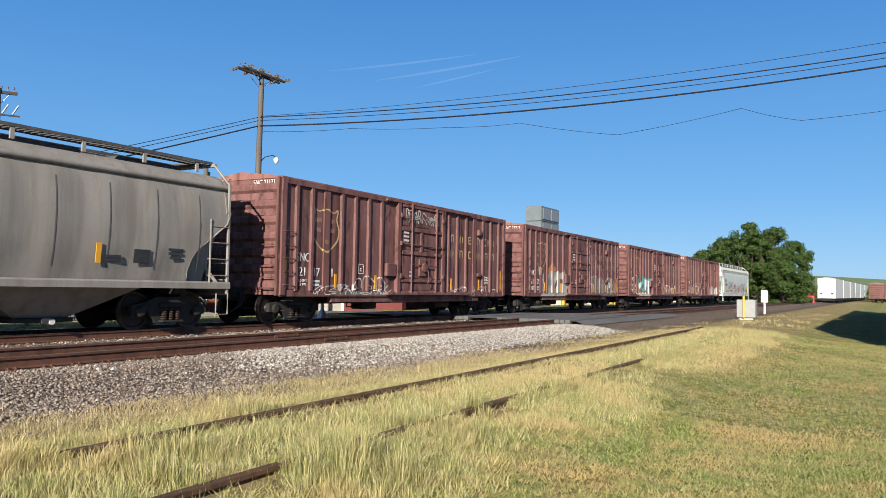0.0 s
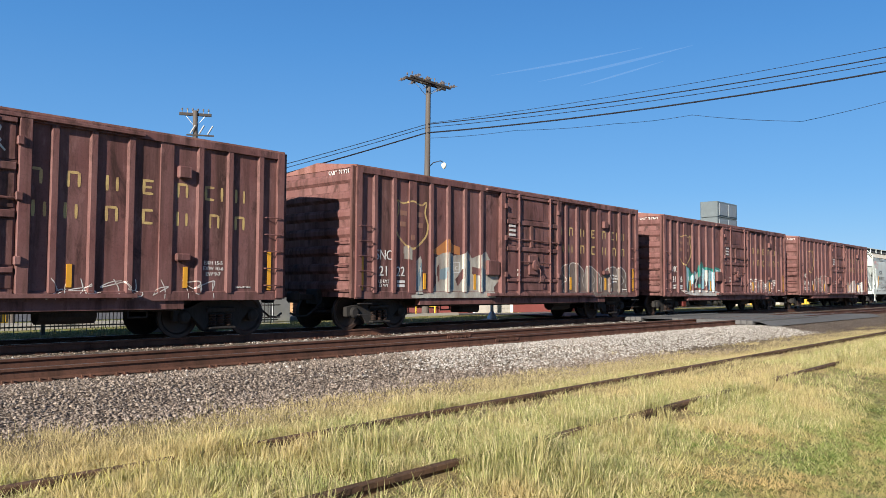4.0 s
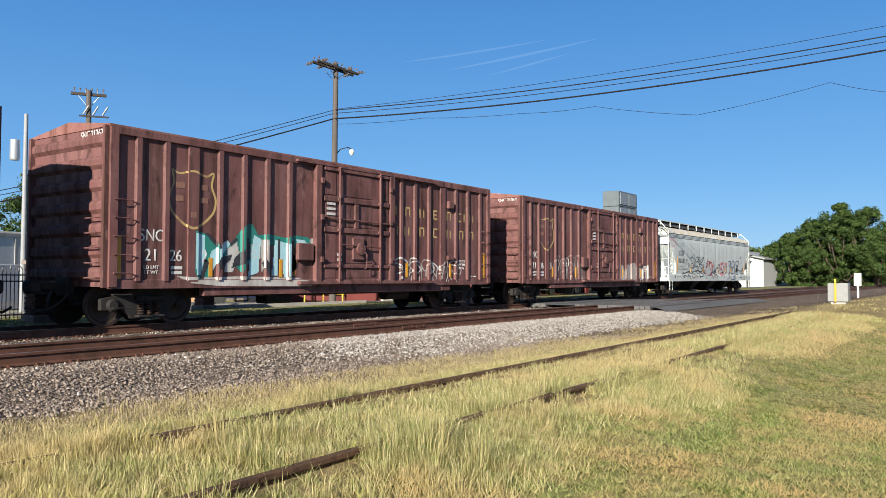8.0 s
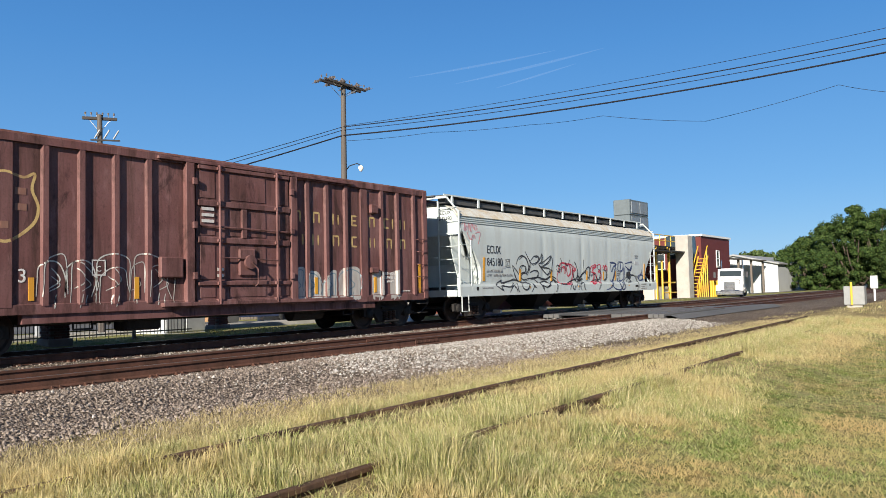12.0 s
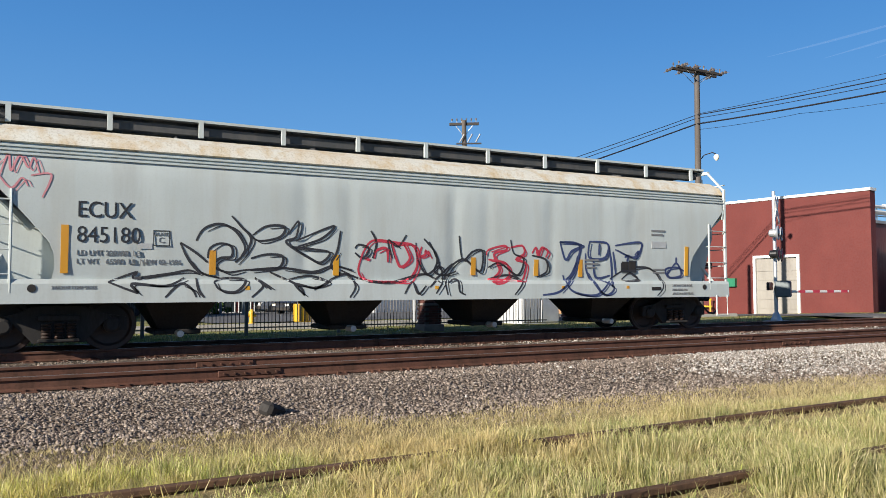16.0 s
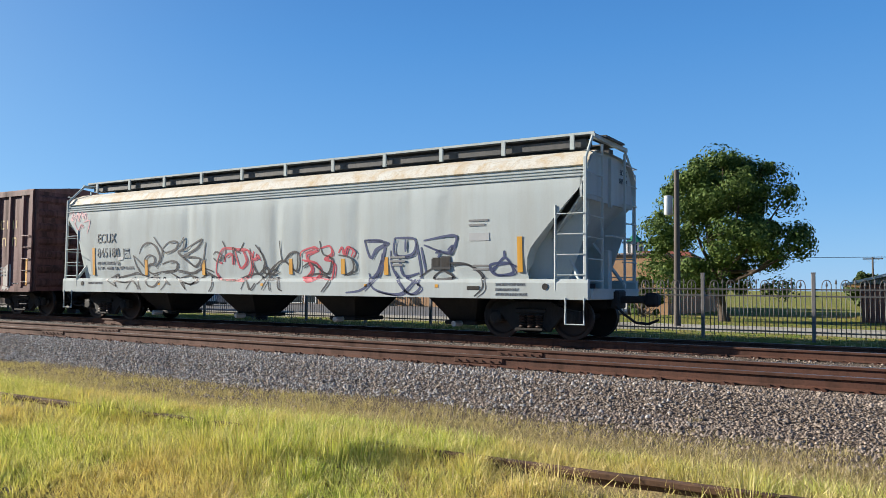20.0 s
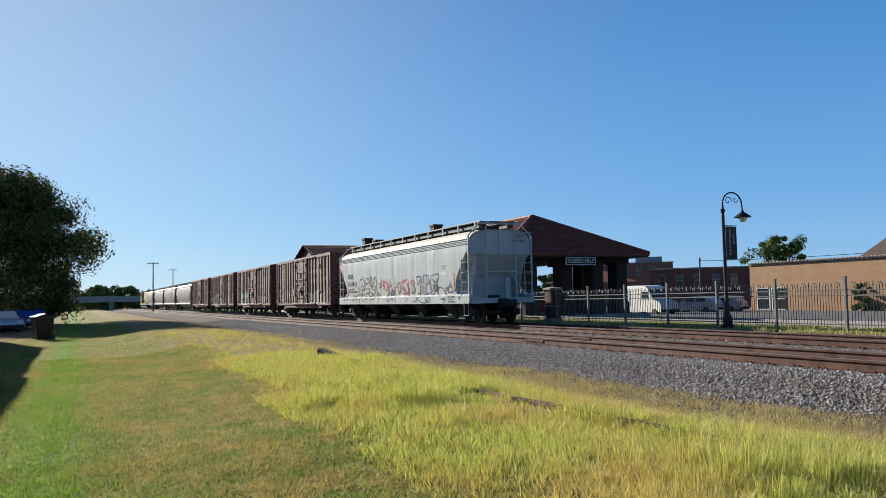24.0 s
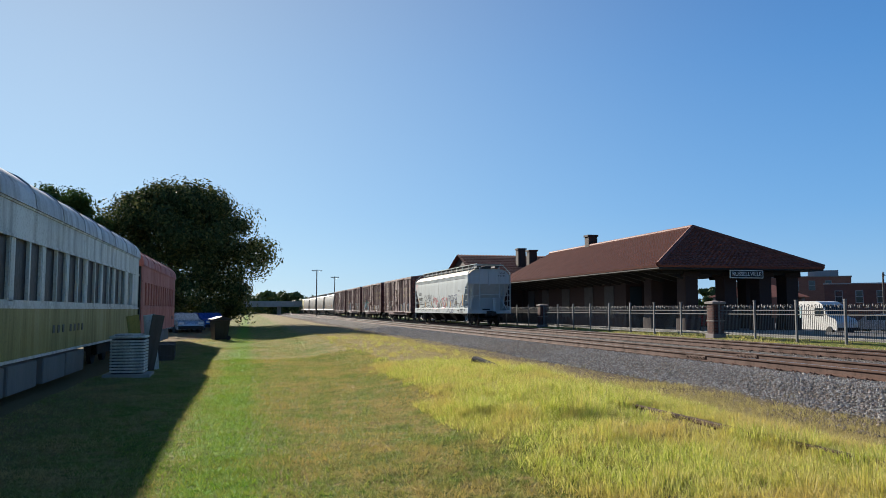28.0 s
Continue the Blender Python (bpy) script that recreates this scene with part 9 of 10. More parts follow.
def car_body(place, paint_mat, label, long=4.6, high=1.7, van=False):
    t = thing("van" if van else "car", label, "van" if van else "car", place)
    h = high
    if van:
        prof = [(-2.7, 0.4), (-2.7, 1.0), (-2.5, 1.25), (-1.7, 1.45), (-1.15, h - 0.25), (-0.7, h - 0.05), (0, h), (2.6, h - 0.02), (2.75, h - 0.3), (2.8, 0.4)]
    else:
        k = long / 4.6
        prof = [(-2.3 * k, 0.35), (-2.3 * k, 0.72), (-2.15 * k, 0.92), (-1.1 * k, 1.05), (-0.45 * k, h - 0.08), (0.2 * k, h), (1.5 * k, h - 0.05), (2.15 * k, 1.05), (2.28 * k, 0.95), (2.3 * k, 0.35)]
    b = part("body", Geo().prism(prof, "y", -0.9, 0.9), paint_mat, t, smooth=True)
    if van:
        glassg = Geo().prism([(-1.68, 1.5), (-1.2, h - 0.32), (-1.16, h - 0.32), (-1.62, 1.5)], "y", -0.8, 0.8)
        sidew = Geo().box((-0.75, -0.91, 1.75), (0.9, 0.02, 0.6)).box((-0.75, 0.91, 1.75), (0.9, 0.02, 0.6))
        part("wrap", Geo().box((1.9, -0.912, 1.5), (1.3, 0.012, 1.4)).box((1.9, 0.912, 1.5), (1.3, 0.012, 1.4)), SPRAY_SKY, b, "pale blue printed panel")
        wx = (-1.9, 1.8)
    else:
        k = long / 4.6
        glassg = Geo().prism([(-1.02 * k, 1.08), (-0.5 * k, h - 0.14), (-0.44 * k, h - 0.14), (-0.94 * k, 1.08)], "y", -0.74, 0.74)
        glassg.prism([(1.62 * k, h - 0.14), (2.1 * k, 1.08), (2.06 * k, 1.08), (1.56 * k, h - 0.14)], "y", -0.74, 0.74)
        sidew = Geo()
        for s in (-1, 1):
            sidew.box((-0.05 * k, s * 0.902, (1.05 + h) / 2 - 0.04), (0.8 * k, 0.02, h - 1.25)).box((0.95 * k, s * 0.902, (1.05 + h) / 2 - 0.04), (0.9 * k, 0.02, h - 1.25))
        wx = (-1.4 * k, 1.4 * k)
    part("windscreen", glassg, DARKGLASS, b)
    part("side_window", sidew, DARKGLASS, b)
    for s in (-1, 1):
        for x in wx:
            wheel_at(t, x, s * 0.82, 0.34, 0.34, 0.24)
        part("headlight", Geo().box((prof[0][0] - 0.01, s * 0.65, 0.78), (0.05, 0.34, 0.16)), LAMPGLASS, b, "clear headlight")
        part("tail_light", Geo().box((prof[-1][0] + 0.01, s * 0.72, 0.95), (0.04, 0.2, 0.3)), SPRAY_RED, b, "red tail light")
    part("bumper", Geo().box((prof[0][0], 0, 0.48), (0.14, 1.75, 0.24), cut=0.04).box((prof[-1][0], 0, 0.48), (0.14, 1.75, 0.24), cut=0.04), UNDER, b)
    return t


NAVY = plain("car_navy", (0.012, 0.018, 0.04), 0.25)
SILVER = plain("car_silver", (0.45, 0.46, 0.47), 0.25, 0.5)
CARRED = plain("car_red", (0.35, 0.015, 0.02), 0.25)
CARBLACK = plain("car_black", (0.015, 0.015, 0.017), 0.25)
CARBLUE = plain("car_blue", (0.02, 0.08, 0.3), 0.25)
car_body(pose(spot(40.4, 46).x, spot(40.4, 46).y, 0.0, 0, 0, 150), NAVY, "dark navy SUV on the street by the factory", 4.7, 1.75)
car_body(pose(spot(-50.1, 68).x, spot(-50.1, 68).y, -0.28, 0, 0, 178), WHITEPAINT, "white delivery van with pale blue sides", high=2.6, van=True)
for a, dist, mat, rz, lab in ((-46.9, 74, SILVER, 20, "silver car parked on the lot"), (-45.3, 76, SILVER, 20, "silver car parked on the lot"), (-58.6, 60, CARRED, 70, "red parked car by the depot"), (5.6, 62, CARBLACK, 10, "black SUV parked on the street"),
                              (9.0, 66, SILVER, 5, "silver pickup parked on the street"), (18.3, 60, CARBLACK, 30, "dark car parked behind the fence"), (20.4, 62, NAVY, 25, "dark blue car parked on the lot"), (22.6, 63, CARRED, 20, "dark red SUV parked on the lot"),
                              (24.2, 63, CARBLACK, 20, "black SUV parked on the street"), (16.9, 66, SILVER, 10, "silver SUV parked on the lot"), (30.9, 58, CARBLACK, 40, "dark SUV parked by the sheds")):
    p = spot(a, dist)
    car_body(pose(p.x, p.y, ground_z(p.y) + 0.06, 0, 0, rz), mat, lab, 4.6, 1.6 if mat is SILVER else 1.72)
for x, y, mat in ((-62, -5.2, CARRED), (-58.5, -4.6, SILVER), (-66, -3.2, CARBLUE)):
    car_body(pose(x, y, land_z(x, y) - 0.1, 0, 0, 200), mat, "car parked in the shade behind the coaches", 4.5, 1.5)


# ================= buildings behind the fence =================
def flat_building(name, label, x0, x1, y0, y1, top, mat, category="building", base=-1.0, trim=CAPSTONE, turned=0.0):
    t = thing(name, label, category, pose(x0, y0, 0, 0, 0, turned))
    w, d = x1 - x0, y1 - y0
    part("wall", Geo().box((w / 2, d / 2, (top + base) / 2), (w, d, top - base)), mat, t)
    part("parapet", Geo().box((w / 2, d / 2, top + 0.04), (w + 0.24, d + 0.24, 0.16)), trim, t)
    return t


t = flat_building("tan_brick_building", "long tan brick warehouse with tiled parapet edge", -56.5, -17.0, 60, 80, 4.2, TANBRICK)
coping = Geo()
for k in range(98):
    coping.rod((0.2 + k * 0.4, -0.16, 4.34), (0.5 + k * 0.4, -0.16, 4.34), 0.09, 6)
part("coping_tiles", coping, CAPSTONE, t, "row of rounded coping tiles")
part("garage_door", Geo().box((34.8, -0.05, 0.55), (3.1, 0.12, 2.4)), PALE, t, "grey garage door")
part("door", Geo().box((35.7, -0.1, 0.5), (1.2, 0.1, 2.2)), WHITEPAINT, t, "white metal door")
windows_on(t, [(31.8, 1.7)], 1.7, 0.9, "y", (0, -1), "small barred window")
part("meter_box", Geo().box((28.6, -0.12, 0.6), (0.5, 0.22, 1.0)), WHITEPAINT, t, "white meter box")
windows_on(t, [(1.6, 0.9), (3.4, 0.9)], 1.5, 2.0, "y", (0, -1), "shop window at the corner", False)
windows_on(t, [(3.0, 0.9)], 2.5, 2.0, "x", (0, -1), "shop window at the corner", False)

t = thing("church_hall", "large brown shingled roof behind the warehouse", "building")
roofg = Geo().prism([(72, 3.8), (80, 7.5), (88, 3.8)], "x", -55.5, -31.0)
part("roof", roofg, SHINGLE, t, "brown shingle gable roof")
part("wall", Geo().box((-43.2, 80, 1.2), (23.6, 14.5, 5.4)), TANBRICK, t)
part("chimney", Geo().box((-43.6, 73.4, 5.2), (1.1, 1.1, 2.2)).box((-43.6, 73.4, 6.35), (1.3, 1.3, 0.2)), TOWNBRICK, t, "stone chimney")
for x in (-49.0, -38.5):
    part("roof_vent", Geo().box((x, 76, 6.0), (0.5, 0.5, 0.5)), SHINGLE, t)
t = thing("hip_house", "low house with brown hip roof", "house")
part("roof", Geo().add([(-31, 84, 3.9), (-20, 84, 3.9), (-20, 94, 3.9), (-31, 94, 3.9), (-28, 89, 6.0), (-23, 89, 6.0)], [(0, 1, 5, 4), (1, 2, 5), (2, 3, 4, 5), (3, 0, 4), (0, 3, 2, 1)]), TILE, t)
part("wall", Geo().box((-25.5, 89, 1.4), (10, 9, 5)), TANBRICK, t)
t = thing("church_cupola", "white louvred cupola with green cap and cross", "cupola", pose(-29.7, 91, 0))
part("base", Geo().box((0, 0, 2.4), (2.4, 2.4, 6.6)), WHITEPAINT, t)
part("drum", Geo().turn([(0.95, 5.6), (0.95, 7.1)], 8), DARKGLASS, t)
for k in range(8):
    a = math.pi / 4 * k
    part("column", Geo().box((0.98 * math.cos(a), 0.98 * math.sin(a), 6.35), (0.2, 0.2, 1.5)), WHITEPAINT, t)
part("cap", Geo().turn([(1.2, 7.1), (0.7, 7.6), (0.1, 8.2), (0.03, 8.3)], 8), GREENSIGN, t, "green copper cap")
part("cross", Geo().box((0, 0, 8.8), (0.1, 0.1, 1.1)).box((0, 0, 8.95), (0.6, 0.1, 0.1)), UNITGREY, t)

t = thing("gabled_hall", "low brick hall with wide grey gable roof", "building")
part("wall", Geo().box((1.2, 62, 0.6), (9.6, 14, 2.9)), TOWNBRICK, t)
part("gable", Geo().prism([(-4.1, 1.95), (1.95, 3.55), (6.7, 1.95)], "y", 55.0, 69), GREYROOF, t, "grey gable end")
part("roof", Geo().prism([(-4.6, 1.85), (1.95, 3.6), (7.2, 1.85), (7.2, 2.02), (1.95, 3.78), (-4.6, 2.02)], "y", 54.4, 69.5), WHITEPAINT, t, "pale roof edge")
windows_on(t, [(0.2, 0.7)], 2.0, 1.9, "y", (55.0, -1), "dark double door", False)
windows_on(t, [(3.1, 0.7)], 0.5, 1.9, "y", (55.0, -1), "narrow door", False)

t = flat_building("civic_building", "tall red brick office block with a glass corner tower", 13.2, 28.6, 95, 120, 7.8, TOWNBRICK, base=-1.5, trim=GREYROOF)
windows_on(t, [(3.3 + 2.4 * k, 5.6) for k in range(5)], 1.0, 1.8, "y", (0, -1), "office window")
windows_on(t, [(3.3 + 2.4 * k, 1.6) for k in range(5)], 1.0, 1.8, "y", (0, -1), "office window")
part("penthouse", Geo().box((10.2, 4, 8.9), (5.8, 5, 2.4)), TOWNBRICK, t)
for k in range(5):
    part("roof_unit", Geo().box((2.4 + 1.1 * k, 2, 8.2), (0.8, 0.8, 0.9)), GALV, t)
tower = part("glass_tower", Geo().box((-1.6, 2.5, 3.2), (3.2, 5, 9.0)), DARKGLASS, t, "curved dark glass stair tower")
for k in range(5):
    part("mullion", Geo().box((-1.6, -0.03, 0.4 + 1.5 * k), (3.25, 0.08, 0.12)), GALV, tower)
for k in range(5):
    part("mullion", Geo().box((-3.2 + 0.8 * k, -0.03, 3.2), (0.08, 0.08, 8.8)), GALV, tower)
part("tower_cap", Geo().box((-1.6, 2.5, 7.9), (3.5, 5.2, 0.9)), GALV, t)
flat_building("brick_block", "dark brick block behind the gabled hall", 2.5, 9.6, 92, 100, 5.2, TOWNBRICK, base=-1.5)
flat_building("dark_block", "dark grey block beside the civic building", 28.9, 33, 96, 108, 6.9, GREYROOF, base=-1.5)


def shop_pavilion():
    t = thing("roadside_shop", "red shop with pale pink hip roof and white windows", "shop")
    x0, x1, y0, y1 = 10.6, 19.8, 62, 71
    part("wall", Geo().box(((x0 + x1) / 2, (y0 + y1) / 2, 1.2), (x1 - x0 - 1.2, y1 - y0 - 1.2, 3.6)), REDWALL, t)
    xm, ym = (x0 + x1) / 2 - 1.2, (y0 + y1) / 2
    part("roof", Geo().add([(x0, y0, 2.95), (x1, y0, 2.95), (x1, y1, 2.95), (x0, y1, 2.95), (xm, ym, 4.7), (xm + 1, ym, 4.7)], [(0, 1, 5, 4), (1, 2, 5), (2, 3, 4, 5), (3, 0, 4), (0, 3, 2, 1)]), PINKROOF, t, "pale pink hip roof")
    windows_on(t, [(12.2 + 1.25 * k, 0.7) for k in range(6)], 0.95, 1.9, "y", (62.6, -1), "white framed shop window", False)
    part("awning", Geo().prism([(61.2, 1.9), (62.6, 2.3), (62.6, 2.4), (61.2, 2.0)], "x", 13.0, 18.6), REDWALL, t, "red awning")


shop_pavilion()
t = thing("sign_tower", "tall roadside sign with stacked boards on posts", "sign")
for x in (13.0, 14.7):
    part("post", Geo().box((x, 58, 2.3), (0.16, 0.16, 5.6)), UNITGREY, t)
for z0, z1, mat, lab in ((4.12, 5.42, GREENSIGN, "green sign board"), (3.0, 3.95, SHINGLE, "brown sign board"), (2.2, 2.9, NAVY, "dark blue sign board")):
    s = part("board", Geo().box((13.85, 57.85, (z0 + z1) / 2), (2.3 if z0 > 4 else 1.6, 0.2, z1 - z0), cut=0.03), mat, t, lab)
    bars = Geo()
    if z0 > 4:
        for k in range(8):
            bars.box((12.98 + 0.25 * k, 57.74, z0 + 0.95), (0.15, 0.02, 0.26))
        bars.box((13.85, 57.74, z0 + 0.4), (1.5, 0.02, 0.06))
    else:
        bars.box((13.85, 57.74, (z0 + z1) / 2 + 0.12), (1.2, 0.02, 0.16)).box((13.85, 57.74, (z0 + z1) / 2 - 0.16), (1.0, 0.02, 0.12))
    part("lettering", bars, LETTER, s, "pale bars of writing")

t = flat_building("white_warehouse", "long white metal warehouse with flat roof", 24.8, 46, 66, 84, 4.9, WHITEWALL, base=-1.2, trim=GREYROOF, turned=14)
for k in range(4):
    part("downpipe", Geo().box((4 + 4.6 * k, -0.08, 1.9), (0.3, 0.1, 5.8)), GREYROOF, t)
pipe = Geo().rod((6, 4, 5.3), (20, 4, 5.5), 0.18, 8).box((9, 4, 5.3), (1.0, 0.6, 0.7)).box((15, 4, 5.4), (0.6, 0.6, 0.9))
part("roof_pipes", pipe, CONCRETE, t)
solid("white_container", Geo().box((0, 0, 1.3), (12, 2.4, 2.7), cut=0.03), WHITEWALL, "long white storage trailer beside the warehouse", "container", place=pose(29.5, 57.5, -0.3, 0, 0, 14))
t = thing("corrugated_shed", "brown corrugated shed beside the street", "shed", pose(spot(38.2, 60).x, spot(38.2, 60).y, 0, 0, 0, -40))
part("wall", Geo().box((2.6, 3, 1.7), (5.2, 6, 4.4)), CORRUGATED, t)
for k in range(22):
    part("wall_rib", Geo().box((0.12 + 0.235 * k, -0.03, 1.7), (0.09, 0.06, 4.3)), CORRUGATED, t)
part("wall_side", Geo().box((-1.2, 2.6, 1.5), (2.4, 5, 4.2)), TANBRICK, t, "tan end wall")
t = thing("cooling_tower", "white lattice cooling frame behind the sheds", "cooling frame", pose(spot(36.8, 66).x, spot(36.8, 66).y, 0))
part("box", Geo().box((0, 0, 4.5), (2.4, 2.4, 3.0)), WHITEWALL, t)
for k in range(5):
    part("pipe", Geo().rod((1.5 + 0.25 * k, -1.2, 0), (1.5 + 0.25 * k, -1.2, 6.0), 0.06, 6), WHITEPAINT, t)
solid("steel_tank", Geo().turn([(0.1, -1.3), (0.5, -1.22), (0.65, -1.0), (0.65, 1.0), (0.5, 1.22), (0.1, 1.3)], 18, (0, 0, 1.35), "x").box((0, 0, 0.4), (2, 1.2, 0.8)), GALV, "shiny steel tank beside the factory corner", "tank", smooth=True, place=pose(spot(41.4, 47).x, spot(41.4, 47).y, 0, 0, 0, 60))

# grey double-door equipment cabinet by the crossing
t = thing("equipment_cabinet", "tall pale grey signal equipment cabinet with double doors", "cabinet", pose(15.2, 22.3, 0.36))
part("body", Geo().box((0.8, 0.85, 1.03), (1.6, 1.7, 2.06), cut=0.015), plain("cabinet_grey", (0.42, 0.43, 0.44), 0.5), t)
part("roof", Geo().box((0.8, 0.85, 2.09), (1.72, 1.82, 0.08), cut=0.02), GALV, t)
for k in range(2):
    dd = part("door", Geo().box((0.42 + 0.77 * k, -0.02, 1.0), (0.74, 0.04, 1.86), cut=0.01), GALV, t)
    part("door_handle", Geo().box((0.7 + 0.22 * k, -0.06, 1.0), (0.04, 0.05, 0.2)), UNDER, dd)
    part("door_vent", Geo().box((0.42 + 0.77 * k, -0.045, 1.6), (0.4, 0.02, 0.16)), UNDER, dd)


def crossing_signal(x, y, turned):
    t = thing("crossing_signal", "railway crossing signal with crossbuck and red lamp heads", "crossing signal", pose(x, y, ground_z(y), 0, 0, turned))
    part("mast", Geo().rod((0, 0, 0), (0, 0, 4.85), 0.065, 12).turn([(0.22, 0), (0.2, 0.15), (0.08, 0.4)], 12), GALV, t, "silver mast", smooth=True)
    for a in (45, -45):
        b = Geo()
        b.box((0, 0, 0), (1.25, 0.03, 0.21), pose(0, 0, 0, 0, a, 0))
        part("crossbuck_blade", b, WHITEPAINT, t, "white crossbuck blade", place=pose(0, -0.09 - (0.02 if a > 0 else 0), 4.15))
    for z in (3.28, 2.52):
        part("lamp_bar", Geo().rod((-0.42, 0, z), (0.42, 0, z), 0.035, 8), GALV, t)
        for s in (-1, 1):
            h = part("lamp_head", Geo().turn([(0.26, -0.10), (0.27, -0.07), (0.16, -0.02), (0.13, 0.2), (0.05, 0.24)], 16, (s * 0.4, -0.1, z), "y"), BLACKIRON if z < 2.6 else GALV, t, "round signal lamp head", smooth=True)
            part("lens", Geo().turn([(0.02, -0.14), (0.13, -0.12), (0.15, -0.105)], 14, (s * 0.4, -0.1, z), "y"), SPRAY_RED if z < 2.6 else CERAMIC, h, "red glass lens")
    part("gate_mechanism", Geo().box((0.05, -0.25, 1.25), (0.55, 0.5, 0.6), cut=0.04), UNITGREY, t, "grey gate mechanism box")
    part("counterweight", Geo().box((0.0, 0.2, 1.35), (0.9, 0.1, 0.3), cut=0.03), BLACKIRON, t)
    part("foundation", Geo().box((0, 0, -0.05), (0.8, 0.8, 0.3), cut=0.03), CONCRETE, t)
    arm = part("gate_arm", Geo().box((2.2, 0, 0), (4.4, 0.04, 0.09), cut=0.008), WHITEPAINT, t, "lowered red and white gate arm", place=pose(0.2, 0.1, 1.15, 0, 0, -turned))
    for k in range(5):
        part("stripe", Geo().box((0.7 + 0.85 * k, 0, 0), (0.4, 0.046, 0.096)), SPRAY_RED, arm, "red stripe")


crossing_signal(24.4, 19.3, 30)
t = thing("signal_box", "small silver relay case on a post beside the track", "relay case", pose(44.6, 6.5, land_z(44.6, 6.5)))
part("case", Geo().box((0, 0, 0.62), (0.72, 0.95, 0.95), cut=0.02), plain("relay_silver", (0.22, 0.225, 0.22), 0.6, 0.0), t)
part("post", Geo().box((-0.42, 0.1, 0.72), (0.07, 0.09, 1.15)), SAFETY, t, "yellow marker post")
part("leg", Geo().box((0, 0, 0.1), (0.5, 0.7, 0.3)), CONCRETE, t)
t = thing("relay_marker", "white post with small white case beside the track", "marker post", pose(62.5, 7.9, 0.1))
part("post", Geo().rod((0, 0, 0), (0, 0, 1.1), 0.07, 8), WHITEPAINT, t)
part("case", Geo().box((0, 0, 1.35), (0.35, 0.45, 0.9), cut=0.02), WHITEPAINT, t)
t = thing("yellow_crate", "bright yellow slatted bin behind the fence", "bin", pose(spot(18.5, 40).x, spot(18.5, 40).y, ground_z(38)))
part("body", Geo().box((0, 0, 0.5), (0.95, 0.8, 0.9), cut=0.03), SAFETY, t)
for k in range(4):
    part("slat", Geo().box((-0.36 + 0.24 * k, -0.42, 0.5), (0.06, 0.05, 0.8)), UNDER, t)
t = thing("fire_hydrant", "yellow fire hydrant on the grass", "hydrant", pose(spot(14.8, 38).x, spot(14.8, 38).y, ground_z(36.7)))
part("barrel", Geo().turn([(0.16, 0), (0.16, 0.08), (0.11, 0.1), (0.11, 0.5), (0.15, 0.52), (0.13, 0.62), (0.04, 0.72)], 12), SAFETY, t, smooth=True)
part("outlet", Geo().rod((-0.2, 0, 0.42), (0.2, 0, 0.42), 0.06, 8), SAFETY, t)
solid("ballast_block", Geo().box((0, 0, 0), (0.3, 0.2, 0.16), cut=0.04), UNDER, "broken black block lying on the ballast", "block", place=pose(2.62, 8.93, 0.2, 12, 20, 35))
solid("rail_scrap", Geo().box((0, 0, 0), (1.0, 0.22, 0.2), cut=0.05), TIE, "old tie end lying beside the ballast", "tie", place=pose(-18.0, 5.5, 0.3, 0, 12, 25))

# parked freight string and equipment far along the yard
t = thing("white_boxcar", "string end: white parked insulated boxcar", "boxcar", group="parked yard cars")
part("body", Geo().box((0, 0, 2.75), (17, 3.0, 3.6), cut=0.04), WHITEWALL, t)
part("roof", Geo().prism([(-1.5, 4.55), (0, 4.8), (1.5, 4.55)], "x", -8.5, 8.5), GREYROOF, t)
part("underframe", Geo().box((0, 0, 0.75), (16, 2.4, 0.4)).box((-6, 0, 0.4), (2, 2, 0.5)).box((6, 0, 0.4), (2, 2, 0.5)), UNDER, t)
for k in range(12):
    part("side_post", Geo().box((-8 + 1.45 * k, 1.53, 2.75), (0.12, 0.08, 3.5)), WHITEWALL, t)
for s in (-0.9, 0.9):
    part("end_lamp", Geo().box((-8.52, s, 1.8), (0.05, 0.4, 0.25)), UNDER, t)
t.matrix_basis = pose(165, 9.2, 0.1, 0, 0, -1.5)
for k in range(1, 6):
    copy_thing(t, pose(165 + 18.2 * k, 9.2 - 0.5 * k, 0.1, 0, 0, -1.5))
red = copy_thing(B2, pose(205, 1.6, 0.1, 0, 0, -2))
tagged(red, "rust-red boxcar parked far along the yard", "boxcar", "parked yard cars")
for k, (a, mat) in enumerate(((83.4, WHITEPAINT), (84.0, SPRAY_SKY), (84.5, SPRAY_TEAL), (85.2, SPRAY_RED), (82.9, GALV))):
    p = spot(a, 150)
    solid("yard_container", Geo().box((0, 0, 1.2), (3.0, 2.2, 2.4), cut=0.03), mat, "small parked container far along the yard", "container", "yard containers", place=pose(p.x, p.y, -0.2, 0, 0, 10 * k))


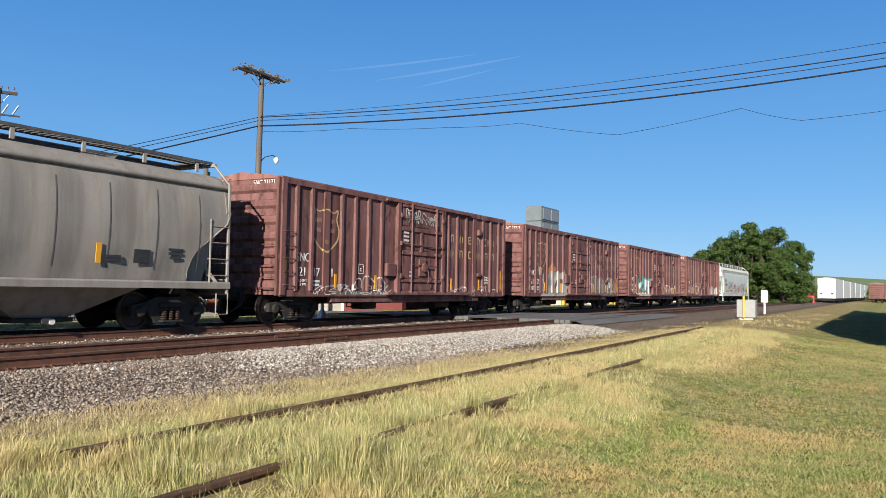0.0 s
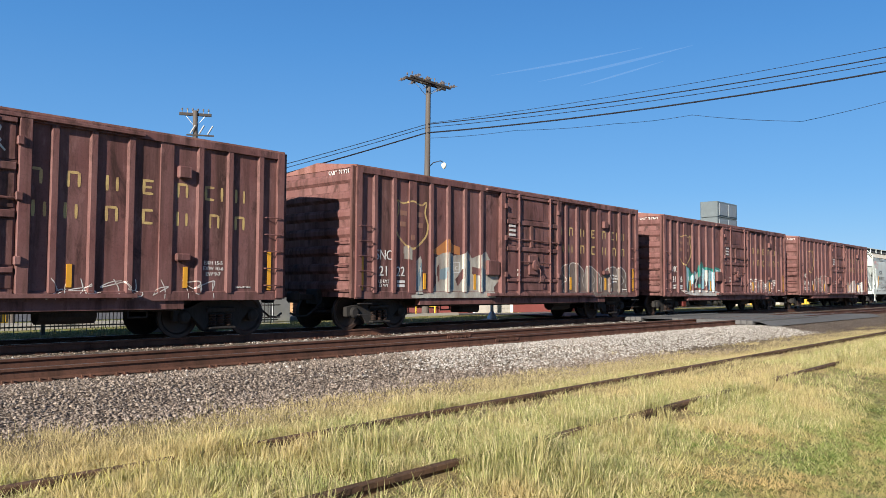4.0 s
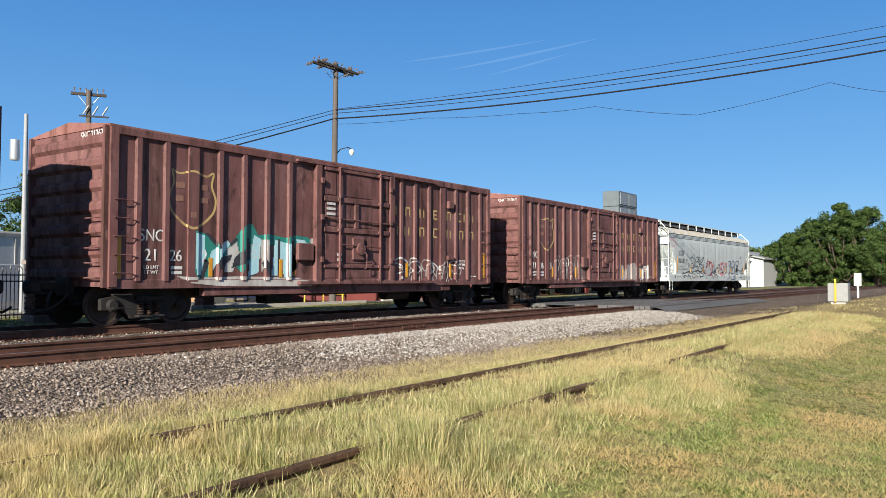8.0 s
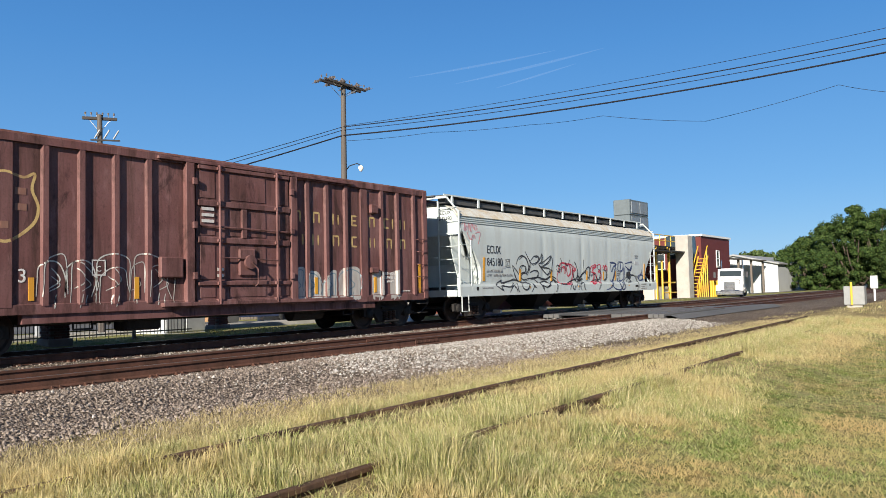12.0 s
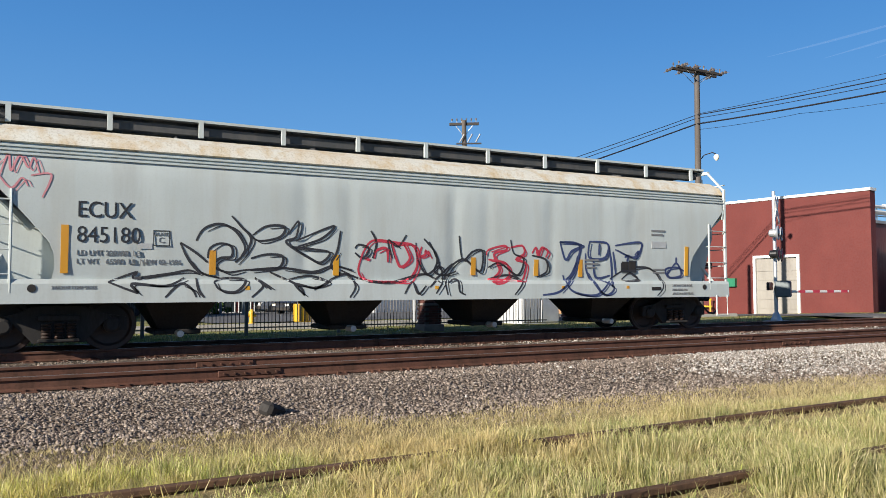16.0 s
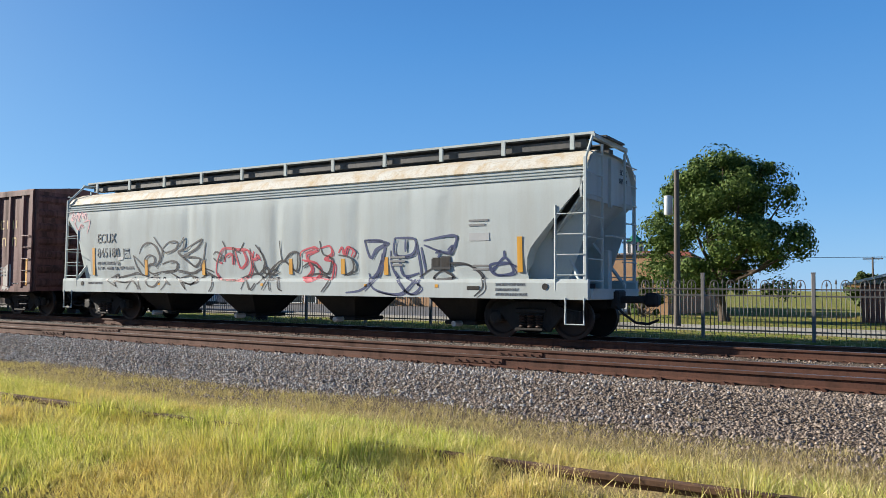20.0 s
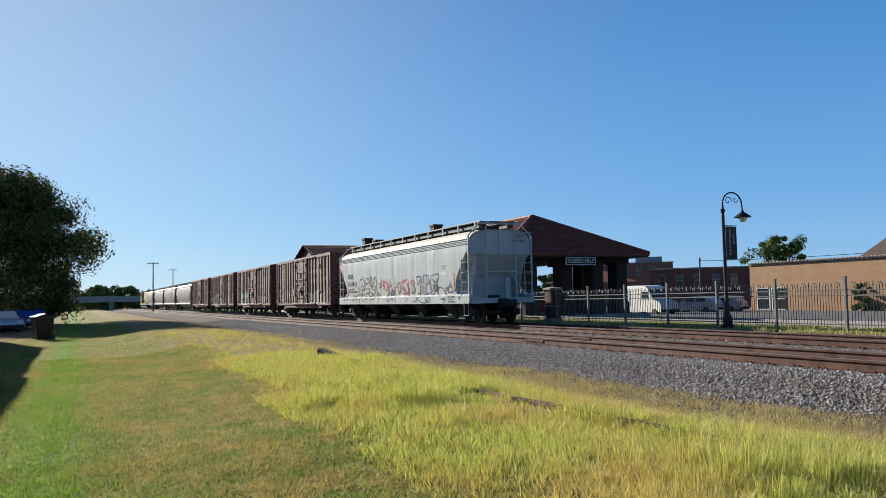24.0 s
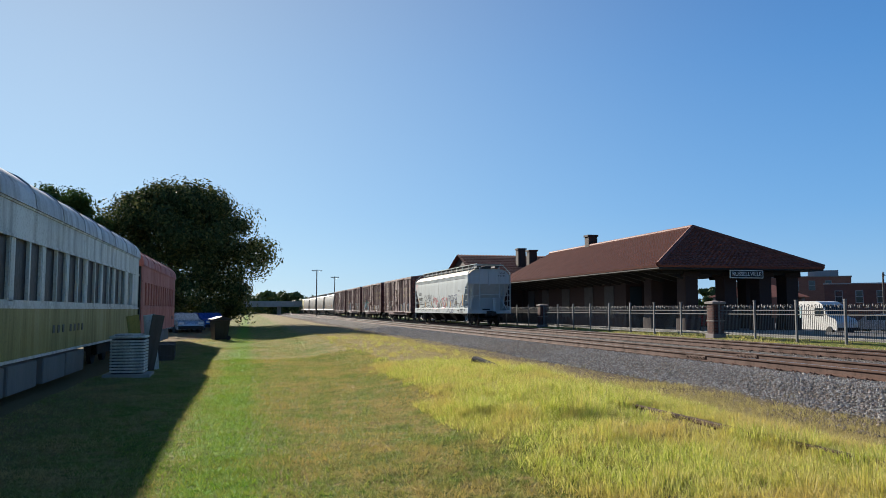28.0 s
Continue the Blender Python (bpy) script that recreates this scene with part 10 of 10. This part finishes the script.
# the town behind the depot
p = spot(-49.9, 110)
t = flat_building("brick_block", "long dark brick block with small upper windows", p.x, p.x + 14.5, p.y, p.y + 9, 4.9, TOWNDARK, base=-1.5, trim=GREYROOF, turned=47)
windows_on(t, [(1.6 + 2.3 * k, 3.3) for k in range(6)], 0.8, 1.5, "y", (0, -1), "small dark window", False, GREYROOF)
p = spot(-53.2, 140)
t = flat_building("brick_block", "tall dark brick block with roof shed", p.x, p.x + 12, p.y, p.y + 10, 7.0, TOWNBRICK, base=-1.5, turned=51)
part("roof_shed", Geo().box((8, 3, 7.5), (4.5, 3, 1.2)), GREYROOF, t)
windows_on(t, [(1.5 + 2.4 * k, 5.6) for k in range(4)], 0.9, 1.5, "y", (0, -1), "small dark window", False, GREYROOF)
p = spot(-56.6, 150)
flat_building("white_block", "pale block behind the depot porch", p.x, p.x + 9, p.y, p.y + 8, 6.6, PALE, base=-1.5, trim=GREYROOF, turned=55)
p = spot(-54.0, 85)
t = thing("pavilion", "open pavilion with brown hip roof on posts", "pavilion", pose(p.x, p.y, -0.4, 0, 0, 54))
part("roof", Geo().add([(-4.6, -3.4, 3.3), (4.6, -3.4, 3.3), (4.6, 3.4, 3.3), (-4.6, 3.4, 3.3), (-1.4, 0, 4.55), (1.4, 0, 4.55)], [(0, 1, 5, 4), (1, 2, 5), (2, 3, 4, 5), (3, 0, 4), (0, 3, 2, 1)]), TILE, t, "brown hip roof")
for a in (-4.0, 0.0, 4.0):
    for b in (-2.9, 2.9):
        part("post", Geo().box((a, b, 1.6), (0.3, 0.3, 3.4)), CAPSTONE, t)


# ================= trees and distance =================
BARK = paint("bark", (0.07, 0.05, 0.035), (0.12, 0.09, 0.065), 0.95, 0, 3.0, (4, 4, 0.6), (0.4, 0.7), 0.2, 0.5)


def leaf_material(name, stops):
    m, nt, b = nodes_of(name)
    geo = nt.nodes.new("ShaderNodeNewGeometry")
    col = ramp(nt, geo.outputs["Random Per Island"], stops)
    nt.links.new(col, b.inputs["Base Color"])
    b.inputs["Roughness"].default_value = 0.65
    b.inputs["Specular IOR Level"].default_value = 0.15
    tr = nt.nodes.new("ShaderNodeBsdfTranslucent")
    nt.links.new(col, tr.inputs["Color"])
    mx = nt.nodes.new("ShaderNodeMixShader")
    mx.inputs[0].default_value = 0.16
    nt.links.new(b.outputs[0], mx.inputs[1])
    nt.links.new(tr.outputs[0], mx.inputs[2])
    nt.links.new(mx.outputs[0], nt.nodes["Material Output"].inputs["Surface"])
    return m


LEAF = leaf_material("oak_leaves", [(0, (0.018, 0.038, 0.009)), (0.6, (0.04, 0.07, 0.016)), (1, (0.08, 0.11, 0.028))])
LEAF_LIGHT = leaf_material("light_leaves", [(0, (0.035, 0.065, 0.014)), (0.6, (0.07, 0.115, 0.024)), (1, (0.13, 0.17, 0.045))])
# light olive stops put the sun's glow on the oak into the leaf colour
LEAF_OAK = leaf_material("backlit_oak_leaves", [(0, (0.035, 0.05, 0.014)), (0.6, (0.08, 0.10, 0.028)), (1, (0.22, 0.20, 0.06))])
LEAF_FAR = leaf_material("far_leaves", [(0, (0.035, 0.06, 0.018)), (0.6, (0.06, 0.09, 0.028)), (1, (0.10, 0.13, 0.05))])


def leaf_cloud(rng, centres, radii, per, size):
    """Small bent leaves (two triangles) on the shells of clumps."""
    c = np.repeat(centres, per, 0)
    r = np.repeat(radii, per)[:, None]
    n = len(c)
    d = rng.normal(0, 1, (n, 3))
    d /= np.linalg.norm(d, axis=1)[:, None]
    p = c + d * r * rng.uniform(0.45, 1.08, (n, 1)) * np.array([1, 1, 0.8])
    a = rng.normal(0, 1, (n, 3))
    u = np.cross(d + 0.8 * a, a)
    u /= np.linalg.norm(u, axis=1)[:, None] + 1e-9
    w = np.cross(u, d + 0.5 * rng.normal(0, 1, (n, 3)))
    w /= np.linalg.norm(w, axis=1)[:, None] + 1e-9
    s = size * rng.uniform(0.6, 1.4, (n, 1))
    v = np.stack([p - u * s, p + w * s * 0.5, p + u * s, p - w * s * 0.5], 1)
    return v.reshape(-1, 3)


def tree(name, label, x, y, z, high, wide, trunk_high, seed, clumps=60, per=160, size=0.16, material=None, lean=0.0, group="trees"):
    r = random.Random(seed)
    rng = np.random.default_rng(seed)
    t = thing(name, label, "tree", pose(x, y, z), group=group)
    tg = Geo()
    rad = 0.032 * high
    pts = [Vector((0, 0, -0.2))]
    for k in range(5):
        pts.append(pts[-1] + Vector((r.uniform(-0.15, 0.15) + lean * 0.2, r.uniform(-0.15, 0.15), (trunk_high + 0.25 * high) / 5)))
    for k in range(5):
        tg.rod(pts[k], pts[k + 1], rad * (1.25 if k == 0 else 1) * (1 - 0.13 * k), 10, rad * (1 - 0.13 * (k + 1)))
    centres, radii = [], []
    for k in range(clumps):
        a = r.uniform(0, 2 * math.pi)
        h = r.uniform(0, 1) ** 0.8
        lobe = noise.noise(Vector((1.6 * math.cos(a), 1.6 * math.sin(a), 2.6 * h + seed)))
        ring = wide / 2 * math.sqrt(max(0.03, 1 - (2 * (h - 0.42)) ** 2 * 0.72)) * r.uniform(0.35, 1.0) * (1.0 + 0.36 * lobe)
        c = Vector((ring * math.cos(a), ring * math.sin(a), trunk_high + (high - trunk_high) * (0.04 + 0.9 * h)))
        centres.append(c)
        radii.append(wide * r.uniform(0.045, 0.135))
    for k in range(0, clumps, max(1, clumps // 14)):
        b = pts[r.randint(2, 4)]
        mid = b.lerp(centres[k], 0.5) + Vector((0, 0, -0.06 * high))
        tg.rod(b, mid, rad * 0.42, 7, rad * 0.28).rod(mid, centres[k], rad * 0.28, 6, rad * 0.08)
    part("trunk", tg, BARK, t, "rough brown trunk and limbs", smooth=True)
    v = leaf_cloud(rng, np.array(centres), np.array(radii), per, size)
    f = np.arange(len(v), dtype=np.int32)
    me = scatter_mesh("crown", v, f, 4, LEAF if material is None else material)
    ob = part("crown", me, None, t, "dense green leaves")
    return t


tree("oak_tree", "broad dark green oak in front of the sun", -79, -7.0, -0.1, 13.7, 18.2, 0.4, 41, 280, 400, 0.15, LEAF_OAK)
tree("oak_tree", "tall tree behind the parked coaches", -74, -17.0, -0.2, 12.6, 11, 2.0, 42, 130, 260, 0.15, LEAF_LIGHT)
tree("shade_tree", "round leafy shade tree behind the fence", -10.6, 49.5, -0.35, 10.4, 9.4, 1.4, 43, 170, 380, 0.11, LEAF_LIGHT)
tree("shade_tree", "leafy tree behind the flat brick building", spot(-41.2, 112).x, spot(-41.2, 112).y, -0.6, 9.9, 8.6, 1.2, 44, 80, 200, 0.14, LEAF_LIGHT)
tree("shade_tree", "large tree behind the white warehouse", spot(28.2, 100).x, spot(28.2, 100).y, -0.6, 14.0, 13, 2.5, 45, 130, 260, 0.19)
tree("shade_tree", "tree behind the white warehouse", spot(34.8, 95).x, spot(34.8, 95).y, -0.6, 11.0, 10, 2.0, 46, 100, 220, 0.19)
tree("shade_tree", "tree behind the sheds", spot(37.8, 80).x, spot(37.8, 80).y, -0.5, 9.8, 8, 2.0, 47, 50, 150, 0.28)
tree("shade_tree", "tree behind the sheds", spot(31.5, 92).x, spot(31.5, 92).y, -0.5, 9.0, 8, 2.0, 48, 45, 140, 0.3)
for k, (a, dist, h, w) in enumerate(((78.9, 128, 9.0, 8), (80.4, 126, 11.0, 8), (81.7, 122, 13.0, 8), (83.2, 124, 12.4, 8.5), (84.6, 135, 10.8, 8), (77.9, 140, 8.2, 8), (81.0, 140, 11.6, 9), (82.5, 138, 12.6, 9), (79.8, 118, 6.5, 7), (83.8, 119, 7.0, 8))):
    p = spot(a, dist)
    tree("yard_tree", "big dark green tree along the far yard", p.x, p.y, -0.6, h, w, 0.5, 60 + k, 90, 210, 0.16, LEAF)
for k, (a, dist, h, w) in enumerate(((-26, 66, 3.4, 3.6), (-30.3, 62, 2.6, 1.6), (-36.5, 61, 2.8, 2.4), (-17.4, 55, 3.2, 3.0), (-21.2, 60.5, 1.8, 2.2), (12.0, 59, 1.4, 2.6), (9.5, 60, 1.6, 2.4))):
    p = spot(a, dist / math.cos(radians(a)) * (0.97 if abs(a) > 14 else 1.0))
    tree("shrub", "green shrub against the wall", p.x, p.y, -0.6, h, w, 0.2, 80 + k, 22, 90, 0.14, LEAF_LIGHT, group="shrubs")
for k, (a, dist, h, w) in enumerate(((-3.4, 110, 4.6, 5), (76.0, 165, 8.5, 10), (-53, 150, 6.5, 10), (-57, 140, 6.0, 8))):
    p = spot(a, dist)
    tree("distant_tree", "distant green tree along the horizon", p.x, p.y, -0.7, h, w, 0.6, 90 + k, 30, 90, 0.4, LEAF_FAR)


def woods(name, label, h0, h1, dist, depth, high, n, seed, size):
    """A far belt of trees as clumps of leaves."""
    rng = np.random.default_rng(seed)
    a = np.radians(rng.uniform(h0, h1, n))
    d = dist + rng.uniform(0, depth, n)
    top = high * (0.65 + 0.5 * np.array([noise.noise(Vector((float(q) * 14, float(seed), 0))) for q in a]))
    z = rng.uniform(0, 1, n) * top
    c = np.stack([d * np.sin(a), d * np.cos(a), z - 1.0], -1)
    v = leaf_cloud(rng, c, rng.uniform(0.10, 0.22, n) * high, 40, size)
    me = scatter_mesh(name, v, np.arange(len(v), dtype=np.int32), 4, LEAF_FAR)
    tagged(new(name, me), label, "woods", kind="stuff")


woods("far_woods", "belt of distant trees at the end of the tracks", -96, -77, 250, 60, 10, 420, 5, 1.1)
woods("yard_woods", "belt of distant trees beyond the yard", 74, 99, 240, 60, 7, 420, 6, 1.0)
woods("lawn_woods", "belt of trees behind the parked coaches", -150, -100, 70, 40, 8, 300, 7, 0.6)
woods("street_woods", "distant trees behind the town", -76, -44, 210, 40, 6, 300, 9, 0.9)
HILL = leaf_material("wooded_hill", [(0, (0.05, 0.075, 0.045)), (1, (0.08, 0.11, 0.06))])
g = Geo()
pts = []
for k in range(61):
    a = radians(60 + 1.3 * k)
    hgt = 14 + 34 * (0.5 + 0.5 * noise.noise(Vector((k * 0.16, 2.2, 0)))) * min(1, k / 12)
    pts.append((1500 * math.sin(a), 1500 * math.cos(a), hgt))
vs = [(x, y, -5) for x, y, _ in pts] + pts + [(x * 1.5, y * 1.5, z * 0.6) for x, y, z in pts]
g.add(vs, [(r0 * 61 + k, r0 * 61 + k + 1, (r0 + 1) * 61 + k + 1, (r0 + 1) * 61 + k) for r0 in range(2) for k in range(60)])
solid("backdrop_hills", g, HILL, "low wooded hills on the horizon", "hills", kind="structure")
t = thing("road_bridge", "pale concrete road bridge far down the tracks", "bridge")
part("deck", Geo().box((-238, 12, 2.9), (6, 60, 0.9)), CONCRETE, t)
for y in (-12, -2, 9, 22, 32):
    part("pier", Geo().box((-238, y, 1.0), (1.2, 1.2, 3.6)), CONCRETE, t)
part("parapet", Geo().box((-235.2, 12, 3.7), (0.3, 60, 0.8)), CONCRETE, t)
# thin vapour trails high up
TRAIL = bpy.data.materials.new("vapour")
TRAIL.use_nodes = True
tn = TRAIL.node_tree
tr_b = tn.nodes["Principled BSDF"]
tr_b.inputs["Base Color"].default_value = (0.8, 0.85, 0.9, 1)
tr_b.inputs["Alpha"].default_value = 0.02
for h0, e0, h1, e1, w in ((51.5, 15.5, 62.5, 17.0, 5), (55, 15.0, 66, 16.9, 6), (58, 14.6, 64, 16.0, 4)):
    g = Geo()
    n = 12
    vs = []
    for k in range(n + 1):
        a, e = radians(h0 + (h1 - h0) * k / n), radians(e0 + (e1 - e0) * k / n)
        c = Vector((math.sin(a) * math.cos(e), math.cos(a) * math.cos(e), math.sin(e))) * 3600
        b = w * math.sin(math.pi * (k + 0.4) / (n + 0.8))
        vs += [c + Vector((0, 0, b)), c - Vector((0, 0, b))]
    g.add(vs, [(2 * k, 2 * k + 1, 2 * k + 3, 2 * k + 2) for k in range(n)])
    solid("vapour_trail", g, TRAIL, "faint white vapour trail in the sky", "vapour trail", kind="structure")


# ---- the locomotive at the head of the train ----
def locomotive():
    t = thing("locomotive", "grey and yellow diesel locomotive at the head of the train", "locomotive")
    body_m = plain("engine_yellow_grey", (0.42, 0.34, 0.12), 0.5)
    part("hood", Geo().box((1.5, 0, 2.7), (13, 1.9, 2.6), cut=0.08), body_m, t, "long engine hood")
    part("cab", Geo().box((-6.6, 0, 2.9), (2.6, 3.0, 3.0), cut=0.08), body_m, t, "driver's cab")
    part("nose", Geo().box((-8.8, 0, 2.1), (2.0, 1.9, 1.5), cut=0.1), body_m, t)
    part("frame", Geo().box((0, 0, 1.15), (20.5, 3.0, 0.4), cut=0.03), UNDER, t)
    part("fuel_tank", Geo().box((0, 0, 0.65), (4.6, 2.6, 0.7), cut=0.1), UNDER, t)
    for s in (-1, 1):
        part("side_window", Geo().box((-6.6, s * 1.51, 3.6), (1.4, 0.03, 0.7)), DARKGLASS, t)
        rail = Geo()
        rail.rod((-5, s * 1.45, 2.3), (8, s * 1.45, 2.3), 0.03, 5)
        for k in range(8):
            rail.rod((-5 + 1.85 * k, s * 1.45, 1.3), (-5 + 1.85 * k, s * 1.45, 2.3), 0.03, 5)
        part("handrail", rail, UNDER, t)
    for k in range(3):
        part("roof_fan", Geo().turn([(0.6, 4.0), (0.6, 4.15), (0.1, 4.2)], 14, (3 + 1.6 * k, 0, 0)), UNDER, t)
    for a in (-6.5, 6.5):
        tr = part("truck", Geo().box((a, 0, 0.6), (4.4, 2.6, 0.5), cut=0.05), UNDER, t, "three-axle truck")
        for b in (-1.6, 0, 1.6):
            part("wheelset", WHEELSET_MESH, None, tr, place=pose(a + b, 0, 0.46))
    return t


LOCO = locomotive()


# ================= ties and tie plates, piece by piece =================
def lay_ties():
    rr = random.Random(21)
    meshes = [tie_mesh(k) for k in range(5)]
    plate_near, plate_far = Geo(), Geo()
    rest = Geo()
    for track, middle, lo, hi in ((near_track, NEAR_TRACK, -70, 60), (train_track, TRAIN_TRACK, -70, 60)):
        n = int((hi - lo) / 0.52)
        for k in range(n):
            x = lo + 0.52 * k + rr.uniform(-0.04, 0.04)
            if 27.8 < x < 36.4:
                continue
            m = pose(x, middle + rr.uniform(-0.06, 0.06), RAIL_TOP - 0.28 + rr.uniform(-0.012, 0.004), 0, 0, rr.uniform(-1.5, 1.5))
            close = -30 < x < 28 if track is near_track else -30 < x < 20
            if close:
                part("tie", meshes[rr.randrange(5)], None, track, place=m)
            else:
                rest.box(m.translation, (0.22, 2.6, 0.17))
            if -25 < x < 25:
                plates_for(plate_near if track is near_track else plate_far, x, middle)
    tagged(part("more_ties", rest, TIE, near_track), kind="stuff")
    tagged(part("tie_plates", plate_near, RAIL, near_track, "rusty tie plates and spikes"), kind="stuff")
    tagged(part("tie_plates", plate_far, RAIL, train_track, "rusty tie plates and spikes"), kind="stuff")


lay_ties()


# ================= movement =================
# seconds and the place of the last car's rear end along the track
REAR = [(0.0, 103.15), (1.0, 97.85), (2.5, 90.0), (3.0, 87.4), (5.5, 74.3), (8.0, 61.1), (11.0, 44.8), (14.0, 28.2), (15.5, 19.75), (17.0, 11.2), (18.0, 5.52), (19.0, -0.17), (20.0, -5.95), (21.0, -11.75),
        (21.5, -14.66), (23.5, -26.2), (25.0, -34.95), (28.0, -52.8)]
FIT = np.polyfit([p[0] for p in REAR], [p[1] for p in REAR], 4)


def rear_at(t):
    return float(np.polyval(FIT, t))


# distance of each car's middle ahead of the rear end
AHEAD = [(H5, 8.87)]
d = 17.75 + 1.82 + 7.45
for c in (B4, B3, B2, B1):
    AHEAD.append((c, d))
    d += 14.9 + (2.42 if c is B4 else 2.27)
d += 8.87 - 7.45 - 0.32
for c in GREY_CARS:
    AHEAD.append((c, d))
    d += 17.75 + 2.0
ENGINE_AT = d + 1.2


def motions():
    times = [i * 0.5 for i in range(57)]
    for car, ahead in AHEAD + ENGINE:
        walk(car, [(t, pose(rear_at(t) - ahead, TRAIN_TRACK, RAIL_TOP)) for t in times])
    ticks = [i * 0.1 for i in range(281)]
    for w in WHEELSETS:
        if w.parent.parent in NEAR_CARS:
            x, _, z = w.location
            walk(w, [(t, pose(x, 0, z, 0, math.degrees((rear_at(t) - rear_at(0)) / 0.46), 0)) for t in ticks])


NEAR_CARS = [H5, B1, B2, B3, B4, GREY]
ENGINE = [(LOCO, ENGINE_AT)]
motions()
